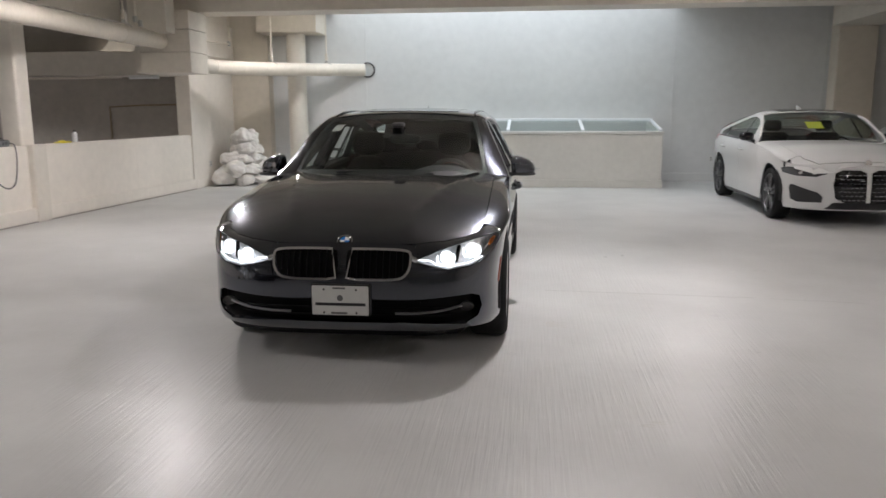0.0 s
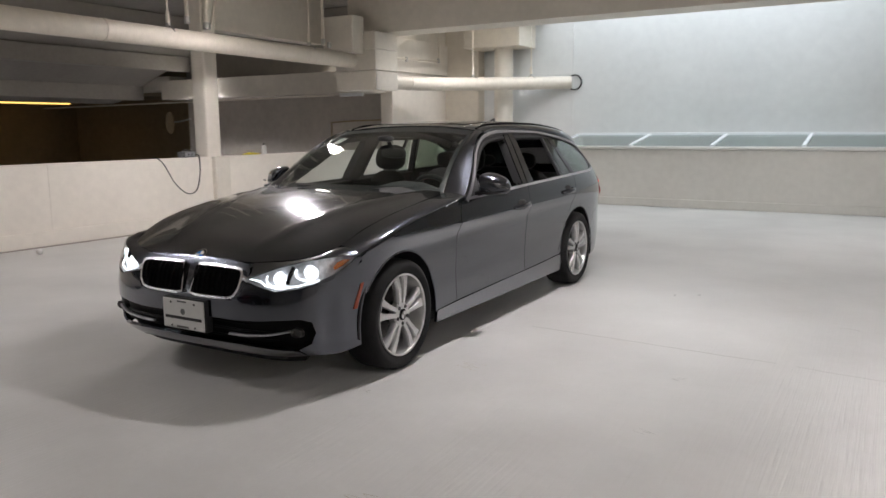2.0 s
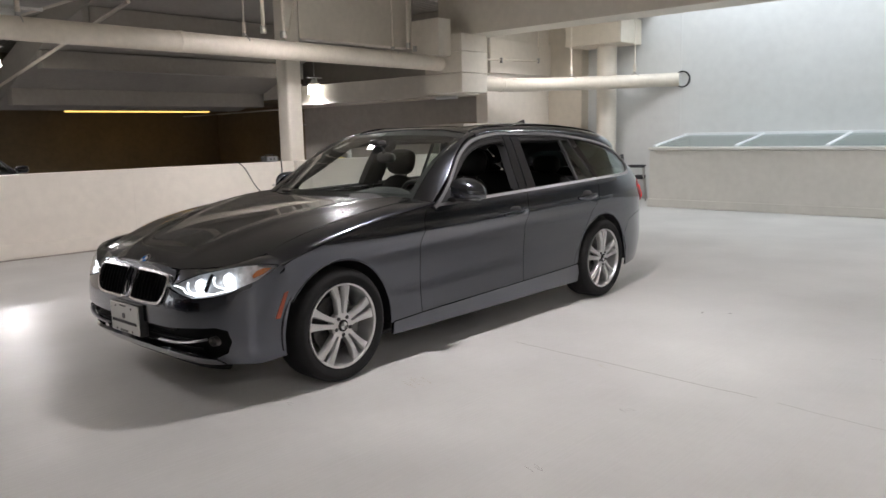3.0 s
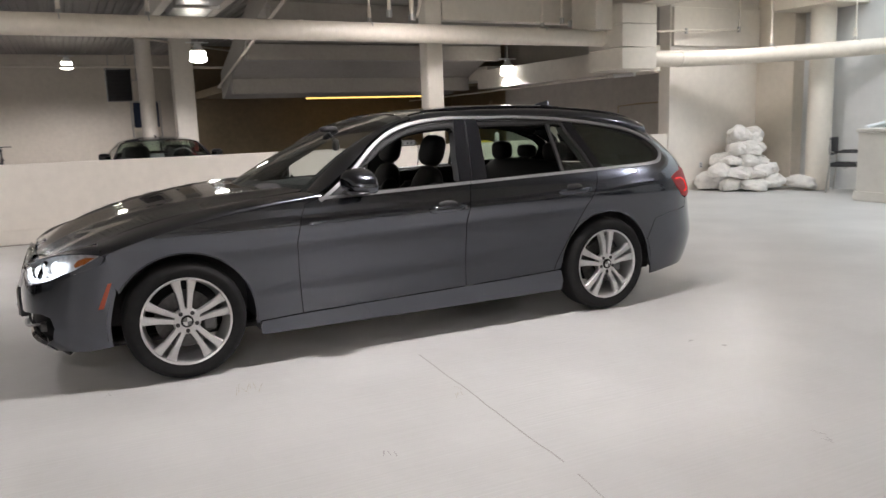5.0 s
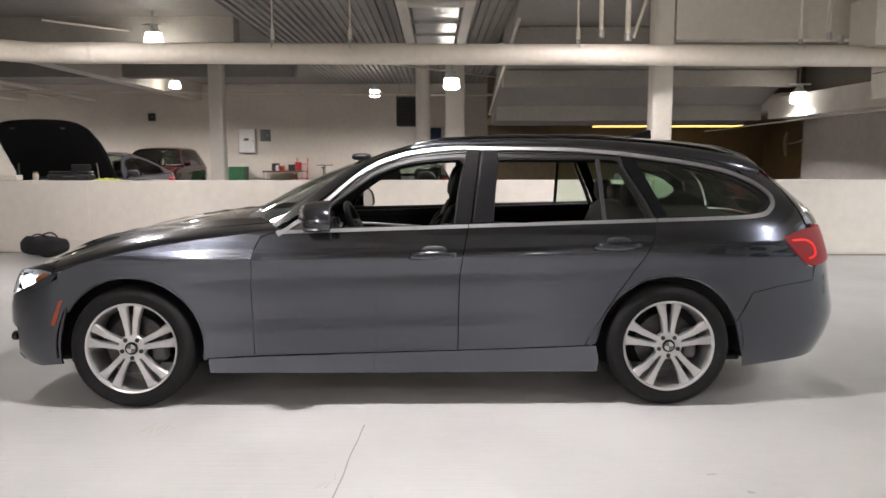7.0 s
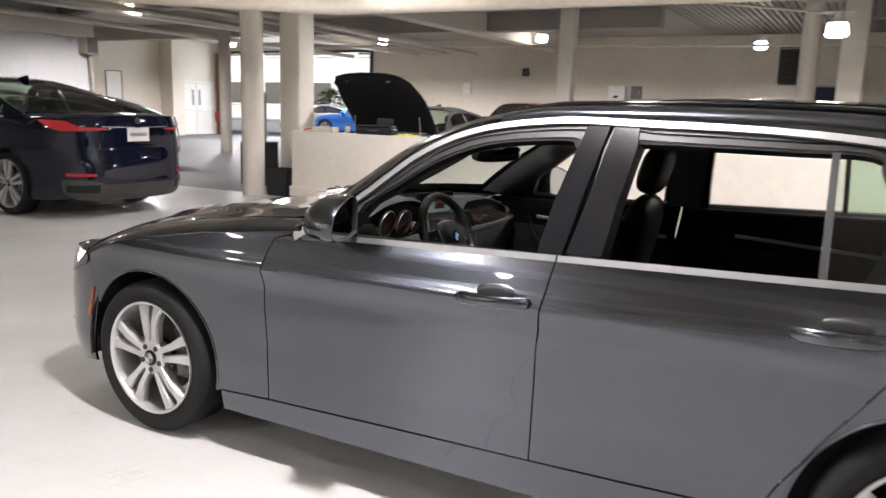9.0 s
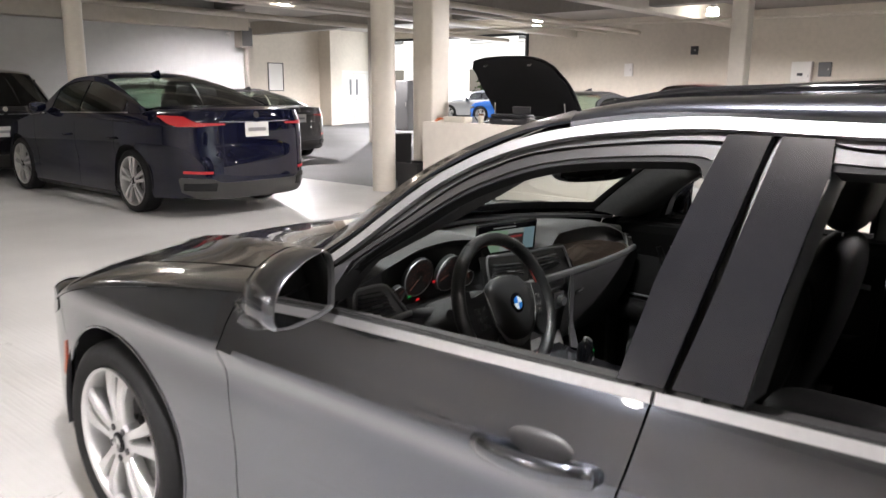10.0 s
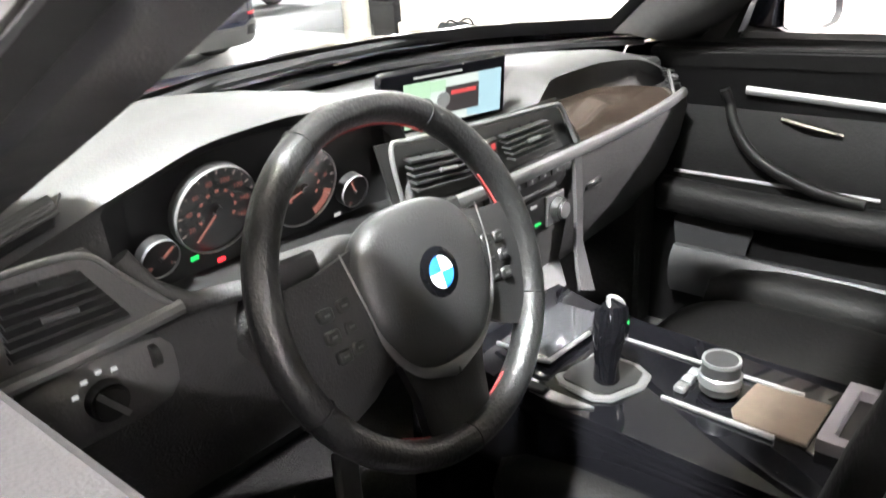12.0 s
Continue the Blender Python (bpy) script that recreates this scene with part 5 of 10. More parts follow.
    # handles
    for y0, z0, pn in ((1.575, 0.816, fd), (2.528, 0.858, rd)):
        w0 = B.w(y0, z0)
        part("handle_cup", blob_bm((s * (w0 - 0.013), y0 + 0.005, z0 + 0.013), (0.0155, 0.070, 0.030), 2.2, 3), M["car_black_trim"], pn)
        grip = [(s * (w0 + d), y0 + a, z0 + b) for a, b, d in ((-0.128, -0.010, -0.006), (-0.118, -0.009, 0.012), (-0.09, -0.006, 0.026), (-0.04, -0.004, 0.036), (0.02, -0.002, 0.037), (0.07, 0.0, 0.030), (0.105, 0.002, 0.016), (0.118, 0.003, -0.006))]
        hd = part("door_handle", sweep_bm(grip, [0.010, 0.016, 0.019, 0.020, 0.020, 0.019, 0.016, 0.010], 14, squash=(0.62, 1.05)), M["car_grey"], pn, smooth=80)
        part("lock_cover", blob_bm((s * (w0 + 0.008), y0 + 0.104, z0 + 0.0), (0.018, 0.020, 0.019), 2.4, 2), M["car_grey"], hd, smooth=80)
    # arch lips
    for cy, a0, a1, pn in ((0.0, -8, 148, fo), (2.81, 14, 172, qp)):
        pts = []
        for a in np.linspace(a0, a1, 40):
            y, z = cy + 0.378 * math.cos(radians(a)), 0.316 + 0.378 * math.sin(radians(a))
            pts.append((s * (B.w(y, z) - 0.001), y, z))
        part("arch_lip", sweep_bm(pts, 0.005, 8), M["car_grey"], pn)
    wheel_well(hero, 0.0, 0.32, 0.40, 0.52, 0.862, s)
    wheel_well(hero, 2.81, 0.32, 0.40, 0.52, 0.862, s)
    wheel("front_wheel", hero, (s * 0.885, 0.0, 0.322), s)
    wheel("rear_wheel", hero, (s * 0.885, 2.81, 0.322), s)
    # headlight
    hl = [(0.405, 0.612), (0.50, 0.652), (0.587, 0.686), (0.70, 0.716), (0.78, 0.732), (0.835, 0.734), (0.862, 0.716), (0.856, 0.680), (0.80, 0.618), (0.70, 0.584), (0.59, 0.569), (0.50, 0.587)]
    hp = [(B.na(x, z), z) for x, z in hl]
    house = part("headlight", sheet_bm(hp, B.nose_map(-0.055, s), 4, 0.004, 0, front_out, 0.03), M["lamp_chrome"], hero, "lit adaptive headlight with white ring lamps")
    side = [B.nose_map(-0.002, s)(*q) for q in hp]
    back = [B.nose_map(-0.055, s)(*q) for q in hp]
    part("headlight_rim", loft_bm([side + side[:1], back + back[:1]], 0.0, front_out), M["satin_alu"], house)
    part("headlight_lens", sheet_bm(hp, B.nose_map(0.001, s), 4, 0.0, 0.001, front_out, 0.03), M["lens_clear"], house, smooth=70).visible_shadow = False
    for cx, cz in ((0.585, 0.622), (0.725, 0.655)):
        c = B.nose_map(-0.022, s)(B.na(cx, cz), cz)
        ringp = [c + Vector((s * 0.046 * math.copysign(abs(math.cos(a)) ** 0.8, math.cos(a)), 0.018 * math.cos(a) * (1 if cx < 0.6 else 1.7), 0.036 * math.copysign(abs(math.sin(a)) ** 0.8, math.sin(a)))) for a in np.linspace(radians(150), radians(395), 26)]
        part("ring_lamp", sweep_bm(ringp, 0.0048, 8), M["headlight_glow"], house, "glowing white U-shaped lamp")
        part("projector", lathe_bm([(0.001, -0.012), (0.018, -0.009), (0.030, 0.0), (0.038, 0.02)], "y", 24), M["projector_glow"], house).location = c + Vector((0, 0.015, 0))
    brow = [(B.na(x, z), z) for x, z in ((0.42, 0.620), (0.50, 0.612), (0.53, 0.592), (0.60, 0.580), (0.70, 0.594), (0.775, 0.618))]
    part("light_guide", sweep_bm([B.nose_map(-0.015, s)(*q) for q in brow], 0.0042, 8), M["headlight_glow"], house)
    am = [(B.na(x, z), z) for x, z in ((0.812, 0.676), (0.820, 0.698), (0.836, 0.712), (0.850, 0.708), (0.836, 0.680), (0.816, 0.662))]
    part("side_reflector", sheet_bm(am, B.nose_map(-0.02, s), 4, 0.004, 0, front_out, 0.03), M["amber"], house, "amber reflector")
    cor = [(B.na(x, z), z) for x, z in ((0.745, 0.594), (0.80, 0.612), (0.858, 0.672), (0.866, 0.712), (0.860, 0.718), (0.826, 0.656), (0.775, 0.617))]
    part("headlight_corner", sheet_bm(cor, B.nose_map(0.003, s), 4, 0.006, 0, front_out, 0.03), M["car_grey"], house, smooth=70)
    part("headlight_bezel", sweep_bm([B.nose_map(-0.030, s)(B.na(x, z), z) for x, z in ((0.645, 0.600), (0.652, 0.64), (0.660, 0.685))], 0.012, 8), M["car_black_gloss"], house)
    # painted brow between the bonnet's edge and the headlight
    up = [B.nose_map(-0.001, s)(B.na(x, z), z) for x, z in resample([(0.408, 0.616), (0.50, 0.655), (0.587, 0.689), (0.70, 0.719), (0.78, 0.735), (0.835, 0.737), (0.861, 0.724)], 16)]
    bk = [hoodmap(s * x, y) - Vector((0, 0, 0.002)) for x, y in resample([(0.40, -0.688), (0.55, -0.642), (0.66, -0.582), (0.732, -0.498), (0.755, -0.425)], 13)] + [topmap(FENZ, HOODZ)(s * x, y) for x, y in ((0.785, -0.40), (0.82, -0.39), (0.845, -0.382))]
    mid = [(a + b) / 2 + Vector((0, -0.004, 0.006)) for a, b in zip(up, bk)]
    part("headlight_brow", loft_bm([up, mid, bk], 0.006, lambda c: Vector((c.x * 0.2, -0.5, 1))), M["car_grey"], hero, smooth=70)
    # bumper skin
    bp = [(0.0, 0.405), (0.0, 0.512), (0.20, 0.506), (0.33, 0.503), (0.39, 0.530), (0.405, 0.600), (0.50, 0.581), (0.59, 0.563), (0.70, 0.578), (0.80, 0.610), (0.858, 0.672)]
    q = [(B.na(x, z), z) for x, z in bp] + [(B.na_y(y, z), z) for y, z in ((-0.366, 0.69), (-0.358, 0.64), (-0.338, 0.56), (-0.335, 0.52), (-0.368, 0.40), (-0.378, 0.30), (-0.372, 0.235), (-0.50, 0.215))]
    q += [(B.na(x, z), z) for x, z in ((0.655, 0.222), (0.69, 0.262), (0.745, 0.292), (0.765, 0.35), (0.752, 0.408), (0.71, 0.426), (0.60, 0.420), (0.45, 0.407), (0.30, 0.402))]
    fb = part("front_bumper", sheet_bm(q, B.nose_map(0, s), 3, 0.012, 0, front_out, 0.04), M["car_grey"], hero)
    lip = [(B.na(x, z), z) for x, z in ((0.0, 0.200), (0.0, 0.262), (0.35, 0.266), (0.55, 0.258), (0.68, 0.250), (0.70, 0.222), (0.5, 0.205))]
    part("bumper_lip", sheet_bm(lip, B.nose_map(0.004, s), 3, 0.02, 0, front_out, 0.03), M["car_grey"], fb)
    # black lower lip, set low to deepen the shade under the nose as well
    dam = [(B.na(x, z), z) for x, z in ((0.0, 0.152), (0.0, 0.215), (0.40, 0.220), (0.66, 0.226), (0.70, 0.20), (0.66, 0.168), (0.45, 0.152))]
    part("air_dam", sheet_bm(dam, B.nose_map(-0.030, s), 3, 0.02, 0, front_out, 0.03), M["grille_black"], fb)
    back_ = [(0, 0.19), (0, 0.47), (B.na(0.60, 0.46), 0.46), (B.na(0.83, 0.45), 0.45), (B.na(0.84, 0.28), 0.28), (B.na(0.70, 0.2), 0.20)]
    part("air_intake", sheet_bm(back_, B.nose_map(-0.045, s), 4, 0.004, 0, front_out, 0.04), M["grille_black"], fb, "black air intake")
    for z0, x0, x1 in ((0.30, 0.0, 0.62), (0.345, 0.0, 0.60), (0.385, 0.0, 0.45)):
        part("intake_bar", sweep_bm([B.nose_map(-0.03, s)(B.na(x, z0), z0) for x in np.linspace(x0, x1, 14)], 0.007, 6), M["grille_black"], fb)
    part("chrome_strip", sweep_bm([B.nose_map(-0.010, s)(B.na(x, z), z) for x, z in smooth_line(((0.30, 0.322), (0.42, 0.325), (0.55, 0.338), (0.665, 0.362)), 6)], 0.0085, 8, squash=(1.5, 0.8)), M["satin_alu"], fb, "bright strip across the air intake")
    c = B.nose_map(-0.012, s)(B.na(0.695, 0.352), 0.352)
    fg = part("fog_lamp", lathe_bm([(0.001, 0.012), (0.03, 0.008), (0.036, -0.004), (0.040, -0.006), (0.040, 0.02)], "y", 28), M["brake"], fb)
    fg.location = c
    fg.scale = (0.95, 1.0, 0.62)
    # kidney
    kid = [(0.016, 0.525), (0.040, 0.508), (0.12, 0.507), (0.28, 0.508), (0.345, 0.520), (0.378, 0.565), (0.388, 0.615), (0.384, 0.660), (0.355, 0.678), (0.25, 0.682), (0.10, 0.683), (0.030, 0.681), (0.014, 0.662), (0.014, 0.600)]
    kid = rounded(rounded(kid))
    ko = [(B.na(x, z), z) for x, z in kid]
    inner = [(B.na(x, z), z) for x, z in inset2d(kid, 0.013)]
    kg = part("kidney_grille", ring_bm(ko, inner, B.nose_map(0.012, s), 72, 2, 0.03, front_out), M["chrome_soft"], hero, "chrome-framed black kidney grille")
    part("grille_bridge", sweep_bm([B.nose_map(0.002, s)(B.na(x, z), z) for x, z in ((0.380, 0.628), (0.40, 0.622), (0.418, 0.614))], 0.013, 8, squash=(0.6, 1.2)), M["chrome"], kg)
    part("grille_back", sheet_bm(inner, B.nose_map(-0.002, s), 3, 0.004, 0, front_out, 0.04), M["grille_black"], kg)
    for k in range(9):
        x = 0.05 + 0.036 * k
        zt = 0.665 if x < 0.34 else 0.65
        zb = 0.525 if x < 0.31 else 0.525 + (x - 0.31) * 1.3
        part("slat", sweep_bm([B.nose_map(0.003, s)(B.na(x, z), z) for z in np.linspace(zb, zt, 6)], 0.004, 6, squash=(0.5, 2.2)), M["grille_black"], kg)
    cap_ = [(0, 0.50), (B.na(0.40, 0.50), 0.50), (B.na(0.415, 0.61), 0.61), (B.na(0.42, 0.66), 0.66), (B.na(0.40, 0.694), 0.694), (B.na(0.20, 0.704), 0.704), (0, 0.706)]
    part("nose_panel", sheet_bm(cap_, B.nose_map(-0.006, s), 3, 0.004, 0, front_out, 0.03), M["car_grey"], hero)
    # tail lamp, tailgate halves, rear bumper
    tl = [(B.ta_y(y, z), z) for y, z in ((3.405, 0.885), (3.47, 0.914), (3.56, 0.932))] + [(B.ta(x, z), z) for x, z in ((0.60, 0.935), (0.45, 0.925), (0.45, 0.80), (0.62, 0.76))] + [(B.ta_y(y, z), z) for y, z in ((3.61, 0.73), (3.54, 0.745), (3.46, 0.82))]
    lo = part("tail_lamp", sheet_bm(tl, B.tail_map(0.004, s), 4, 0.02, 0.0, rear_out, 0.03), M["lamp_red"], hero, "lit red tail lamp")
    # unseen black sheet added to keep the red glow out of the boot
    part("lamp_back", sheet_bm(tl, B.tail_map(-0.030, s), 4, 0.006, 0.0, rear_out, 0.03), M["seal_black"], lo)
    part("tail_light_bar", sweep_bm([B.tail_map(0.004, s)(B.ta_y(y, z), z) for y, z in smooth_line(((3.45, 0.872), (3.53, 0.872), (3.585, 0.84), (3.59, 0.79), (3.55, 0.775)), 5)], 0.006, 6), M["tail_glow"], lo)
    rb = [(B.ta_y(y, z), z) for y, z in ((3.165, 0.44), (3.25, 0.60), (3.40, 0.635), (3.598, 0.655), (3.605, 0.722))] + [(B.ta(x, z), z) for x, z in ((0.76, 0.742), (0.66, 0.752), (0.635, 0.695), (0.5, 0.662), (0.4, 0.66), (0.0, 0.66), (0.0, 0.27), (0.5, 0.25), (0.72, 0.24))] + [(B.ta_y(y, z), z) for y, z in ((3.4, 0.225), (3.215, 0.205), (3.19, 0.32))]
    part("rear_bumper", sheet_bm(rb, B.tail_map(0, s), 3, 0.012, 0, rear_out, 0.04), M["car_grey"], hero)
    tg = [(0, 0.67), (B.ta(0.5, 0.67), 0.67), (B.ta(0.62, 0.70), 0.70), (B.ta(0.60, 0.76), 0.76), (B.ta(0.44, 0.79), 0.79), (B.ta(0.44, 0.93), 0.93), (B.ta(0.60, 0.945), 0.945), (B.ta_y(3.56, 0.95), 0.95), (B.ta_y(3.53, 1.03), 1.03), (B.ta_y(3.48, 1.12), 1.12), (B.ta_y(3.41, 1.20), 1.20), (B.ta(0.56, 1.19), 1.19), (B.ta(0.62, 1.03), 1.03), (0, 1.02)]
    part("tailgate", sheet_bm(tg, B.tail_map(0, s), 3, 0.012, 0, rear_out, 0.04), M["car_grey"], hero)
    part("rear_pane", sheet_bm([(0, 1.02), (B.ta(0.62, 1.03), 1.03), (B.ta(0.555, 1.20), 1.20), (B.ta(0.52, 1.29), 1.29), (0, 1.31)], B.tail_map(-0.004, s), 4, 0.004, 0, rear_out, 0.04), M["dark_tint"], hero, smooth=70).visible_shadow = False
    # roof rail
    rail = [topmap(CANT, ROOFZ, 0.010 * min(1, max(0, (y - 1.48) / 0.16), max(0, (3.22 - y) / 0.16)) - 0.002)(s * 0.885 * B.w(y, CANT(y)), y) for y in np.linspace(1.48, 3.22, 48)]
    part("roof_rail", sweep_bm(rail, 0.009, 10), M["car_black_gloss"], hero)
    # wiper
    part("wiper", sweep_bm([(s * 0.1 + 0.45, 0.60 + 0.06 * s, 0.985), (s * 0.1 + 0.1, 0.535, 0.998), (s * 0.1 - 0.25, 0.535, 0.996)], 0.009, 6), M["car_black_trim"], hero)

# bonnet, roof, spoiler
edge_l = [(0.20, -0.708), (0.40, -0.690), (0.55, -0.645), (0.66, -0.585), (0.735, -0.50), (0.757, -0.42), (0.765, -0.30), (0.772, -0.1), (0.772, 0.3), (0.766, 0.50), (0.758, 0.69), (0.735, 0.715), (0.62, 0.615), (0.42, 0.54), (0.20, 0.495)]
hood = [(0.0, -0.715)] + edge_l + [(0.0, 0.48)] + [(-x, y) for x, y in reversed(edge_l)]
bon = part("bonnet", sheet_bm(hood, hoodmap, 0.035, 0.010, GAP, top_out), M["car_grey"], hero)
bc = Vector((0.0, -0.688, 0.707))
bd = part("badge", lathe_bm([(0.001, -0.004), (0.032, -0.004), (0.041, -0.001), (0.042, 0.006), (0.001, 0.006)], "y", 36), M["car_black_gloss"], bon, "round black badge with blue and white quarters")
bd.matrix_local = pose(*bc, -52, 0, 0)
emblem(bd, 0.027, lambda u, v: Vector((u, -0.0065, v)))
part("badge_rim", sweep_bm([(0.041 * math.cos(a), -0.002, 0.041 * math.sin(a)) for a in np.linspace(0, 2 * math.pi, 32, endpoint=False)], 0.003, 6, True), M["chrome"], bd)
roof_half = [(0.30, 1.492), (0.585, 1.424)] + [(B.w(y, CANT(y)) * 0.998, y) for y in np.linspace(1.50, 3.345, 24)] + [(0.50, 3.345), (0.25, 3.365)]
roof = [(0.0, 1.515)] + roof_half + [(0.0, 3.37)] + [(-x, y) for x, y in reversed(roof_half)]
rf = part("roof", sheet_bm(roof, topmap(CANT, ROOFZ), 0.05, 0.006, 0, top_out), M["car_grey"], hero)
for s in (1, -1):
    # the rounded shoulder between the window trim and the rail
    ys, lines = np.linspace(1.46, 3.335, 40), []
    for k in range(9):
        a = k / 8 * math.pi / 2
        line = []
        for y in ys:
            w, ze = B.w(y, CANT(y)), CANT(y)
            fade = min(1, (y - 1.44) / 0.12, (3.36 - y) / 0.10)
            h = topmap(CANT, ROOFZ)(0.89 * w, y).z - ze
            line.append(Vector((s * (w + 0.002 - 0.11 * w * (1 - math.cos(a))), y, ze - 0.004 + (h + 0.004 + 0.003 * fade) * math.sin(a))))
        lines.append(line)
    lines.insert(0, [p + Vector((s * 0.004, 0, -0.026)) for p in lines[0]])
    part("roof_shoulder", loft_bm(lines, 0.0, top_out), M["car_grey"], rf, smooth=70)
part("glass_roof", sheet_bm([(-0.40, 1.62), (0.40, 1.62), (0.42, 1.66), (0.42, 2.70), (0.40, 2.74), (-0.40, 2.74), (-0.42, 2.70), (-0.42, 1.66)], topmap(CANT, ROOFZ, 0.003), 0.06, 0.005, 0, top_out), M["car_black_gloss"], rf, "black glass panorama roof")
part("aerial_fin", loft_bm([[Vector((0.0, 2.72, 1.412)), Vector((0.022, 2.86, 1.408)), Vector((0.012, 2.93, 1.404))], [Vector((0.0, 2.80, 1.445)), Vector((0.008, 2.87, 1.45)), Vector((0.006, 2.925, 1.445))],
                            [Vector((0.0, 2.91, 1.472)), Vector((0.0, 2.92, 1.472)), Vector((0.0, 2.925, 1.470))], [Vector((0.0, 2.80, 1.445)), Vector((-0.008, 2.87, 1.45)), Vector((-0.006, 2.925, 1.445))],
                            [Vector((0.0, 2.72, 1.412)), Vector((-0.022, 2.86, 1.408)), Vector((-0.012, 2.93, 1.404))]], 0.0, top_out), M["car_grey"], rf)
sp = [(-0.46, 3.20), (0.46, 3.20), (0.49, 3.24), (0.47, 3.345), (0.30, 3.395), (0.0, 3.41), (-0.30, 3.395), (-0.47, 3.345), (-0.49, 3.24)]
part("roof_spoiler", sheet_bm(sp, topmap(CANT, ROOFZ, 0.006), 0.05, 0.024, 0, top_out), M["car_grey"], hero)


# windscreen
def screen_map(a, b, off=0.0):
    base = Vector((0.722 * a, 0.47 + 0.268 * a * a, 0.985 - 0.022 * a * a))
    top = Vector((0.585 * a, 1.514 - 0.094 * a * a, 1.400 - 0.036 * a * a))
    p = base.lerp(top, b)
    return p + Vector((0, -0.55, 0.83)) * (0.045 * math.sin(math.pi * b) + off)


ws = [(-1, 0), (1, 0), (1, 1), (-1, 1)]
wsn = part("windscreen", sheet_bm(ws, screen_map, 0.12, 0.0, 0, top_out, 0.1), M["screen_clear"], hero, smooth=80)
fr_o = [(-1, 0), (0, 0), (1, 0), (1, 0.5), (1, 1), (0, 1), (-1, 1), (-1, 0.5)]
fr_i = [(-0.95, 0.06), (0, 0.06), (0.95, 0.06), (0.95, 0.5), (0.95, 0.90), (0, 0.875), (-0.95, 0.90), (-0.95, 0.5)]
dens = lambda l: [q for a, b in zip(l, l[1:] + l[:1]) for q in [(a[0] + (b[0] - a[0]) * k / 8, a[1] + (b[1] - a[1]) * k / 8) for k in range(8)]]
bm = bmesh.new()
go, gi = [bm.verts.new(screen_map(*q, -0.003)) for q in dens(fr_o)], [bm.verts.new(screen_map(*q, -0.003)) for q in dens(fr_i)]
for k in range(len(go)):
    bm.faces.new((go[k], go[(k + 1) % len(go)], gi[(k + 1) % len(go)], gi[k]))
part("screen_border", bm, M["car_black_trim"], wsn)
part("paper_sticker", sheet_bm([(-0.86, 0.66), (-0.74, 0.66), (-0.74, 0.80), (-0.86, 0.80)], lambda a, b: screen_map(a, b, -0.006), 0.1, 0.0, 0, top_out), M["plate_white"], wsn, "small white paper sticker")
# cowl and under-screen plastic
part("cowl", loft_bm([[Vector((0.77 * a, 0.50 + 0.23 * a * a - 0.05, 0.962 - 0.03 * a * a)) for a in np.linspace(-1, 1, 21)], [Vector((0.77 * a, 0.50 + 0.25 * a * a + 0.04, 0.965 - 0.03 * a * a)) for a in np.linspace(-1, 1, 21)]], 0.01, top_out), M["car_black_trim"], hero)

# front plate: plain bars in place of its lettering
pl = part("number_plate", box_bm(-0.158, -0.832, 0.318, 0.158, -0.822, 0.482, 0.004), M["plate_white"], hero, "white dealer plate with plain dark bars")
part("plate_holder", box_bm(-0.165, -0.821, 0.312, 0.165, -0.775, 0.488, 0.004), M["car_black_trim"], pl)
part("bar", box_bm(-0.138, -0.8345, 0.372, 0.142, -0.8325, 0.388), M["car_black_trim"], pl, smooth=0)
part("bar", box_bm(-0.04, -0.8345, 0.466, 0.03, -0.8325, 0.475), M["grey_plastic"], pl, smooth=0)
part("bar", box_bm(-0.05, -0.8345, 0.325, 0.04, -0.8325, 0.336), M["grey_plastic"], pl, smooth=0)
part("round_mark", cyl_bm((0, -0.8345, 0.415), (0, -0.8325, 0.415), 0.017, seg=20), M["grey_plastic"], pl)
for x in (-0.09, 0.09):
    for z in (0.333, 0.462):
        part("screw", cyl_bm((x, -0.835, z), (x, -0.832, z), 0.006, seg=10), M["car_black_trim"], pl)

# floor pan and bulkheads, all dark
part("floor_pan", box_bm(-0.60, -0.45, 0.17, 0.60, 3.3, 0.205, 0.01), M["car_black_trim"], hero)
part("bulkhead", box_bm(-0.70, 0.44, 0.2, 0.70, 0.47, 0.95), M["car_black_trim"], hero)
part("engine_cover", box_bm(-0.5, -0.62, 0.3, 0.5, 0.43, 0.62, 0.03), M["car_black_trim"], hero)


# ---------------- inside the estate car ----------------
mat("dash_soft", (0.041, 0.0405, 0.0405), 0.6, noise_scale=40, noise_amount=0.06, bump=0.10, bump_scale=420)
mat("binnacle", (0.006, 0.006, 0.0063), 0.5, spec=0.3)
mat("sill_black", (0.013, 0.0128, 0.0128), 0.55, spec=0.2, noise_scale=40, noise_amount=0.06, bump=0.12, bump_scale=260)
mat("slat_grey", (0.028, 0.028, 0.0285), 0.45)
# dash_low plastic, lightened to stand in for soft light on the left panels
mat("panel_lit_grey", (0.10, 0.098, 0.098), 0.55, noise_scale=40, noise_amount=0.06, bump=0.1, bump_scale=300)
mat("dash_low", (0.045, 0.0445, 0.045), 0.6, spec=0.3, noise_scale=40, noise_amount=0.10, bump=0.25, bump_scale=260)
mat("door_black", (0.0042, 0.0041, 0.0042), 0.6, spec=0.08, noise_scale=25, noise_amount=0.15, bump=0.08, bump_scale=200)
mat("leather", (0.006, 0.0058, 0.0058), 0.52, spec=0.12, noise_scale=25, noise_amount=0.15, bump=0.14, bump_scale=120, big_scale=6, big_amount=0.08)
mat("wheel_leather", (0.014, 0.014, 0.0143), 0.33, spec=0.5, noise_scale=30, noise_amount=0.12, bump=0.18, bump_scale=240)
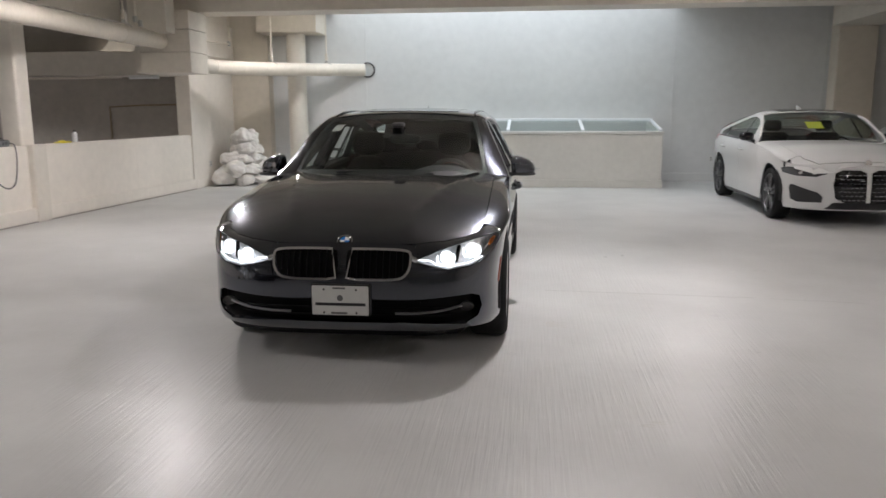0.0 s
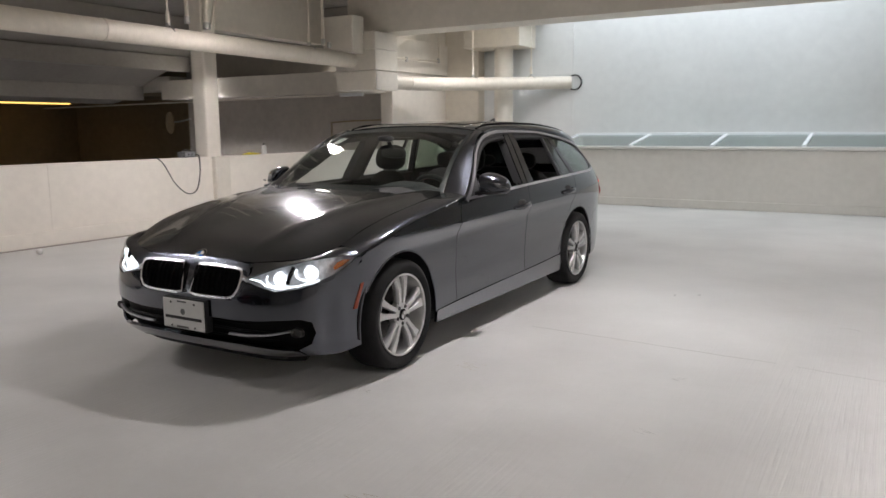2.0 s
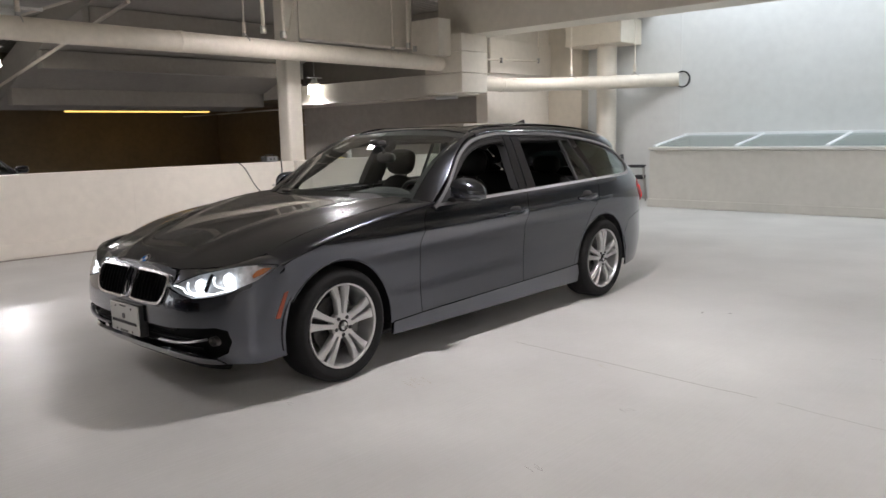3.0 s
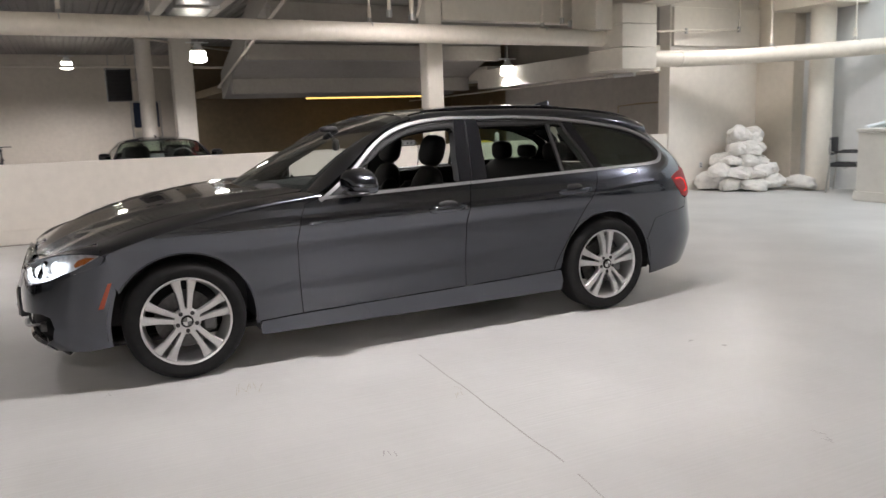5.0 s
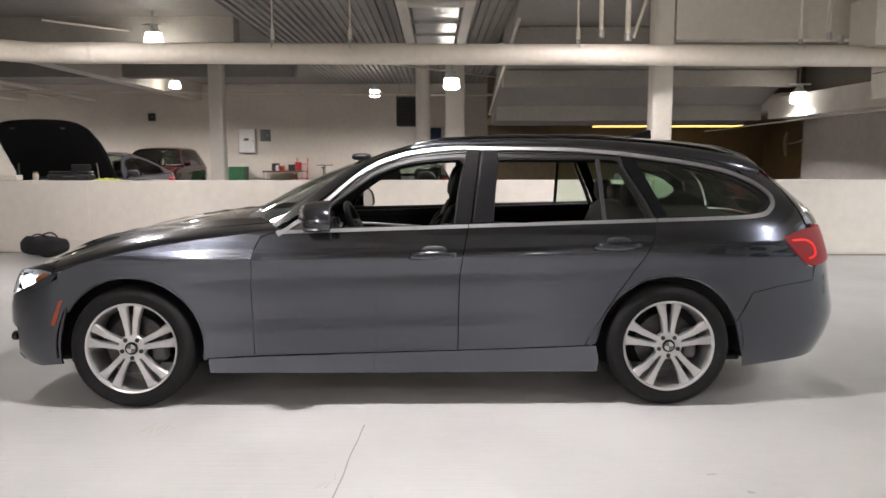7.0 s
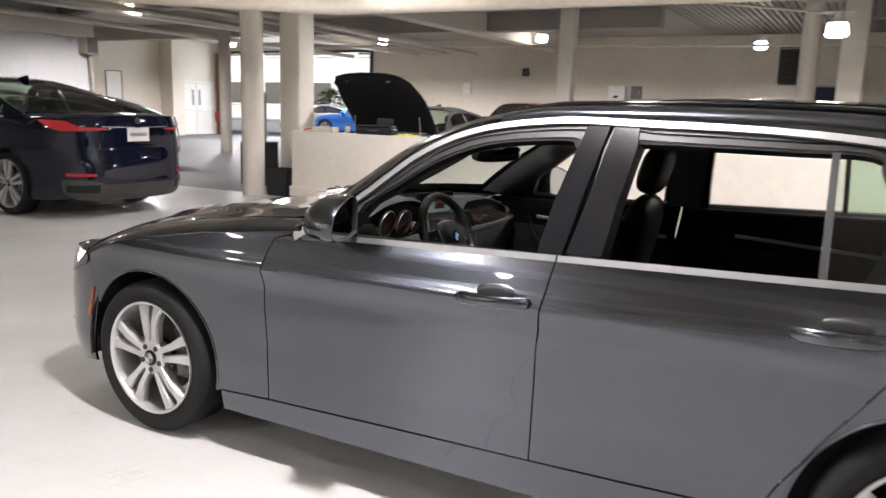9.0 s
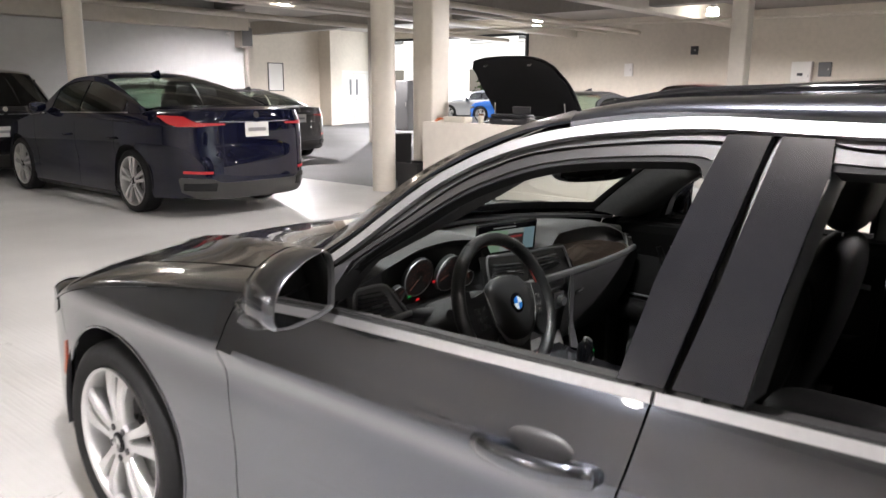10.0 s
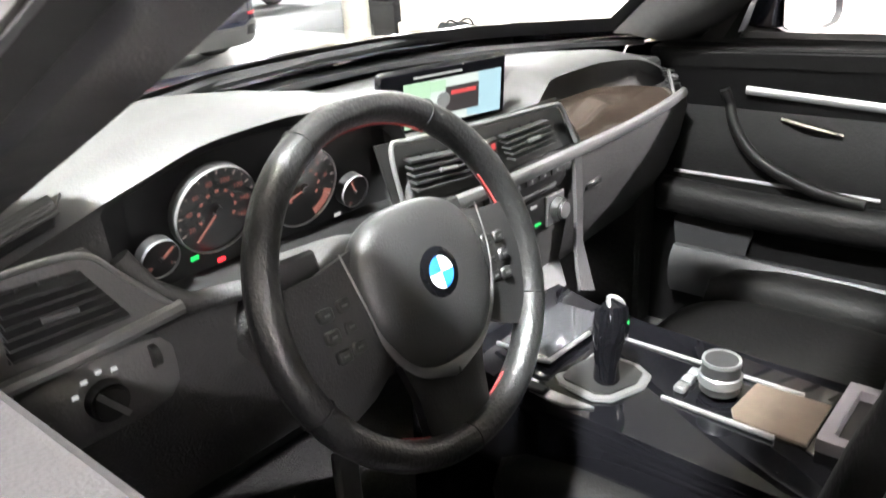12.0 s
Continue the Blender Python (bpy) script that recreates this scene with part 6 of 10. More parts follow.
mat("airbag", (0.019, 0.019, 0.0195), 0.42, spec=0.4, bump=0.10, bump_scale=420)
mat("headliner", (0.030, 0.030, 0.031), 0.9, noise_scale=60, noise_amount=0.1, sheen=0.2)
mat("carpet", (0.032, 0.032, 0.032), 0.95, noise_scale=90, noise_amount=0.3, bump=0.5, bump_scale=200)
mat("silver_trim", (0.26, 0.26, 0.262), 0.34, 0.7, noise_scale=120, noise_amount=0.05)
mat("grey_trim", (0.21, 0.21, 0.215), 0.42, 0.2)
mat("ledge_grey", (0.052, 0.051, 0.053), 0.5, noise_scale=40, noise_amount=0.06, bump=0.12, bump_scale=260)
mat("wood", (0.034, 0.025, 0.019), 0.16, coat=0.7, big_scale=4, big_amount=0.3, noise_scale=22, noise_amount=0.35, stretch=(1, 6, 6))
mat("bronze_trim", (0.17, 0.135, 0.105), 0.3, 0.5, noise_scale=30, noise_amount=0.15)
mat("dial_black", (0.012, 0.012, 0.012), 0.35)
mat("tray_grey", (0.035, 0.036, 0.040), 0.16, coat=0.6)
mat("cup_grey", (0.26, 0.24, 0.265), 0.4)
mat("stitch_red", (0.24, 0.03, 0.028), 0.7)
M["dial_orange"] = glow("dial_orange", (0.95, 0.36, 0.28), 0.034)
M["dial_white"] = glow("dial_white", (0.95, 0.78, 0.72), 0.034)
M["tell_red"] = glow("tell_red", (1.0, 0.02, 0.03), 0.3)
M["tell_green"] = glow("tell_green", (0.02, 0.9, 0.15), 0.14)
M["map_green"] = glow("map_green", (0.60, 0.90, 0.62), 0.085)
M["map_blue"] = glow("map_blue", (0.55, 0.82, 0.92), 0.085)
M["map_pale"] = glow("map_pale", (0.86, 0.95, 0.90), 0.085)
M["popup"] = glow("popup", (0.10, 0.085, 0.085), 0.05)
M["popup_red"] = glow("popup_red", (0.8, 0.10, 0.10), 0.1)
M["menu_white"] = glow("menu_white", (0.85, 0.85, 0.85), 0.06)

# headliner and inner pillars
part("headliner", sheet_bm([(-0.57, 1.47), (0.57, 1.47), (0.60, 1.7), (0.60, 2.7), (0.52, 3.30), (-0.52, 3.30), (-0.60, 2.7), (-0.60, 1.7)], topmap(CANT, ROOFZ, -0.035), 0.1, 0.0, 0, lambda c: Vector((0, 0, -1))), M["headliner"], hero)
for s in (1, -1):
    for line in ([(1.745, 0.95), (1.80, 1.31)],):
        part("b_pillar_trim", loft_bm([[Vector((s * (B.w(y + d, z) - 0.07), y + d, z)) for y, z in smooth_line(line, 6)] for d in (-0.045, 0.0, 0.08, 0.11)], 0.0, lambda c: Vector((-c.x, 0, 0))), M["headliner"], hero)
    part("roof_side_trim", loft_bm([[Vector((s * (B.w(y, CANT(y) - 0.06) - 0.04), y, CANT(y) - 0.062)) for y in np.linspace(1.25, 3.2, 20)], [Vector((s * (B.w(y, CANT(y)) - 0.06), y, CANT(y) - 0.015)) for y in np.linspace(1.25, 3.2, 20)]], 0.0, lambda c: Vector((-c.x, 0, -0.5))), M["headliner"], hero)
    # door cards
    for ya, yb, nm in ((0.80, 1.74, "door_card"), (1.80, 2.70, "door_card")):
        def card(u, v, s=s):
            bulge = 0.018 * math.exp(-(((v - 0.62) / 0.10) ** 2)) + 0.012 * math.exp(-(((v - 0.90) / 0.06) ** 2))
            return Vector((s * (B.w(u, v) - 0.085 - bulge), u, v))
        dc = part(nm, sheet_bm([(ya, 0.215), (yb, 0.215), (yb, BELT(yb) - 0.012), (ya, BELT(ya) - 0.012)], card, 0.05, 0.006, 0, lambda c: Vector((-c.x, 0, 0))), M["door_black"], hero)
        ledge_in = 0.022 if s > 0 else 0.004
        part("window_ledge", loft_bm([[card(y, BELT(y) - 0.05) + Vector((-s * ledge_in * 0.8, 0, 0)) for y in np.linspace(ya, yb, 12)], [card(y, BELT(y) - 0.018) + Vector((-s * ledge_in, 0, 0)) for y in np.linspace(ya, yb, 12)], [card(y, BELT(y) - 0.008) + Vector((-s * (ledge_in - 0.012), 0, 0)) for y in np.linspace(ya, yb, 12)], [Vector((s * (B.w(y, BELT(y)) - 0.02), y, BELT(y) - 0.004)) for y in np.linspace(ya, yb, 12)]], 0.0, top_out), M["sill_black"] if s > 0 else M["leather"], dc)
        part("door_strip", sweep_bm([card(y, 0.846 - 0.06 * (y - ya)) + Vector((-s * 0.008, 0, 0)) for y in np.linspace(ya + 0.22, yb - 0.04, 14)], 0.0062, 8, squash=(0.6, 1.5)), M["silver_trim"], dc, "long aluminium strip on the door")
        part("inner_handle", sweep_bm([card(ya + 0.30, 0.775) + Vector((-s * 0.01, 0, 0)), card(ya + 0.36, 0.768) + Vector((-s * 0.022, 0, 0)), card(ya + 0.43, 0.756) + Vector((-s * 0.012, 0, 0))], 0.006, 8), M["chrome"], dc)
        arm = [card(y, z) + Vector((-s * d, 0, 0)) for y, z, d in smooth_line(((ya + 0.17, 0.83, 0.004), (ya + 0.20, 0.76, 0.016), (ya + 0.28, 0.69, 0.026), (ya + 0.40, 0.645, 0.03), (ya + 0.50, 0.63, 0.026)), 6)]
        part("pull_handle", sweep_bm(arm, 0.013, 12, squash=(1.2, 0.9)), M["leather"], dc, smooth=80)
        part("armrest", sweep_bm([card(y, z) + Vector((-s * 0.02, 0, 0)) for y, z in smooth_line(((ya + 0.06, 0.585), (ya + 0.3, 0.578), (ya + 0.6, 0.585), (yb - 0.05, 0.60)), 5)], 0.042, 14, squash=(0.9, 1.0)), M["leather"], dc, smooth=80)
        part("armrest_seam", sweep_bm([card(y, 0.638) + Vector((-s * 0.004, 0, 0)) for y in np.linspace(ya + 0.08, ya + 0.52, 10)], 0.004, 8), M["grey_trim"], dc)
        part("door_pocket", sweep_bm([card(y, 0.40) + Vector((-s * 0.03, 0, 0)) for y in np.linspace(ya + 0.1, yb - 0.1, 10)], 0.045, 10, squash=(0.8, 1.4)), M["car_black_trim"], dc)
    part("speaker_grille", sheet_bm([(0.90, 0.44), (1.06, 0.44), (1.08, 0.52), (1.04, 0.60), (0.94, 0.60), (0.89, 0.52)], lambda u, v, s=s: Vector((s * (B.w(u, v) - 0.108), u, v)), 0.05, 0.004, 0, lambda c: Vector((-c.x, 0, 0))), M["car_black_trim"], hero)

# ---- dashboard ----
ZT = spline([-0.76, -0.70, -0.55, -0.34, -0.16, 0.0, 0.12, 0.18, 0.28, 0.36, 0.45, 0.53, 0.60, 0.67, 0.76], [0.895, 0.918, 0.962, 0.983, 0.985, 0.984, 0.988, 1.008, 1.034, 1.040, 1.036, 1.018, 0.996, 0.975, 0.945])
BIN = lambda x: 1 / (1 + math.exp(-(x - 0.185) / 0.012)) * (1 - 1 / (1 + math.exp(-(x - 0.565) / 0.012)))


def dash_profile(x):
    z, b = ZT(x), BIN(x)
    sl = 0.20 * max(0, -x - 0.25)
    d = 0.052 / (1 + math.exp(-(x + 0.185) / 0.010)) / (1 + math.exp((x - 0.150) / 0.010))  # the dip in front of the display
    low = [(0.46, 0.93), (0.60, z - 0.028), (0.75, z - 0.010), (0.862, z - 0.001), (0.870, z - d), (0.88 + 0.01 * b, z - d), (0.930 + 0.004 * b, z - 0.005 - d), (0.948 + 0.006 * b, z - 0.016 - d)]
    face = [(0.930 - 0.005 * b, z - 0.034 - d), (0.936 - 0.012 * b, z - 0.075 - 0.02 * b - 0.3 * d), (0.950 - 0.028 * b, 0.872 - 0.004 * b), (0.978, 0.850), (0.990, 0.815), (0.975, 0.74), (0.945, 0.66), (0.88, 0.56), (0.80, 0.50)]
    return [Vector((x, y - 0.35 * sl, zz)) for y, zz in low + face]


_dbm = loft_bm([dash_profile(x) for x in sorted(list(np.linspace(-0.76, 0.76, 70)) + list(np.linspace(0.15, 0.22, 10)) + list(np.linspace(0.53, 0.60, 10)))], 0.0, lambda c: Vector((0, 1, 1)))
for f in _dbm.faces:
    c = f.calc_center_median()
    f.material_index = 2 if 0.172 < c.x < 0.58 and c.y > 0.90 and c.z < ZT(c.x) - 0.019 and c.z > 0.84 else 1 if c.z < 0.862 or (c.x < -0.21 and c.z < 0.905 and c.y > 0.90) or (0.17 < c.x < 0.575 and c.y > 0.90 and c.z < ZT(c.x) - 0.030) else 0
dash = part("dashboard", _dbm, [M["dash_soft"], M["dash_low"], M["binnacle"]], hero, "dark grey soft-touch dashboard", smooth=55)


def place(x, y, z, tilt=0.0, yaw=0.0):
    """A frame on the dashboard's face: u to the car's right, v up, w towards the seats."""
    return Matrix.Translation((x, y, z)) @ Matrix.Rotation(radians(yaw), 4, "Z") @ Matrix.Rotation(radians(-tilt), 4, "X") @ Matrix(((-1, 0, 0, 0), (0, 0, 1, 0), (0, 1, 0, 0), (0, 0, 0, 1)))


def disc_bm(r, w0, w1, seg=40):
    return lathe_bm([(0.0005, w1), (r, w1), (r, w0)], "z", seg)


def text_bm(s, size, m):
    cu = bpy.data.curves.new("numeral", "FONT")
    cu.body, cu.size, cu.align_x, cu.align_y, cu.resolution_u = s, size, "CENTER", "CENTER", 2
    ob = bpy.data.objects.new("numeral", cu)
    me = bpy.data.meshes.new_from_object(ob)
    bm = bmesh.new()
    bm.from_mesh(me)
    bpy.data.objects.remove(ob)
    bpy.data.curves.remove(cu)
    bpy.data.meshes.remove(me)
    bmesh.ops.transform(bm, matrix=m, verts=bm.verts)
    return bm


def dial(x, z, r, numbers, a0, a1, needle, ticks, num_r=0.76, size=0.16, redzone=None):
    m = place(x, 0.944, z, 14)
    d = part("dial", disc_bm(r * 1.012, -0.012, 0.0, 56), M["dial_black"], dash, "round black dial with orange markings and a red needle")
    d.matrix_local = m
    part("dial_ring", lathe_bm([(r * 0.972, 0.0008), (r * 0.982, 0.0035), (r * 1.0, 0.0035), (r * 1.012, 0.0)], "z", 56), M["silver_trim"], d)
    bm = bmesh.new()
    for k in range(ticks + 1):
        a = radians(a0 + (a1 - a0) * k / ticks)
        l = 0.84 if k % 2 == 0 else 0.89
        merge(bm, box_bm(-0.0007, r * l, 0.0008, 0.0007, r * 0.94, 0.0014), Matrix.Rotation(a - math.pi / 2, 4, "Z"))
    part("tick_ring", bm, M["dial_white"], d, smooth=0)
    for k, n in enumerate(numbers):
        a = radians(a0 + (a1 - a0) * k / (len(numbers) - 1))
        part("numeral", text_bm(n, r * size, Matrix.Translation((num_r * 0.9 * r * math.cos(a), num_r * 0.9 * r * math.sin(a), 0.0012))), M["dial_orange"], d, smooth=0)
    if len(numbers) > 5:
        for k in range(9):
            a = radians(a0 + (a1 - a0) * k / 8)
            part("scale_mark", box_bm(-0.0022, r * 0.42, 0.0008, 0.0022, r * 0.48, 0.0014), M["dial_orange"], d, smooth=0).matrix_local = Matrix.Rotation(a - math.pi / 2, 4, "Z")
    if redzone:
        for k in range(8):
            a = radians(redzone[0] + (redzone[1] - redzone[0]) * k / 7)
            part("red_mark", box_bm(-0.002, r * 0.72, 0.0008, 0.002, r * 0.92, 0.0014), M["dial_orange"], d, smooth=0).matrix_local = Matrix.Rotation(a - math.pi / 2, 4, "Z")
    bm = box_bm(-0.0011, -r * 0.1, 0.003, 0.0011, r * 0.8, 0.0045)
    bmesh.ops.transform(bm, matrix=Matrix.Rotation(radians(needle - 90), 4, "Z"), verts=bm.verts)
    part("needle", bm, M["dial_orange"], d, smooth=0)
    part("needle_hub", disc_bm(r * 0.11, 0.001, 0.006, 20), M["dial_black"], d)
    return d


dial(0.455, 0.941, 0.053, ["20", "40", "60", "80", "100", "120", "140", "160"], 205, -25, 228, 16)
dial(0.332, 0.931, 0.052, ["1", "2", "3", "4", "5", "6", "7"], 215, -25, 200, 14, size=0.2, redzone=(-20, -62))
dial(0.532, 0.910, 0.0225, ["0", "1"], 215, -35, 40, 4, size=0.3)
dial(0.250, 0.903, 0.0225, ["C", "H"], 250, 110, 120, 4, size=0.3)
for x, z, m in ((0.398, 0.920, "tell_red"), (0.494, 0.897, "tell_green"), (0.462, 0.884, "tell_red"), (0.285, 0.882, "menu_white")):
    bm = box_bm(-0.005, -0.0025, 0, 0.005, 0.0025, 0.001)
    bmesh.ops.transform(bm, matrix=place(x, 0.946, z, 14), verts=bm.verts)
    part("telltale", bm, M[m], dash, smooth=0)
# lower lip of the dial pod
part("dial_pod_lip", sweep_bm([(0.585, 0.965, 0.935), (0.565, 0.975, 0.895), (0.53, 0.985, 0.868), (0.45, 0.99, 0.857), (0.30, 0.99, 0.852), (0.20, 0.985, 0.86), (0.175, 0.97, 0.90)], 0.012, 10), M["dash_low"], dash)


def vent(corners, slats, label, off=0.012):
    c = [Vector(q) for q in corners]
    n = (c[1] - c[0]).cross(c[3] - c[0]).normalized()
    if n.y < 0:
        n = -n
    bm = bmesh.new()
    bm.faces.new([bm.verts.new(q - n * 0.012) for q in c])
    v = part("air_vent", bm, M["dial_black"], dash, label)
    for k in range(slats):
        f = (k + 0.7) / (slats + 0.4)
        a, b = c[0].lerp(c[3], f), c[1].lerp(c[2], f)
        d = (b - a).normalized()
        bm = bmesh.new()
        up = n.cross(d).normalized()
        vs = [bm.verts.new(p) for p in (a + n * 0.002, b + n * 0.002, b - n * 0.014 + up * 0.004, a - n * 0.014 + up * 0.004)]
        bm.faces.new(vs)
        thicken(bm, 0.0035, lambda q: Vector((0, 0, 1)))
        part("slat", bm, M["slat_grey"], v)
    for f in (0.25, 0.5, 0.75):
        a, b = c[0].lerp(c[1], f), c[3].lerp(c[2], f)
        part("vane", sweep_bm([a - n * 0.010, b - n * 0.010], 0.0018, 6), M["slat_grey"], v)
    m = (c[0] + c[1] + c[2] + c[3]) / 4
    d = (c[1] - c[0]).normalized()
    part("vent_tab", sweep_bm([m + n * 0.004 - d * 0.016, m + n * 0.004 + d * 0.016], 0.0032, 6), M["silver_trim"], v)
    return v


# left vent with its bright frame, light switch below
lv = [(0.706, 0.993, 0.950), (0.636, 0.998, 0.948), (0.600, 1.004, 0.886), (0.712, 0.998, 0.884)]
part("vent_panel", loft_bm([[Vector((0.735, 0.975, 0.965)), Vector((0.62, 0.98, 0.962)), Vector((0.55, 0.985, 0.872))], [Vector((0.735, 0.985, 0.868)), Vector((0.65, 0.99, 0.866)), Vector((0.55, 0.99, 0.862))]], 0.004, rear_out), M["panel_lit_grey"], dash)
vent(lv, 6, "black air vent with fine slats in a bright frame")
part("vent_trim", sweep_bm(smooth_line([(0.728, 0.995, 0.872), (0.727, 0.992, 0.955), (0.70, 0.992, 0.966), (0.632, 0.994, 0.962), (0.60, 0.997, 0.930), (0.553, 1.0, 0.876)], 5), 0.0034, 8), M["silver_trim"], dash)
part("trim_bar", sweep_bm([(0.735, 0.998, 0.868), (0.64, 1.004, 0.872), (0.55, 1.004, 0.878)], 0.0075, 8, squash=(1, 1.1)), M["silver_trim"], dash)
sw = part("light_switch", blob_bm((0.643, 0.985, 0.815), (0.082, 0.016, 0.042), 4, 2), M["panel_lit_grey"], dash, "headlight switch panel with a rotary knob")
part("rotary_knob", cyl_bm((0.645, 0.995, 0.818), (0.645, 1.016, 0.818), 0.021, 0.019, 28, 0.003), M["dial_black"], sw)
bm = box_bm(-0.003, -0.019, 0, 0.003, 0.019, 0.006)
bmesh.ops.transform(bm, matrix=place(0.645, 1.016, 0.818) @ Matrix.Rotation(radians(38), 4, "Z"), verts=bm.verts)
part("knob_bar", bm, M["silver_trim"], sw)
for k in range(4):
    a = radians(150 - 30 * k)
    part("switch_mark", box_bm(0.645 - 0.030 * math.cos(a) - 0.003, 1.0005, 0.818 + 0.030 * math.sin(a) - 0.002, 0.645 - 0.030 * math.cos(a) + 0.003, 1.002, 0.818 + 0.030 * math.sin(a) + 0.002), M["menu_white"], sw, smooth=0)
part("button", box_bm(0.695, 0.996, 0.795, 0.715, 1.002, 0.82, 0.002), M["car_black_trim"], sw)
part("thumb_wheel", cyl_bm((0.585, 1.0, 0.838), (0.592, 1.0, 0.838), 0.012, seg=16), M["dial_black"], sw)
# small defroster vent on top
dv = part("defroster_vent", sheet_bm([(0.60, 0.905), (0.69, 0.895), (0.69, 0.945), (0.63, 0.950)], lambda x, y: Vector((x, y, ZT(x) + 0.0015 - 0.3 * max(0, y - 0.93))), 0.02, 0.003, 0, top_out), M["dial_black"], dash)
for k in range(5):
    a, b = Vector((0.612 + 0.002 * k, 0.907 + 0.009 * k, 0)), Vector((0.688, 0.898 + 0.010 * k, 0))
    a.z, b.z = ZT(a.x) + 0.005 - 0.3 * max(0, a.y - 0.93), ZT(b.x) + 0.005 - 0.3 * max(0, b.y - 0.93)
    part("slat", sweep_bm([a, (a + b) / 2, b], 0.0026, 6), M["dash_soft"], dv)

# centre vents, bright frame, hazard buttons
vent([(0.190, 0.992, 0.942), (0.072, 1.0, 0.930), (0.058, 1.008, 0.880), (0.186, 1.0, 0.888)], 5, "black centre air vent")
vent([(-0.004, 1.0, 0.930), (-0.128, 0.995, 0.926), (-0.156, 1.002, 0.876), (-0.026, 1.008, 0.878)], 5, "black centre air vent")
part("centre_panel", loft_bm([[Vector((0.225, 0.965, 0.960)), Vector((0.03, 0.975, 0.948)), Vector((-0.20, 0.965, 0.940))], [Vector((0.215, 0.985, 0.868)), Vector((0.03, 0.992, 0.864)), Vector((-0.225, 0.98, 0.858))]], 0.004, rear_out), M["dial_black"], dash)
part("vent_trim", sweep_bm(smooth_line([(0.212, 0.998, 0.872), (0.216, 0.985, 0.955), (0.18, 0.985, 0.960), (0.03, 0.992, 0.950), (-0.155, 0.985, 0.938), (-0.19, 0.985, 0.925), (-0.222, 0.992, 0.862)], 5), 0.0036, 8), M["silver_trim"], dash)
part("hazard_button", box_bm(0.018, 1.0, 0.905, 0.044, 1.008, 0.930, 0.003), M["dial_black"], dash)
part("hazard_mark", box_bm(0.026, 1.0075, 0.913, 0.036, 1.009, 0.922), M["popup_red"], dash, smooth=0)
part("lock_button", box_bm(0.016, 1.003, 0.880, 0.042, 1.011, 0.902, 0.003), M["dial_black"], dash)
part("trim_bar", sweep_bm(smooth_line([(0.22, 1.002, 0.858), (0.0, 1.012, 0.856), (-0.22, 1.002, 0.850), (-0.45, 0.980, 0.840), (-0.62, 0.967, 0.842), (-0.73, 0.957, 0.848)], 6), 0.010, 8, squash=(0.9, 1.2)), M["silver_trim"], dash, "bright strip across the dashboard")
# wood inlay on the passenger side
part("wood_inlay", loft_bm([[Vector((-0.20, 0.962, 0.932)), Vector((-0.34, 0.955, 0.928)), Vector((-0.50, 0.943, 0.905)), Vector((-0.68, 0.942, 0.866))], [Vector((-0.215, 0.995, 0.890)), Vector((-0.34, 0.985, 0.884)), Vector((-0.50, 0.962, 0.868)), Vector((-0.69, 0.950, 0.857))],
                             [Vector((-0.23, 1.0, 0.858)), Vector((-0.34, 0.988, 0.852)), Vector((-0.50, 0.972, 0.846)), Vector((-0.70, 0.956, 0.850))]], 0.004, rear_out), M["wood"], dash, "dark glossy wood inlay")
vent([(-0.690, 0.930, 0.912), (-0.735, 0.925, 0.900), (-0.740, 0.945, 0.860), (-0.695, 0.950, 0.864)], 4, "black side air vent")
part("vent_trim", sweep_bm(smooth_line([(-0.684, 0.955, 0.855), (-0.682, 0.948, 0.88), (-0.684, 0.940, 0.902)], 5), 0.003, 8), M["silver_trim"], dash)
# radio and climate panels
rad = part("radio", blob_bm((-0.01, 0.992, 0.828), (0.165, 0.020, 0.022), 6, 2), M["dial_black"], dash, "radio with a row of small keys")
for k in range(8):
    part("key", box_bm(-0.145 + 0.036 * k, 1.008, 0.834, -0.116 + 0.036 * k, 1.0135, 0.845, 0.001), M["car_black_trim"], rad)
    part("key_mark", box_bm(-0.133 + 0.036 * k, 1.0136, 0.838, -0.130 + 0.036 * k, 1.0142, 0.842), M["menu_white"], rad, smooth=0)
part("disc_slot", box_bm(-0.13, 1.009, 0.815, 0.11, 1.0128, 0.819), M["silver_trim"], rad)
cl = part("climate_panel", blob_bm((-0.01, 0.985, 0.770), (0.168, 0.020, 0.032), 6, 2), M["dial_black"], dash, "climate control panel with a rotary knob")
for x in (-0.135, 0.115):
    part("knob_plate", box_bm(x - 0.027, 1.003, 0.744, x + 0.027, 1.008, 0.798, 0.002), M["silver_trim"], cl)
    part("climate_knob", cyl_bm((x, 1.008, 0.771), (x, 1.026, 0.771), 0.021, 0.019, 28, 0.003), M["car_black_trim"], cl)
    part("knob_ring", cyl_bm((x, 1.0255, 0.771), (x, 1.0275, 0.771), 0.014, seg=24), M["silver_trim"], cl)
for x, z, m in ((-0.075, 0.790, "menu_white"), (-0.045, 0.790, "menu_white"), (-0.085, 0.757, "tell_green"), (-0.055, 0.757, "menu_white"), (-0.02, 0.757, "menu_white"), (0.02, 0.787, "menu_white"), (0.05, 0.757, "menu_white")):
    part("key_mark", box_bm(x - 0.008, 1.0035, z - 0.002, x + 0.008, 1.006, z + 0.002), M[m], cl, smooth=0)

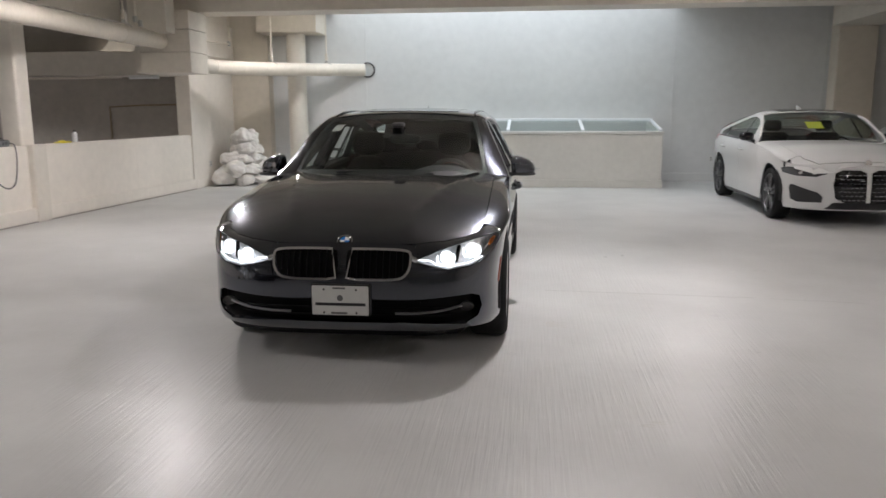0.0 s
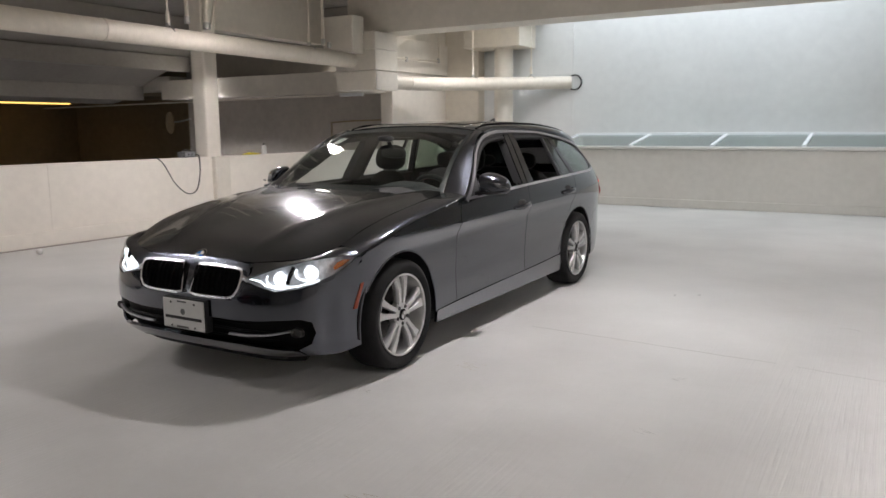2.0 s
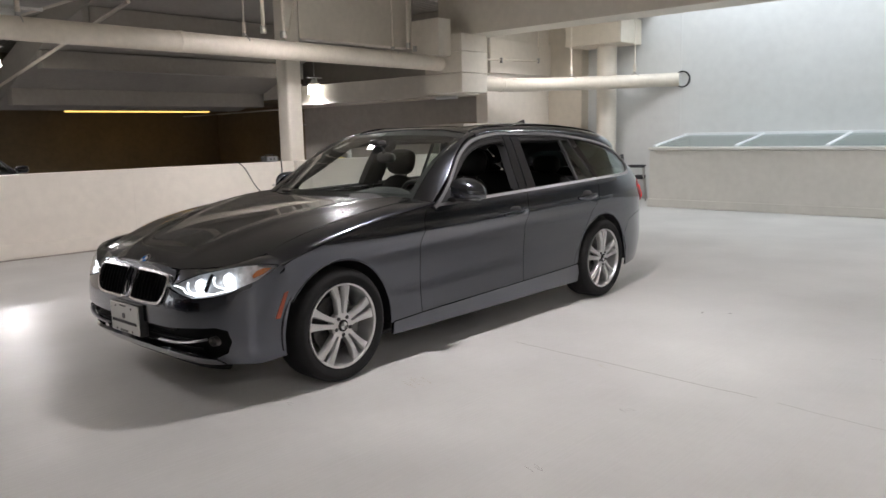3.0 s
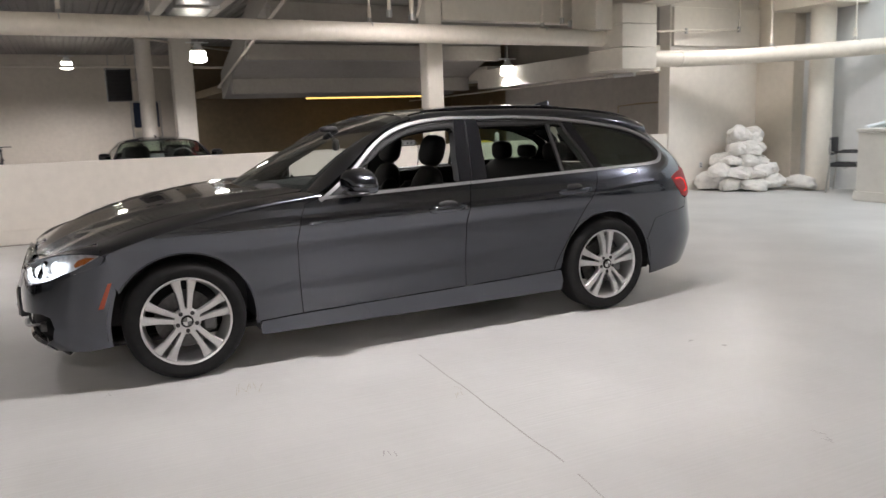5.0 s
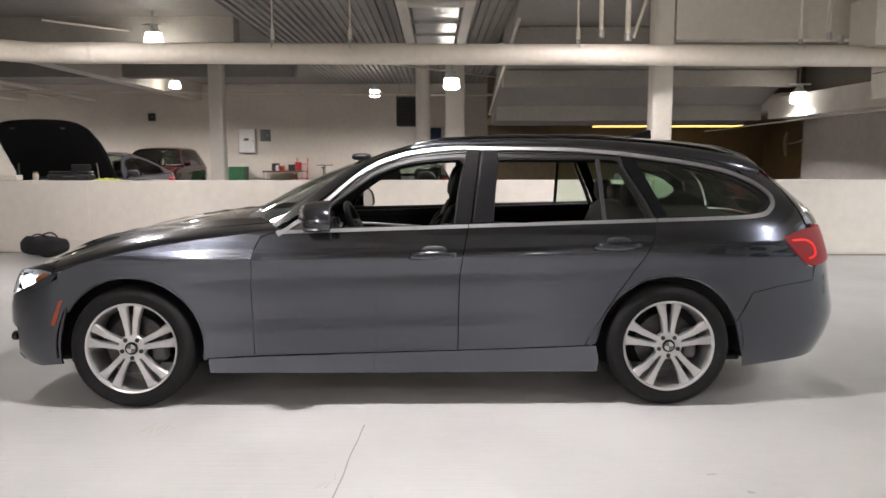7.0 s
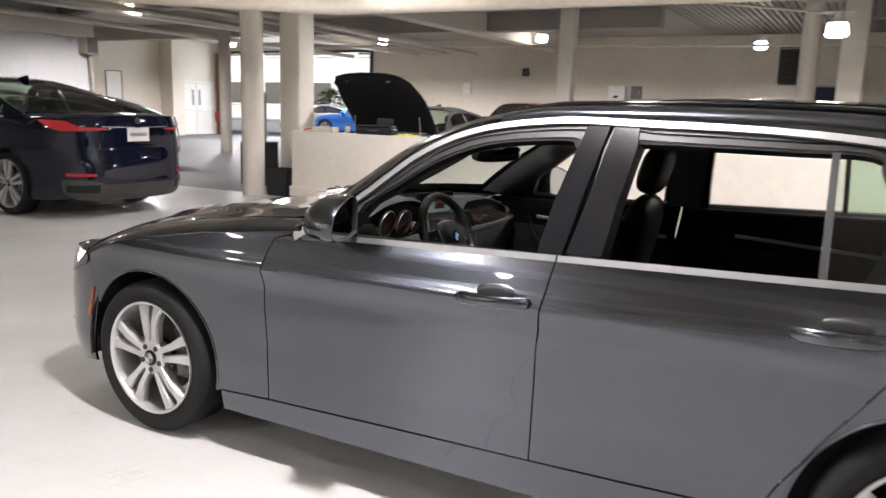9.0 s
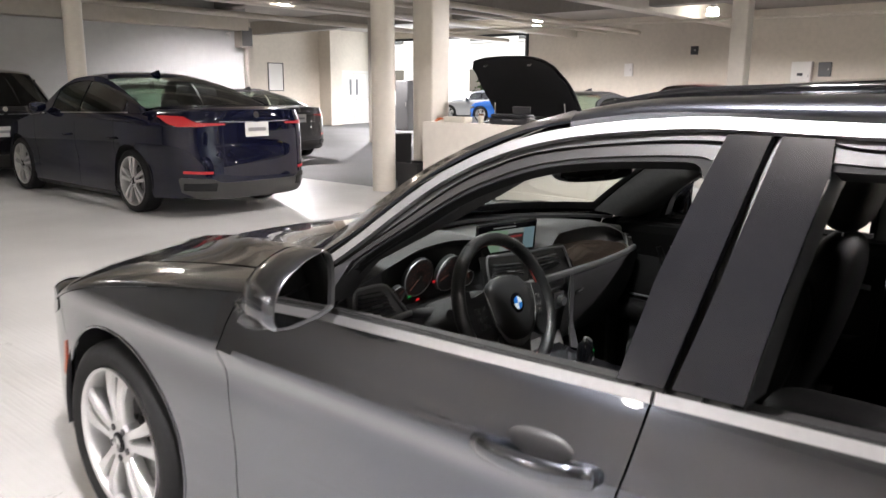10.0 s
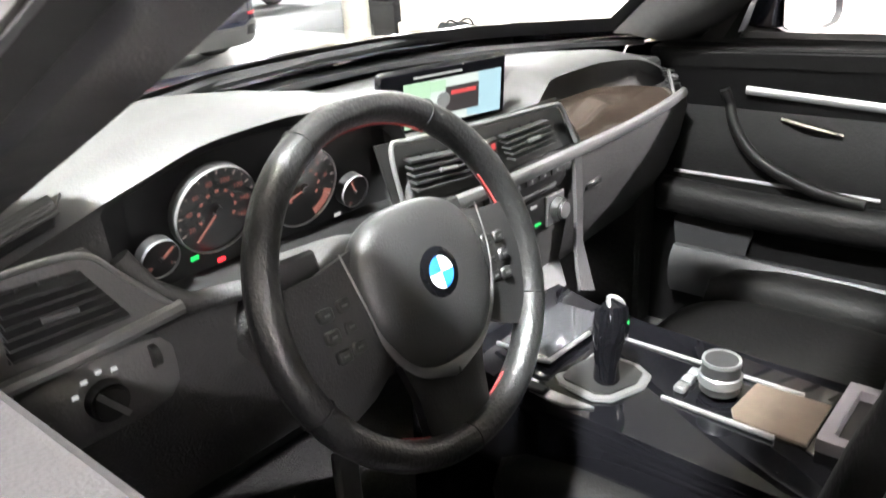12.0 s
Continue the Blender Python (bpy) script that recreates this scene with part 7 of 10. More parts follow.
# centre screen
sm = place(0.010, 0.905, 0.979, 6, -13)
scr = part("display_screen", box_bm(-0.122, -0.050, -0.014, 0.122, 0.050, 0.0, 0.006), M["car_black_gloss"], dash, "lit wide map display in a black bezel")
scr.matrix_local = sm
for nm, m, u0, v0, u1, v1 in (("map_area", "map_green", -0.078, -0.040, -0.030, 0.028), ("map_area", "map_pale", -0.030, -0.040, 0.062, 0.028), ("map_area", "map_blue", 0.062, -0.040, 0.108, 0.028), ("menu_bar", "menu_white", -0.104, -0.034, -0.099, -0.026), ("menu_bar", "menu_white", -0.104, 0.016, -0.099, 0.022), ("menu_bar", "menu_white", -0.06, 0.034, 0.03, 0.037)):
    part(nm, box_bm(u0, v0, 0.0005, u1, v1, 0.0012), M[m], scr, smooth=0)
part("map_area", box_bm(0.040, -0.038, 0.0012, 0.074, -0.014, 0.0018), M["map_blue"], scr, smooth=0)
part("map_area", box_bm(-0.030, 0.010, 0.0012, -0.002, 0.026, 0.0018), M["map_green"], scr, smooth=0)
part("popup_window", box_bm(-0.002, -0.026, 0.0018, 0.062, 0.014, 0.0026), M["popup"], scr, smooth=0)
part("popup_bar", box_bm(0.008, 0.001, 0.0026, 0.056, 0.007, 0.0032), M["popup_red"], scr, smooth=0)
part("map_pin", cyl_bm((-0.006, -0.005, 0.0018), (-0.006, -0.005, 0.003), 0.012, seg=20), M["grey_plastic"], scr)
part("screen_foot", box_bm(-0.13, 0.875, 0.90, 0.07, 0.95, 0.925, 0.01), M["dash_soft"], dash)

# steering wheel
st = radians(22)
swm = Matrix.Translation((0.400, 1.190, 0.900)) @ Matrix(((-1, 0, 0, 0), (0, -math.sin(st), math.cos(st), 0), (0, math.cos(st), math.sin(st), 0), (0, 0, 0, 1))) @ Matrix.Rotation(radians(-2), 4, "Z")
rim = part("steering_wheel", sweep_bm([(0.172 * math.cos(a), 0.172 * math.sin(a), 0.0) for a in np.linspace(0, 2 * math.pi, 72, endpoint=False)], 0.0168, 16, True, squash=(0.92, 1.08)), M["wheel_leather"], hero, "black leather steering wheel with a round badge", smooth=80)
rim.matrix_local = swm
for a in (62, 118, 205, 335, 270):
    a = radians(a)
    c = Vector((0.172 * math.cos(a), 0.172 * math.sin(a), 0))
    r_ = c.normalized()
    part("leather_seam", sweep_bm([c + r_ * 0.0172 * math.cos(b) * 0.94 + Vector((0, 0, 1)) * 0.0172 * math.sin(b) * 1.09 for b in np.linspace(0, 2 * math.pi, 20, endpoint=False)], 0.0011, 5, True), M["dial_black"], rim)
for a0, a1 in ((-38, 28), (152, 218), (60, 120), (240, 300)):
    part("red_stitching", sweep_bm([(0.1565 * math.cos(radians(a)), 0.1565 * math.sin(radians(a)), -0.004) for a in np.linspace(a0, a1, 20)], 0.0016, 5), M["stitch_red"], rim)
def pad(c):
    k = 1 - 0.16 * max(0, -c.y) / 0.08
    return (c.x * k, c.y, c.z)
part("airbag_cover", blob_bm((0, -0.008, 0.008), (0.086, 0.082, 0.028), 2.7, 4, pad), M["airbag"], rim, "grained airbag cover", smooth=80)
part("badge", lathe_bm([(0.0005, 0.0375), (0.020, 0.0372), (0.0255, 0.0355), (0.026, 0.030)], "z", 32), M["car_black_gloss"], rim)
emblem(part("badge_face", disc_bm(0.0165, 0.036, 0.0378, 28), M["car_black_gloss"], rim), 0.0160, lambda u, v: Vector((u, v, 0.0384)))
for s in (-1, 1):
    part("spoke", loft_bm([[Vector((s * 0.070, 0.050, 0.010)), Vector((s * 0.11, 0.040, 0.006)), Vector((s * 0.160, 0.036, 0.0))], [Vector((s * 0.072, 0.0, 0.018)), Vector((s * 0.11, -0.006, 0.012)), Vector((s * 0.162, -0.012, 0.004))],
                           [Vector((s * 0.070, -0.048, 0.012)), Vector((s * 0.11, -0.062, 0.009)), Vector((s * 0.150, -0.075, 0.002))], [Vector((s * 0.064, -0.066, 0.008)), Vector((s * 0.095, -0.086, 0.004)), Vector((s * 0.136, -0.102, -0.002))]], 0.022, lambda c: Vector((0, 0, 1))), M["airbag"], rim, smooth=60)
    for k, (u, v) in enumerate(((0.101, 0.006), (0.122, 0.004), (0.101, -0.014), (0.122, -0.016), (0.099, -0.034), (0.117, -0.036))):
        part("button", box_bm(s * u - 0.0080, v - 0.0062, 0.004, s * u + 0.0080, v + 0.0062, 0.0135, 0.002), M["dial_black"], rim)
        part("button_mark", box_bm(s * u - 0.003, v - 0.001, 0.0135, s * u + 0.003, v + 0.001, 0.0139), M["grey_plastic"], rim, smooth=0)
    part("lower_spoke", loft_bm([[Vector((s * 0.062, -0.062, 0.010)), Vector((s * 0.048, -0.11, 0.004)), Vector((s * 0.044, -0.160, -0.002))], [Vector((s * 0.030, -0.072, 0.014)), Vector((s * 0.028, -0.115, 0.006)), Vector((s * 0.022, -0.162, 0.0))],
                                 [Vector((0, -0.078, 0.014)), Vector((0, -0.118, 0.006)), Vector((0, -0.163, 0.0))]], 0.016, lambda c: Vector((0, 0, 1))), M["airbag"], rim, smooth=60)
    part("bright_spoke_trim", sweep_bm([(s * p[0], p[1], p[2]) for p in smooth_line(((0.094, 0.050, 0.020), (0.088, 0.0, 0.024), (0.076, -0.045, 0.020), (0.045, -0.080, 0.016), (0.0, -0.094, 0.015)), 6)], [0.0012 + 0.0095 * max(0, (k - 9) / 15) ** 0.9 for k in range(25)], 8, squash=(1.0, 0.5)), M["silver_trim"], rim)
    part("shift_paddle", box_bm(s * 0.105 - 0.03, 0.01, -0.045, s * 0.105 + 0.03, 0.06, -0.038, 0.004), M["car_black_trim"], rim)
shroud = part("column_shroud", sweep_bm([swm @ Vector((0, 0, -0.03)), swm @ Vector((0, 0, -0.12)), Vector((0.40, 0.98, 0.80))], [0.055, 0.068, 0.08], 20, squash=(1.1, 0.9)), M["dash_low"], hero)
stalk_l = part("stalk", sweep_bm([swm @ Vector((-0.05, 0.01, -0.06)), swm @ Vector((-0.12, 0.012, -0.05)), swm @ Vector((-0.155, 0.012, -0.045))], [0.012, 0.011, 0.015], 10), M["car_black_trim"], hero)
stalk_r = part("stalk", sweep_bm([swm @ Vector((0.05, 0.01, -0.06)), swm @ Vector((0.12, 0.012, -0.05)), swm @ Vector((0.155, 0.012, -0.045))], [0.012, 0.011, 0.015], 10), M["car_black_trim"], hero)

part("glovebox_handle", box_bm(-0.340, 0.966, 0.752, -0.282, 0.980, 0.768, 0.003), M["dial_black"], dash)
part("handle_mark", box_bm(-0.325, 0.9795, 0.761, -0.297, 0.9812, 0.764), M["silver_trim"], dash)
# centre console
con = part("centre_console", loft_bm([[Vector((x, y, z)) for x, z in ((-0.165, 0.30), (-0.150, z1 - 0.03), (-0.135, z1), (-0.05, z1 + 0.004), (0.06, z1 + 0.004), (0.145, z1), (0.160, z1 - 0.03), (0.175, 0.30))] for y, z1 in ((0.93, 0.66), (1.0, 0.635), (1.08, 0.615), (1.2, 0.605), (1.4, 0.60), (1.6, 0.60), (1.78, 0.62), (1.95, 0.62))], 0.0, top_out), M["car_black_gloss"], hero, "black centre console")
part("console_flank", loft_bm([[Vector((-0.188, 1.012, 0.845)), Vector((-0.190, 1.015, 0.76)), Vector((-0.185, 1.018, 0.68)), Vector((-0.165, 1.04, 0.615))], [Vector((-0.236, 0.996, 0.845)), Vector((-0.236, 1.0, 0.76)), Vector((-0.228, 1.005, 0.68)), Vector((-0.205, 1.045, 0.60))]], 0.006, rear_out), M["ledge_grey"], con)
part("console_front", loft_bm([[Vector((-0.2, 0.99, 0.74)), Vector((0.2, 0.99, 0.74))], [Vector((-0.18, 0.985, 0.66)), Vector((0.18, 0.985, 0.66))], [Vector((-0.15, 1.02, 0.625)), Vector((0.16, 1.02, 0.625))]], 0.004, rear_out), M["dash_soft"], con)
part("tray_lid", box_bm(-0.085, 1.045, 0.618, 0.085, 1.140, 0.630, 0.006), M["tray_grey"], con)
part("tray_trim", sweep_bm([(0.092, 1.05, 0.634), (0.092, 1.128, 0.630), (0.086, 1.138, 0.629), (-0.02, 1.142, 0.628)], 0.0035, 8), M["silver_trim"], con)
shp = [(0.005, 1.160), (0.060, 1.148), (0.092, 1.150), (0.104, 1.165), (0.112, 1.225), (0.098, 1.248), (0.045, 1.268), (0.010, 1.262), (-0.006, 1.235), (-0.008, 1.185)]
part("shifter_plate", prism_bm(shp, 0.006, Matrix.Translation((0, 0, 0.606)), 0.002), M["silver_trim"], con)
part("shifter_well", prism_bm(inset2d(shp, 0.012), 0.004, Matrix.Translation((0, 0, 0.611))), M["dial_black"], con)
lever = part("gear_lever", sweep_bm([(0.056, 1.215, 0.606), (0.053, 1.213, 0.635), (0.048, 1.212, 0.665), (0.041, 1.212, 0.690), (0.034, 1.208, 0.712), (0.031, 1.200, 0.718)], [0.022, 0.019, 0.023, 0.029, 0.026, 0.012], 16, squash=(0.9, 1.15)), M["car_black_gloss"], con, "black gear lever with a bright edge")
part("lever_edge", sweep_bm(smooth_line([(0.066, 1.222, 0.665), (0.064, 1.226, 0.695), (0.056, 1.218, 0.720), (0.036, 1.204, 0.730), (0.018, 1.214, 0.720), (0.017, 1.222, 0.695), (0.024, 1.226, 0.665)], 4), 0.0032, 8), M["silver_trim"], lever)
part("lever_lamp", box_bm(0.037, 1.2325, 0.698, 0.043, 1.2375, 0.704), M["tell_green"], lever, smooth=0)
part("switch_plate", prism_bm([(0.120, 1.125), (0.144, 1.13), (0.142, 1.20), (0.122, 1.235)], 0.005, Matrix.Translation((0, 0, 0.605)), 0.001), M["silver_trim"], con)
part("switch", box_bm(0.122, 1.132, 0.608, 0.142, 1.165, 0.616, 0.003), M["dial_black"], con)
kb = part("control_knob", cyl_bm((-0.008, 1.352, 0.612), (-0.008, 1.352, 0.660), 0.027, 0.025, 32, 0.003), M["car_black_trim"], con, "round control knob with a bright ring")
part("knob_ring", lathe_bm([(0.0265, 0.604), (0.0285, 0.606), (0.0285, 0.618), (0.0262, 0.620)], "z", 36), M["silver_trim"], kb).location = (-0.008, 1.352, 0.020)
part("knob_ring", lathe_bm([(0.022, 0.640), (0.0255, 0.641), (0.0258, 0.636)], "z", 36), M["silver_trim"], kb).location = (-0.008, 1.352, 0.020)
for k in range(3):
    part("key", box_bm(-0.038 + 0.022 * k, 1.300, 0.606, -0.020 + 0.022 * k, 1.316, 0.616, 0.002), M["silver_trim"], con)
part("console_inlay", prism_bm([(-0.058, 1.385), (0.020, 1.380), (0.042, 1.392), (0.044, 1.482), (-0.060, 1.482)], 0.005, Matrix.Translation((0, 0, 0.604)), 0.001), M["bronze_trim"], con, "bronze-toned trim plate")
part("inlay_edge", sweep_bm([(0.048, 1.295, 0.608), (0.051, 1.446, 0.608)], 0.004, 8), M["silver_trim"], con)
part("inlay_edge", sweep_bm([(-0.064, 1.15, 0.610), (-0.064, 1.446, 0.608)], 0.003, 8), M["grey_trim"], con)
cup = part("cup_holder", ring_bm([(-0.11, 1.490), (0.042, 1.490), (0.042, 1.62), (-0.11, 1.62)], [(-0.094, 1.506), (0.024, 1.506), (0.024, 1.60), (-0.094, 1.60)], lambda x, y: Vector((x, y, 0.622)), 48, 1, 0.03, top_out), M["cup_grey"], con, "pale grey cup holder frame")
part("cup_floor", box_bm(-0.093, 1.507, 0.605, 0.023, 1.599, 0.608), M["dial_black"], cup)
part("arm_cushion", blob_bm((-0.0, 1.86, 0.665), (0.10, 0.15, 0.035), 4, 3), M["leather"], con)


# seats
def car_seat(name, x, y, z, width=0.25, kind="front"):
    """A front seat: cushion, bolsters, backrest, headrest on two posts."""
    st_ = part(name, blob_bm((x, y + 0.02, z), (width * 0.72, 0.27, 0.075), 3.2, 3), M["leather"], hero, "black leather seat")
    for s in (-1, 1):
        part("seat_bolster", blob_bm((x + s * width * 0.80, y + 0.02, z + 0.02), (0.055, 0.26, 0.085), 2.8, 2), M["leather"], st_)
    tilt = Matrix.Translation((x, y + 0.24, z + 0.02)) @ Matrix.Rotation(radians(-16), 4, "X")
    bm = blob_bm((0, 0.02, 0.30), (width * 0.78, 0.075, 0.33), 3.0, 3)
    bmesh.ops.transform(bm, matrix=tilt, verts=bm.verts)
    part("backrest", bm, M["leather"], st_)
    for s in (-1, 1):
        bm = blob_bm((s * width * 0.80, -0.02, 0.26), (0.05, 0.08, 0.26), 2.6, 2)
        bmesh.ops.transform(bm, matrix=tilt, verts=bm.verts)
        part("back_bolster", bm, M["leather"], st_)
        bm = cyl_bm((s * 0.06, 0.02, 0.56), (s * 0.06, 0.02, 0.68), 0.007, seg=10)
        bmesh.ops.transform(bm, matrix=tilt, verts=bm.verts)
        part("headrest_post", bm, M["chrome"], st_)
    bm = blob_bm((0, 0.0, 0.735), (0.138, 0.055, 0.105), 3.0, 3)
    bmesh.ops.transform(bm, matrix=tilt, verts=bm.verts)
    part("headrest", bm, M["leather"], st_)
    for z0 in (0.12, 0.2, 0.28, 0.36, 0.44):
        bm = sweep_bm([(-width * 0.6, -0.052, z0), (0, -0.060, z0 - 0.01), (width * 0.6, -0.052, z0)], 0.003, 6)
        bmesh.ops.transform(bm, matrix=tilt, verts=bm.verts)
        part("seam", bm, M["dial_black"], st_)
    return st_


car_seat("driver_seat", 0.37, 1.29, 0.42)
car_seat("passenger_seat", -0.37, 1.29, 0.42)
rs = part("rear_bench", blob_bm((0, 2.38, 0.46), (0.66, 0.24, 0.085), 5, 3), M["leather"], hero, "black leather rear bench")
bm = blob_bm((0, 2.66, 0.74), (0.64, 0.09, 0.30), 5, 3)
bmesh.ops.transform(bm, matrix=Matrix.Translation((0, 2.66, 0.74)) @ Matrix.Rotation(radians(-22), 4, "X") @ Matrix.Translation((0, -2.66, -0.74)), verts=bm.verts)
part("bench_back", bm, M["leather"], rs)
for x in (-0.38, 0.0, 0.38):
    part("headrest", blob_bm((x, 2.72, 1.09), (0.125 if x else 0.10, 0.05, 0.075 if x else 0.05), 3, 3), M["leather"], rs)
    for s in (-1, 1):
        part("headrest_post", cyl_bm((x + s * 0.05, 2.72, 0.98), (x + s * 0.05, 2.72, 1.05), 0.006, seg=8), M["chrome"], rs)
part("cabin_carpet", box_bm(-0.79, 0.45, 0.206, 0.79, 2.42, 0.225), M["carpet"], hero)
part("boot_floor", box_bm(-0.72, 2.85, 0.55, 0.72, 3.62, 0.57), M["carpet"], hero)
for s in (-1, 1):
    part("boot_side", box_bm(min(s * 0.70, s * 0.74), 2.75, 0.4, max(s * 0.70, s * 0.74), 3.55, 0.96, 0.01), M["carpet"], hero)
part("luggage_cover", box_bm(-0.68, 2.84, 0.93, 0.68, 3.5, 0.945, 0.004), M["carpet"], hero)
for s in (-1, 1):
    part("kick_panel", box_bm(min(s * 0.70, s * 0.785), 0.46, 0.222, max(s * 0.70, s * 0.785), 0.83, 0.90, 0.01), M["carpet"], hero)
# flat black underbody
part("underbody", box_bm(-0.76, 0.42, 0.165, 0.76, 2.40, 0.20, 0.01), M["carpet"], hero)
part("underbody", box_bm(-0.56, -0.66, 0.18, 0.56, 0.418, 0.21, 0.01), M["carpet"], hero)
part("underbody", box_bm(-0.56, 2.402, 0.18, 0.56, 3.45, 0.22, 0.01), M["carpet"], hero)
# pedals
part("pedal", box_bm(0.33, 0.80, 0.30, 0.42, 0.82, 0.38, 0.006), M["grey_trim"], hero)
part("pedal", box_bm(0.22, 0.78, 0.27, 0.27, 0.80, 0.42, 0.006), M["grey_trim"], hero)
# rear-view mirror
rv = part("rear_view_mirror", blob_bm((0, 0, 0), (0.138, 0.024, 0.038), 3.2, 3), M["car_black_trim"], hero, "black frameless rear-view mirror")
rv.matrix_local = pose(0.045, 1.165, 1.205, -8, 0, -20)
part("mirror_pane", blob_bm((0, 0.020, 0), (0.128, 0.004, 0.033), 3.6, 2), M["mirror_glass"], rv)
part("mirror_stem", sweep_bm([(0, 0.0, 0.02), (0, -0.06, 0.075)], 0.014, 10), M["car_black_trim"], rv)
part("sensor_box", blob_bm((0, 1.13, 1.312), (0.05, 0.06, 0.022), 3, 2), M["car_black_trim"], hero)

# dashboard, wheel and console sit a little further forward
for ob in (dash, rim, con, shroud, stalk_l, stalk_r):
    ob.location = ob.location + Vector((0.006, -0.045, -0.014))


# ---------------- the other parked cars ----------------
mat("paint_navy", (0.003, 0.004, 0.015), 0.3, 0.0, spec=0.0, coat_ior=1.5, coat=1.0, noise_scale=500, noise_amount=0.1)
mat("paint_white", (0.60, 0.60, 0.59), 0.3, spec=0.0, coat=1.0, big_scale=2, big_amount=0.02)
mat("paint_silver", (0.42, 0.42, 0.43), 0.3, 0.6, spec=0.0, coat=1.0, noise_scale=400, noise_amount=0.06)
mat("paint_graphite", (0.075, 0.075, 0.08), 0.3, 0.6, spec=0.0, coat_ior=1.8, coat=1.0, noise_scale=400, noise_amount=0.06)
mat("paint_black", (0.012, 0.012, 0.014), 0.25, 0.2, spec=0.0, coat_ior=1.8, coat=1.0, noise_scale=300, noise_amount=0.1)
mat("paint_red", (0.03, 0.005, 0.006), 0.3, 0.3, spec=0.0, coat=1.0, noise_scale=300, noise_amount=0.1)
mat("paint_blue", (0.03, 0.12, 0.42), 0.3, 0.3, spec=0.0, coat=1.0, noise_scale=300, noise_amount=0.1)
mat("alloy_dark", (0.09, 0.09, 0.095), 0.3, 0.8, coat=0.4, noise_scale=60, noise_amount=0.08)
mat("seat_dark", (0.02, 0.02, 0.022), 0.6, bump=0.1, bump_scale=60)
mat("lime_paper", (0.62, 0.66, 0.06), 0.7, noise_scale=20, noise_amount=0.05)
mat("lamp_smoke", (0.05, 0.05, 0.055), 0.1, coat=1.0)
mat("diffuser_grey", (0.05, 0.049, 0.048), 0.4, 0.3)


def parked_car(label, at, turn, paint, L=2.85, W=0.92, H=1.44, fo=0.86, ro=1.0, belt=0.96, nose_z=0.74, deck=1.06, rear="notch", rim="alloy", radius=0.335, mesh_grille=False, bonnet_open=0.0,
               glass="dark_tint", name="parked_car", trim="car_black_gloss", fin=True, papers=False):
    car = empty(name, at, label, "car", "parked cars")
    car.rotation_euler = (0, 0, radians(turn))
    P = M[paint]
    tail = L + ro
    S = Shape(width=([0.15, 0.20, 0.30, 0.50, 0.66, 0.78, belt - 0.06, belt, belt + (H - belt) * 0.35, belt + (H - belt) * 0.72, H - 0.06, H],
                     [0.90 * W, 0.95 * W, 0.972 * W, 0.965 * W, 0.982 * W, W, 0.985 * W, 0.955 * W, 0.87 * W, 0.755 * W, 0.67 * W, 0.60 * W]),
              nose=([0.15, 0.22, 0.30, 0.50, nose_z - 0.08, nose_z, 1.1], [-fo + 0.14, -fo + 0.05, -fo, -fo, -fo + 0.03, -fo + 0.09, -fo + 0.4]),
              tail=([0.15, 0.28, 0.42, 0.60, 0.8, deck - 0.03, deck + 0.06, H], [tail - 0.16, tail - 0.05, tail, tail - 0.01, tail - 0.04, tail - 0.06, tail - 0.12, tail - 0.55]),
              front=0.2, rear=L - 0.3, pf=3.2, pr=4.0)
    back = tail - 0.10
    cowl, rf, rr = 0.55, 1.30, 2.0 + (L - 2.85) * 0.6
    rbase = {"notch": L + 0.38, "fast": L + 0.62, "wagon": back - 0.06}[rear]
    rr = {"notch": rr + 0.05, "fast": rr - 0.05, "wagon": rbase - 0.42}[rear]
    fen = spline([-fo, -0.6, -0.35, 0.0, 0.5, 1.0, L * 0.8, L + 0.2, back], [nose_z - 0.10, nose_z - 0.04, nose_z + 0.03, nose_z + 0.12, belt - 0.045, belt - 0.012, belt + 0.02, belt + 0.035, deck - 0.05])
    ridge = spline([-fo, -fo + 0.1, -0.4, 0.0, 0.5, 0.7], [nose_z - 0.04, nose_z + 0.03, nose_z + 0.14, nose_z + 0.215, belt + 0.035, belt + 0.045])
    deckz = spline([rbase - 0.3, rbase, back - 0.15, back, tail], [deck + 0.06, deck + 0.035, deck + 0.02, deck, deck - 0.05])
    roofz = spline([rf - 0.15, rf, rf + 0.4, (rf + rr) / 2 + 0.2, rr, rr + 0.25], [H - 0.09, H - 0.045, H - 0.008, H, H - 0.05, H - 0.11])
    cant = spline([cowl + 0.15, rf, rf + 0.4, rr, rbase - 0.1], [belt + 0.02, H - 0.095, H - 0.06, H - 0.10, belt + 0.10])

    def over(edge, top, off=0.0):
        def f(x, y):
            ze, zr = edge(y), top(y)
            u = min(abs(x) / S.w(y, ze), 1)
            return Vector((x, y, ze + (zr - ze) * math.sqrt(max(1 - u**2.8, 0)) + off))
        return f

    R = radius + 0.055
    zc = radius

    def low(y):
        for c in (0.0, L):
            if abs(y - c) < R:
                return max(0.21, zc + math.sqrt(R * R - (y - c) ** 2))
        return 0.21

    def panel(ya, yb, lean=0.0):
        ys = np.linspace(ya, yb, max(8, int((yb - ya) / 0.035)))
        topl = [(y, fen(y)) for y in ys]
        return topl + [(y, low(y)) for y in ys[::-1]]

    d1, d2, d3 = 0.60, L * 0.575, L - R + 0.10
    shell = {}
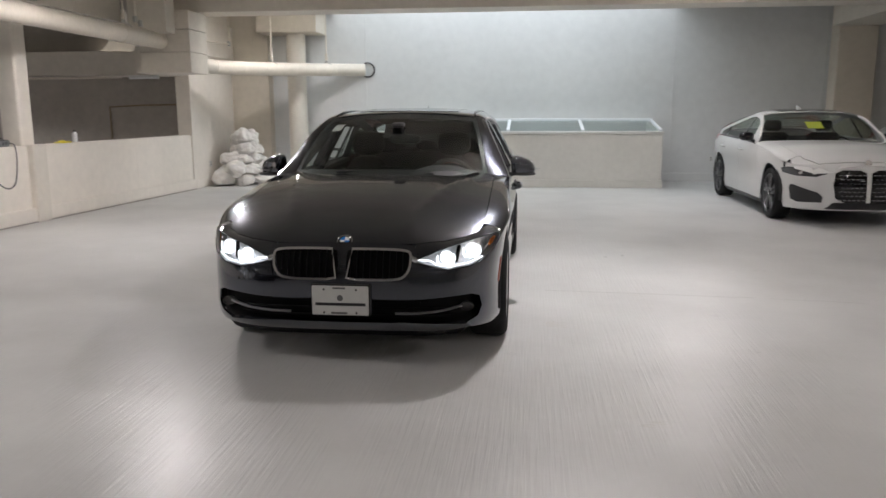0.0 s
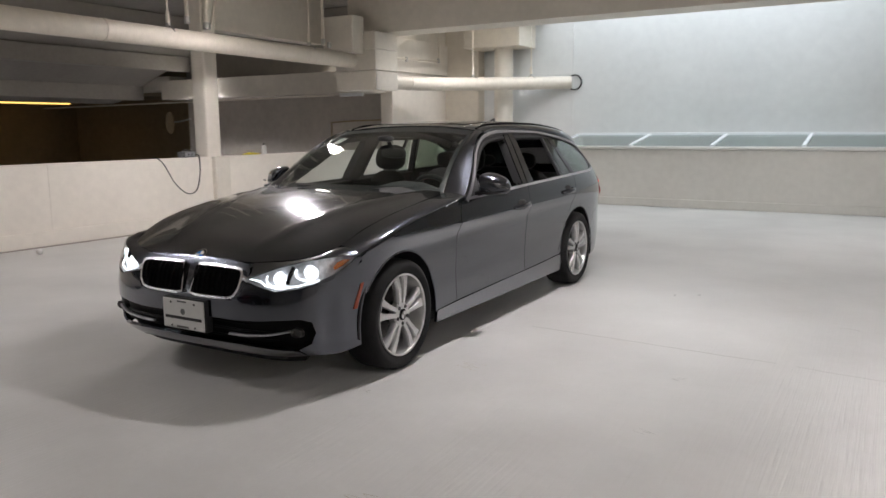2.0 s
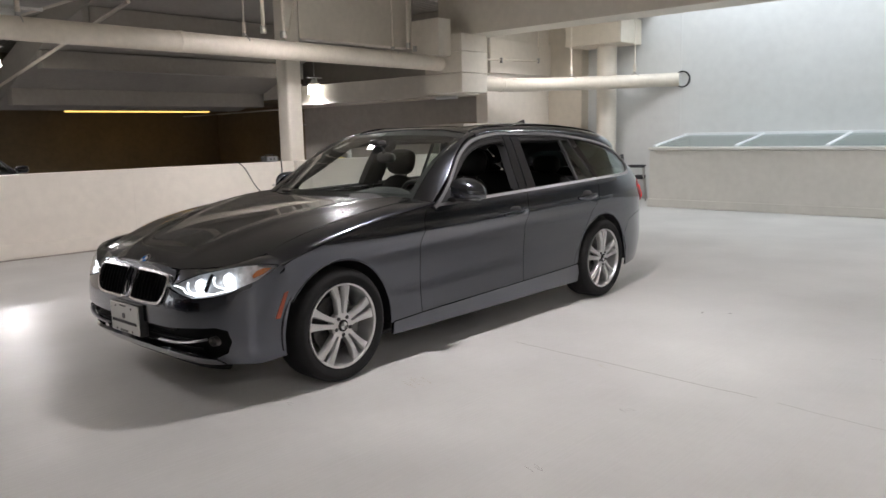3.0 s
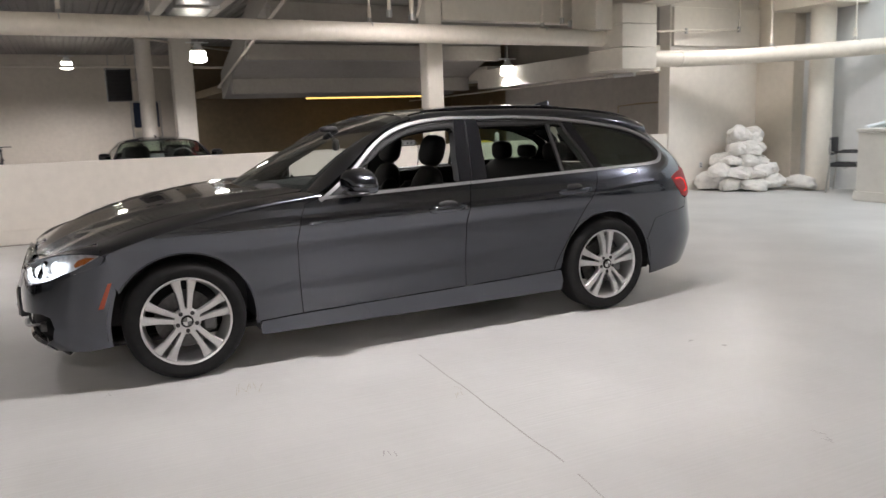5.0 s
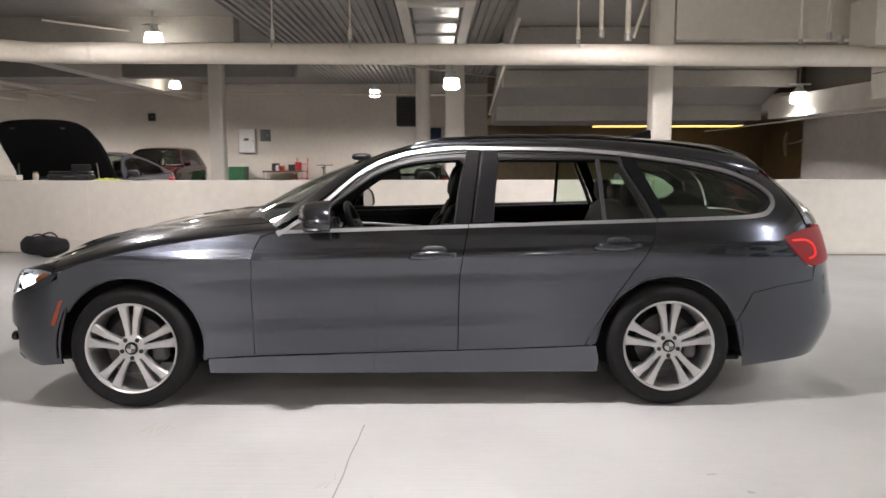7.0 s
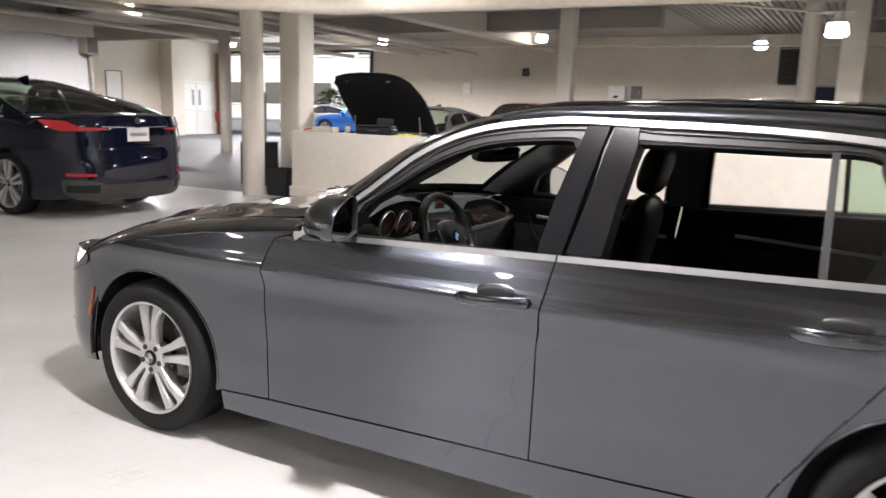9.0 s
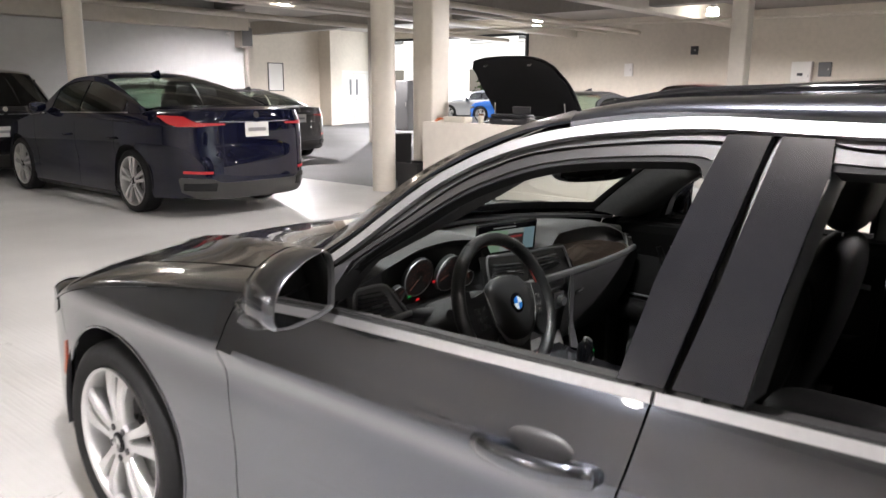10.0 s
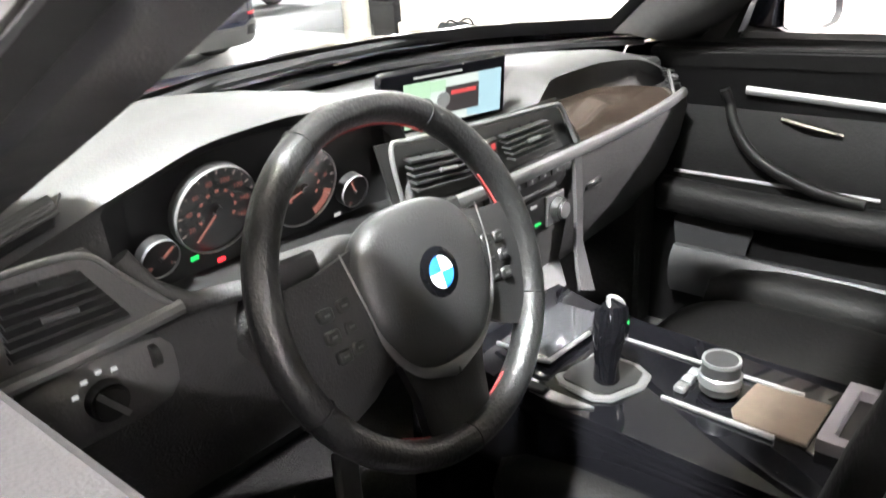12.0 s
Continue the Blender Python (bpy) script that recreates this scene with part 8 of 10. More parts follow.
    for s in (1, -1):
        for nm, ya, yb in (("front_fender", -0.40, d1), ("front_door", d1, d2), ("rear_door", d2, d3), ("quarter_panel", d3, L + 0.42)):
            shell[nm] = part(nm, sheet_bm(panel(ya, yb), S.side(0, s), 0.12, 0.01, 0.003, None, 0.09), P, car)
        # shoulder tops beside bonnet and boot
        for ya, yb, top in ((-0.45, cowl + 0.2, ridge), (rbase - 0.05, back - 0.12, deckz)):
            if rear == "wagon" and top is deckz:
                continue
            f = over(fen, top)
            rows = []
            for k in range(6):
                rows.append([f(s * (0.80 + 0.20 * math.sin(k / 5 * math.pi / 2)) * S.w(y, fen(y)), y) for y in np.linspace(ya, yb, 12)])
            part("shoulder", loft_bm(rows, 0.006, top_out), P, car)
        # greenhouse side: frame and panes
        yf, yb = cowl + 0.22, rbase - 0.06
        go = [(yf, fen(yf) + 0.002)] + [(y, fen(y) + 0.002) for y in np.linspace(yf + 0.2, yb - 0.1, 8)] + [(yb, fen(yb) + 0.01)]
        go += [(y, cant(y)) for y in np.linspace(rbase - 0.16, rf, 14)] + [(y, cant(y)) for y in np.linspace(rf - 0.12, yf + 0.06, 7)]
        qe = min(rbase - 0.42, L + 0.22) if rear != "wagon" else rbase - 0.25
        gi = [(yf + 0.26, fen(yf + 0.26) + 0.022)] + [(y, fen(y) + 0.022) for y in np.linspace(yf + 0.4, qe - 0.1, 8)] + [(qe, fen(qe) + 0.035)]
        gi += [(y, cant(y) - 0.05) for y in np.linspace(qe - 0.10, rf, 14)] + [(y, cant(y) - 0.05) for y in np.linspace(rf - 0.10, yf + 0.32, 7)]
        part("window_frame", ring_bm(go, gi, S.side(-0.004, s), 100, 2, 0.03), P, car)
        for a, b in ((yf + 0.2, d2 + 0.02), (d2 + 0.07, d3 + 0.15), (d3 + 0.19, qe + 0.05)):
            ys = np.linspace(max(a, yf + 0.27), min(b, qe - 0.005), 10)
            if ys[-1] - ys[0] < 0.06:
                continue
            pl = [(y, fen(y) + 0.02) for y in ys] + [(y, max(cant(y) - 0.046, fen(y) + 0.03)) for y in ys[::-1]]
            part("side_pane", sheet_bm(pl, S.side(-0.010, s), 0.12, 0.0, 0), M[glass], car, smooth=70).visible_shadow = False
        for y in (d2 + 0.045, d3 + 0.17):
            if y < qe - 0.05:
                part("pillar", ribbon_bm([(y - 0.03, fen(y) + 0.01), (y - 0.03, cant(y) - 0.03)], 0.06, S.side(-0.006, s), 0.01), M["car_black_gloss"], car)
        part("window_trim", ribbon_bm([(y, fen(y) + 0.004) for y in np.linspace(yf + 0.05, qe, 20)], 0.016, S.side(0.003, s), 0.008), M[trim], car)
        part("rocker_panel", sheet_bm([(R, 0.205), (L - R, 0.205), (L - R, 0.145), (R, 0.145)], S.side(0.004, s), 0.3, 0.02), M["car_black_trim"], car)
        # mirror and handles
        wx = S.w(0.95, belt)
        dm = part("door_mirror", blob_bm((s * (wx + 0.10), 0.92, belt + 0.075), (0.10, 0.085, 0.062), 3.0, 2), M["car_black_gloss"] if mesh_grille else P, car)
        part("mirror_foot", sweep_bm([(s * (wx - 0.02), 0.90, belt + 0.005), (s * (wx + 0.05), 0.90, belt + 0.03)], 0.022, 8), M["car_black_trim"], dm)
        for y in (d2 - 0.2, d3 - 0.02):
            part("door_handle", sweep_bm([(s * (S.w(y, 0.84) + 0.002), y - 0.1, 0.84), (s * (S.w(y, 0.84) + 0.03), y - 0.06, 0.842), (s * (S.w(y, 0.84) + 0.03), y + 0.06, 0.848), (s * (S.w(y, 0.84) + 0.002), y + 0.1, 0.85)], 0.013, 8), P, car)
        wheel_well(car, 0.0, zc, R + 0.02, W - 0.40, W * 0.965, s)
        wheel_well(car, L, zc, R + 0.02, W - 0.40, W * 0.965, s)
        wheel("front_wheel", car, (s * W * 0.975, 0, radius), s, radius=radius, rim=radius - 0.085, rim_mat=rim)
        wheel("rear_wheel", car, (s * W * 0.975, L, radius), s, radius=radius, rim=radius - 0.085, rim_mat=rim)
        # nose half
        N = S.nose_map
        q = [(0, 0.20), (0, nose_z)] + [(S.na(x * W, z), z) for x, z in ((0.3, nose_z), (0.6, nose_z - 0.005), (0.8, nose_z - 0.01))] + [(S.na_y(-0.44, fen(-0.44)), fen(-0.44)), (S.na_y(-0.397, 0.60), 0.60), (S.na_y(-0.39, 0.40), 0.40), (S.na_y(-0.40, 0.20), 0.20)]
        fb = part("front_bumper", sheet_bm(q, N(0, s), 5, 0.01, 0, front_out, 0.06), P, car)
        up = nose_z - 0.045
        hl = [(0.50, up - 0.065), (0.66, up - 0.012), (0.80, up + 0.005), (0.90, up + 0.0), (0.945, up - 0.02), (0.93, up - 0.075), (0.82, up - 0.105), (0.62, up - 0.105)]
        hp = [(S.na(x * W, z), z) for x, z in hl]
        lamp_ = part("headlight", sheet_bm(hp, N(0.004, s), 5, 0.02, 0, front_out, 0.04), M["lamp_smoke"], car, "dark smoked headlight")
        for fx in (0.64, 0.78):
            part("projector", blob_bm(N(0.006, s)(S.na(fx * W, up - 0.06), up - 0.06), (0.03, 0.01, 0.022), 2.2, 2), M["chrome"], lamp_)
        if mesh_grille:
            kid = [(0.025, 0.29), (0.26, 0.30), (0.37, 0.36), (0.40, 0.52), (0.375, 0.66), (0.30, 0.695), (0.10, 0.695), (0.03, 0.66)]
        else:
            kid = [(0.02, 0.48), (0.26, 0.48), (0.31, 0.53), (0.33, 0.62), (0.30, 0.65), (0.05, 0.655), (0.02, 0.62)]
        kz = nose_z / 0.76
        ki = [(S.na(x * W / 0.92, z * kz), z * kz) for x, z in kid]
        kg = part("kidney_grille", sheet_bm(ki, N(0.008, s), 4, 0.02, 0, front_out, 0.04), M["car_black_gloss"], car, "black double kidney grille")
        if mesh_grille:
            for j in range(7):
                for i in range(6):
                    x, z = 0.06 + 0.052 * i + (0.026 if j % 2 else 0), (0.335 + 0.05 * j) * kz
                    if x < 0.345:
                        part("mesh_bar", sweep_bm([N(0.010, s)(S.na(x - 0.016, z), z), N(0.014, s)(S.na(x + 0.016, z), z)], 0.006, 6), M["satin_alu"], kg)
            it = [(0.55, 0.30), (0.56, 0.30), (0.80, 0.29), (0.86, 0.32), (0.875, 0.46), (0.865, 0.50), (0.84, 0.50), (0.60, 0.42), (0.545, 0.37)]
        else:
            it = [(0.42, 0.30), (0.78, 0.27), (0.84, 0.32), (0.84, 0.42), (0.78, 0.43), (0.5, 0.37)]
        part("air_intake", sheet_bm([(S.na(x * W, z), z) for x, z in it], N(0.005, s), 4, 0.02, 0, front_out, 0.04), M["car_black_trim"], fb, "black side air intake")
        part("lower_grille", sheet_bm([(0, 0.215), (0, 0.30), (S.na(0.42 * W, 0.30), 0.30), (S.na(0.5 * W, 0.215), 0.215)], N(0.004, s), 4, 0.02, 0, front_out, 0.04), M["car_black_trim"], fb)
        # tail half
        Tm = S.tail_map
        yq = L + 0.418
        q = [(0, 0.30), (0, deck - 0.01), (S.ta(0.6 * W, deck - 0.01), deck - 0.01), (S.ta(0.8 * W, deck - 0.02), deck - 0.02), (S.ta_y(back - 0.14, fen(back - 0.14)), fen(back - 0.14)), (S.ta_y(yq, fen(yq) - 0.004), fen(yq) - 0.004), (S.ta_y(yq, 0.6), 0.60), (S.ta_y(yq, 0.3), 0.30), (S.ta_y(yq, 0.21), 0.21), (S.ta(0.8 * W, 0.24), 0.24)]
        rb = part("rear_bumper", sheet_bm(q, Tm(0, s), 5, 0.01, 0, rear_out, 0.06), P, car)
        lz = deck - 0.08
        tl = [(0.42, lz - 0.085), (0.42, lz - 0.065), (0.72, lz - 0.055), (0.80, lz + 0.01), (0.895, lz + 0.02), (0.915, lz + 0.012), (0.905, lz - 0.07), (0.86, lz - 0.10), (0.70, lz - 0.098)]
        tp = part("tail_lamp", sheet_bm([(S.ta(x * W, z), z) for x, z in tl], Tm(0.006, s), 5, 0.02, 0, rear_out, 0.04), M["lamp_red"], car, "red L-shaped tail lamp")
        part("lamp_bar", sweep_bm([Tm(0.008, s)(S.ta(x * W, z), z) for x, z in ((0.03, lz - 0.055), (0.2, lz - 0.055), (0.42, lz - 0.05), (0.72, lz - 0.045))], 0.006, 6), M["satin_alu"], tp, "thin bright bar between the tail lamps")
        # no lamp: the strip's red shine is emission in its material
        part("reflector", sheet_bm([(S.ta(x * W, z), z) for x, z in ((0.60, 0.50), (0.60, 0.53), (0.84, 0.535), (0.84, 0.505))], Tm(0.006, s), 5, 0.012, 0, rear_out), M["lamp_red"], rb, "red reflector strip")
        part("diffuser", sheet_bm([(0, 0.205), (0, 0.40), (S.ta(0.5 * W, 0.40), 0.40), (S.ta(0.62 * W, 0.45), 0.45), (S.ta(0.86 * W, 0.46), 0.46), (S.ta(0.87 * W, 0.43), 0.43), (S.ta(0.85 * W, 0.30), 0.30), (S.ta(0.7 * W, 0.22), 0.22)], Tm(0.005, s), 5, 0.015, 0, rear_out, 0.06), M["diffuser_grey"], rb, "grey lower diffuser")
        part("exhaust", sheet_bm([(S.ta(x * W, z), z) for x, z in ((0.56, 0.31), (0.56, 0.40), (0.84, 0.40), (0.84, 0.32))], Tm(0.010, s), 5, 0.02, 0, rear_out), M["car_black_gloss"], rb, "dark exhaust outlet")
    # bonnet
    hw = lambda y: 0.82 * S.w(y, fen(y))
    n0 = -fo + 0.10
    ys = np.linspace(-0.42, cowl + 0.12, 8)
    half = [(0.35, n0 + 0.01), (0.55, n0 + 0.05), (0.66, -0.56)] + [(hw(y), y) for y in ys] + [(0.55, cowl + 0.02), (0.3, cowl - 0.04)]
    bo = [(0, n0)] + half + [(0, cowl - 0.05)] + [(-x, y) for x, y in reversed(half)]
    bn = part("bonnet", sheet_bm(bo, over(fen, ridge, 0.002), 0.09, 0.012, 0.003, top_out), P, car, "raised bonnet with a black lining" if bonnet_open else "")
    if mesh_grille:
        part("bonnet_surround", sheet_bm([(max(-W * 0.86, min(W * 0.86, x)), max(y, n0 - 0.05)) for x, y in inset2d(bo, -0.14)], over(fen, ridge, -0.014), 0.09, 0.006, 0, top_out), P, car)
    if bonnet_open:
        lin = part("bonnet_lining", sheet_bm(inset2d(bo, 0.03), over(fen, ridge, -0.03), 0.12, 0.012, 0, top_out), M["black_cloth"], bn, "black felt bonnet lining")
        for x in (-0.35, 0.35):
            part("latch_hook", sweep_bm([(x - 0.02, n0 + 0.12, nose_z - 0.02), (x - 0.02, n0 + 0.12, nose_z - 0.06), (x + 0.02, n0 + 0.12, nose_z - 0.06), (x + 0.02, n0 + 0.12, nose_z - 0.02)], 0.006, 6), M["steel"], lin, "steel latch hook")
        piv = Vector((0, cowl, belt))
        bn.matrix_local = Matrix.Translation(piv) @ Matrix.Rotation(radians(-bonnet_open), 4, "X") @ Matrix.Diagonal((1.13, 1.0, 1.0, 1.0)) @ Matrix.Translation(-piv)
        part("engine", box_bm(-0.5, -0.5, 0.5, 0.5, 0.4, 0.74, 0.05), M["car_black_trim"], car, "black plastic engine cover")
        for s in (-1, 1):
            part("gas_strut", cyl_bm((s * 0.66, 0.25, 0.86), (s * 0.64, 0.22, 1.22), 0.009, seg=8), M["steel"], car)
    # roof
    half = [(0.3, rf - 0.02)] + [(S.w(y, cant(y)) * 0.998, y) for y in np.linspace(rf - 0.02, rr + 0.05, 12)] + [(0.3, rr + 0.09)]
    ro_ = [(0, rf)] + half + [(0, rr + 0.1)] + [(-x, y) for x, y in reversed(half)]
    rp = part("roof", sheet_bm(ro_, over(cant, roofz), 0.12, 0.006, 0, top_out), P, car)
    if mesh_grille:
        part("glass_roof", sheet_bm([(-0.42, rf + 0.12), (0.42, rf + 0.12), (0.42, rr - 0.1), (-0.42, rr - 0.1)], over(cant, roofz, 0.003), 0.12, 0.004, 0, top_out), M["car_black_gloss"], rp, "black glass roof panel")
    if fin:
        part("aerial_fin", loft_bm([[Vector((d * 0.03, rr - 0.16, roofz(rr - 0.16) - 0.004)), Vector((d * 0.02, rr + 0.02, roofz(rr) + 0.0))] if d else [Vector((0, rr - 0.02, roofz(rr - 0.1) + 0.05)), Vector((0, rr + 0.03, roofz(rr - 0.1) + 0.05))] for d in (-1, 0, 1)], 0.0, top_out), P, rp)

    def pane(nm, ya, yb, zb, ybend, top_y, m):
        """A raked pane: from the base line (ya at the middle) to the roof's edge."""
        rows = []
        for k in range(7):
            b = k / 6
            row = []
            for j in range(13):
                a = -1 + j / 6
                base = Vector((a * 0.86 * W, ya + ybend * a * a, zb - 0.02 * a * a))
                te = top_y
                tp_ = over(cant, roofz)(a * S.w(te, cant(te)) * 0.985, te + (0.06 if ybend > 0 else -0.06) * a * a)
                p = base.lerp(tp_, b)
                p.z += 0.035 * math.sin(math.pi * b)
                row.append(p)
            rows.append(row)
        o = part(nm, loft_bm(rows, 0.0, top_out), m, car, smooth=80)
        o.visible_shadow = False
        return o

    pane("windscreen", cowl - 0.05, 0, belt + 0.02, 0.20, rf, M["screen_clear"] if glass != "dark_tint" or papers else M["tinted"])
    if rear != "wagon":
        pane("rear_window", rbase, 0, deck + 0.03, -0.14, rr + 0.06, M["tinted"])
        half = [(0.80 * S.w(y, fen(y)), y) for y in np.linspace(rbase - 0.1, back - 0.12, 6)] + [(0.6, back - 0.02)]
        bt = [(0, rbase - 0.02)] + half + [(0, back + 0.03)] + [(-x, y) for x, y in reversed(half)]
        part("boot_lid", sheet_bm(bt, over(fen, deckz, 0.002), 0.12, 0.01, 0.002, top_out), P, car)
    else:
        rows = [[Vector((a * S.w(rbase - 0.1, deck) * 0.86, back + 0.0 - 0.05 * a * a, deck)) for a in np.linspace(-1, 1, 9)], [over(cant, roofz)(a * 0.62 * W, rr + 0.1) for a in np.linspace(-1, 1, 9)]]
        part("rear_window", loft_bm(rows, 0.0, rear_out), M["dark_tint"], car, smooth=80)
    # plates and badges
    pz = deck - 0.22 if rear != "wagon" else 0.75
    y0 = S.tail(pz)
    pl = part("number_plate", box_bm(-0.155, y0 + 0.004, pz - 0.08, 0.155, y0 + 0.014, pz + 0.08, 0.003), M["plate_white"], car, "white plate with a plain grey bar")
    part("bar", box_bm(-0.12, y0 + 0.0145, pz - 0.02, 0.12, y0 + 0.016, pz + 0.02), M["satin_alu"], pl, smooth=0)
    for c, r, yy in ((nose_z + 0.015, -1, -fo + 0.085), (deck - 0.06, 1, S.tail(deck - 0.06) + 0.004)):
        b_ = part("badge", cyl_bm((0, yy, c), (0, yy + 0.008 * r, c + 0.002), 0.038, seg=24), M["chrome"], car)
    # inside: dash, seats, dark floor pan
    part("floor_pan", box_bm(-0.62, -0.4, 0.16, 0.62, L + 0.5, 0.30, 0.02), M["car_black_trim"], car)
    part("dashboard", box_bm(-0.68, cowl + 0.12, 0.55, 0.68, cowl + 0.55, belt - 0.02, 0.05), M["seat_dark"], car)
    for x in (-0.37, 0.37):
        st = part("seat", box_bm(x - 0.24, 1.25, 0.30, x + 0.24, 1.75, 0.55, 0.06), M["seat_dark"], car)
        part("backrest", box_bm(x - 0.24, 1.70, 0.5, x + 0.24, 1.86, 1.08, 0.06), M["seat_dark"], st)
        part("headrest", box_bm(x - 0.13, 1.76, 1.10, x + 0.13, 1.86, min(1.26, H - 0.14), 0.04), M["seat_dark"], st)
    part("rear_bench", box_bm(-0.6, L - 0.28, 0.4, 0.6, L + 0.05, min(1.0, belt + 0.05), 0.08), M["seat_dark"], car)
    part("steering_wheel", sweep_bm([(0.37 + 0.18 * math.cos(a), 1.10 + 0.05 * math.sin(a), 0.86 + 0.17 * math.sin(a)) for a in np.linspace(0, 2 * math.pi, 24, endpoint=False)], 0.016, 8, True), M["seat_dark"], car)
    if papers:
        bm = box_bm(-0.11, -0.002, -0.09, 0.11, 0.002, 0.09)
        pp = part("paper", bm, M["lime_paper"], car, "yellow paper inside the windscreen")
        pp.matrix_local = pose(-0.02, 1.06, 1.20, -60, 0, 3)
        pp = part("paper", box_bm(-0.15, -0.1, 0, 0.15, 0.1, 0.003), M["white_plastic"], car, "white papers on the dashboard")
        pp.matrix_local = pose(0.35, cowl + 0.28, belt - 0.01, -6, 0, 12)
    return car


# white coupe beside the skylight box
parked_car("white four-door coupe with a large black mesh grille and dark wheels", (5.07, 5.80, 0), 0.0, "paint_white", L=2.80, W=0.925, H=1.43, fo=0.88, ro=0.98, belt=0.97, nose_z=0.76, deck=1.08, rear="fast", rim="alloy_dark", mesh_grille=True, papers=True, glass="tinted")
parked_car("silver saloon car parked beyond the white coupe", (7.95, 6.6, 0), 0.0, "paint_silver", W=0.91, H=1.44)
# navy saloon and its neighbours
parked_car("dark navy long saloon with red L-shaped tail lamps and silver wheels", (-3.35, -9.42, 0), 0.0, "paint_navy", L=3.14, W=0.955, H=1.62, fo=0.88, ro=1.20, belt=1.10, nose_z=0.84, deck=1.19, radius=0.365, trim="chrome")
parked_car("dark grey saloon nosed to the parapet with its bonnet raised", (-7.75, -4.62, 0), 90.0, "paint_graphite", L=2.85, W=0.90, H=1.42, bonnet_open=54, trim="chrome")
parked_car("dark red hatchback parked along the far wall", (-16.9, -6.6, 0), 90.0, "paint_red", L=2.65, W=0.9, H=1.62, belt=1.05, rear="wagon", deck=1.08)
parked_car("black saloon with its roof just over the parapet", (-8.4, 1.05, 0), 90.0, "paint_black", L=2.75, W=0.88, H=1.24, belt=0.86, nose_z=0.66, deck=0.92)
parked_car("dark grey saloon in the row behind the navy car", (-8.05, -13.9, 0), 0.0, "paint_graphite", L=2.75, W=0.9, H=1.43, fo=0.8, ro=0.95)
parked_car("black saloon in the row behind the navy car", (-5.85, -13.9, 0), 0.0, "paint_black", L=2.75, W=0.9, H=1.5, fo=0.8, ro=0.95)
parked_car("black sport utility car in the row behind the navy car", (-2.75, -14.2, 0), 0.0, "paint_black", L=2.8, W=0.96, H=1.72, fo=0.8, ro=0.7, belt=1.12, nose_z=0.95, deck=1.15, rear="wagon", radius=0.36)
# cars in the daylight outside the vehicle door
parked_car("silver saloon standing outside the vehicle door", (-28.6, -23.5, 0), 20.0, "paint_silver")
parked_car("blue hatchback standing outside the vehicle door", (-27.2, -20.2, 0), 10.0, "paint_blue", L=2.6, H=1.5, rear="wagon", fo=0.8, ro=0.75)


# ---------------- clutter along the parapet and the far walls ----------------
mat("cream_card", (0.62, 0.58, 0.50), 0.7, noise_scale=12, noise_amount=0.06)
mat("green_plastic", (0.02, 0.10, 0.035), 0.5, noise_scale=10, noise_amount=0.15)
mat("blue_cloth", (0.03, 0.045, 0.09), 0.8, noise_scale=10, noise_amount=0.2)
mat("orange_plastic", (0.55, 0.12, 0.02), 0.45)
mat("brown_paint", (0.17, 0.09, 0.045), 0.55, noise_scale=8, noise_amount=0.15)
mat("foliage", (0.05, 0.085, 0.03), 0.7, noise_scale=3, noise_amount=0.5, big_scale=0.8, big_amount=0.4)
mat("bright_building", (0.62, 0.60, 0.57), 0.7, big_scale=0.4, big_amount=0.1, noise_scale=3, noise_amount=0.06)
mat("street", (0.16, 0.16, 0.16), 0.8, big_scale=0.4, big_amount=0.15, noise_scale=8, noise_amount=0.1)
mat("banner_blue", (0.03, 0.10, 0.38), 0.6)
mat("door_white", (0.72, 0.70, 0.66), 0.5, big_scale=1, big_amount=0.05)


def on_parapet(y, back=0.10):
    return parapet_x(y) - back


# battery charger with its hanging cable
ch = empty("battery_charger", (on_parapet(4.12), 4.12, 0.995), "grey battery charger box with a black cable hanging over the parapet", "charger")
part("case", box_bm(-0.07, -0.11, 0.002, 0.07, 0.11, 0.085, 0.012), M["grey_plastic"], ch)
part("face_plate", box_bm(0.070, -0.09, 0.012, 0.074, 0.09, 0.075, 0.003), M["satin_alu"], ch)
part("handle", sweep_bm([(0, -0.08, 0.085), (0, -0.07, 0.105), (0, 0.07, 0.105), (0, 0.08, 0.085)], 0.007, 8), M["black_plastic"], ch)
for dy in (-0.03, 0.03):
    part("switch", box_bm(0.074, dy - 0.012, 0.03, 0.080, dy + 0.012, 0.055, 0.002), M["black_plastic"], ch)
part("cable", sweep_bm(smooth_line([(0.03, -0.62, 0.012), (0.09, -0.60, 0.014), (0.135, -0.52, -0.08), (0.145, -0.36, -0.34), (0.15, -0.16, -0.50), (0.15, 0.02, -0.46), (0.145, 0.10, -0.22), (0.13, 0.115, -0.01), (0.10, 0.11, 0.035), (0.05, 0.105, 0.04)], 8), 0.0075, 8), M["black_plastic"], ch, "hanging black cable")


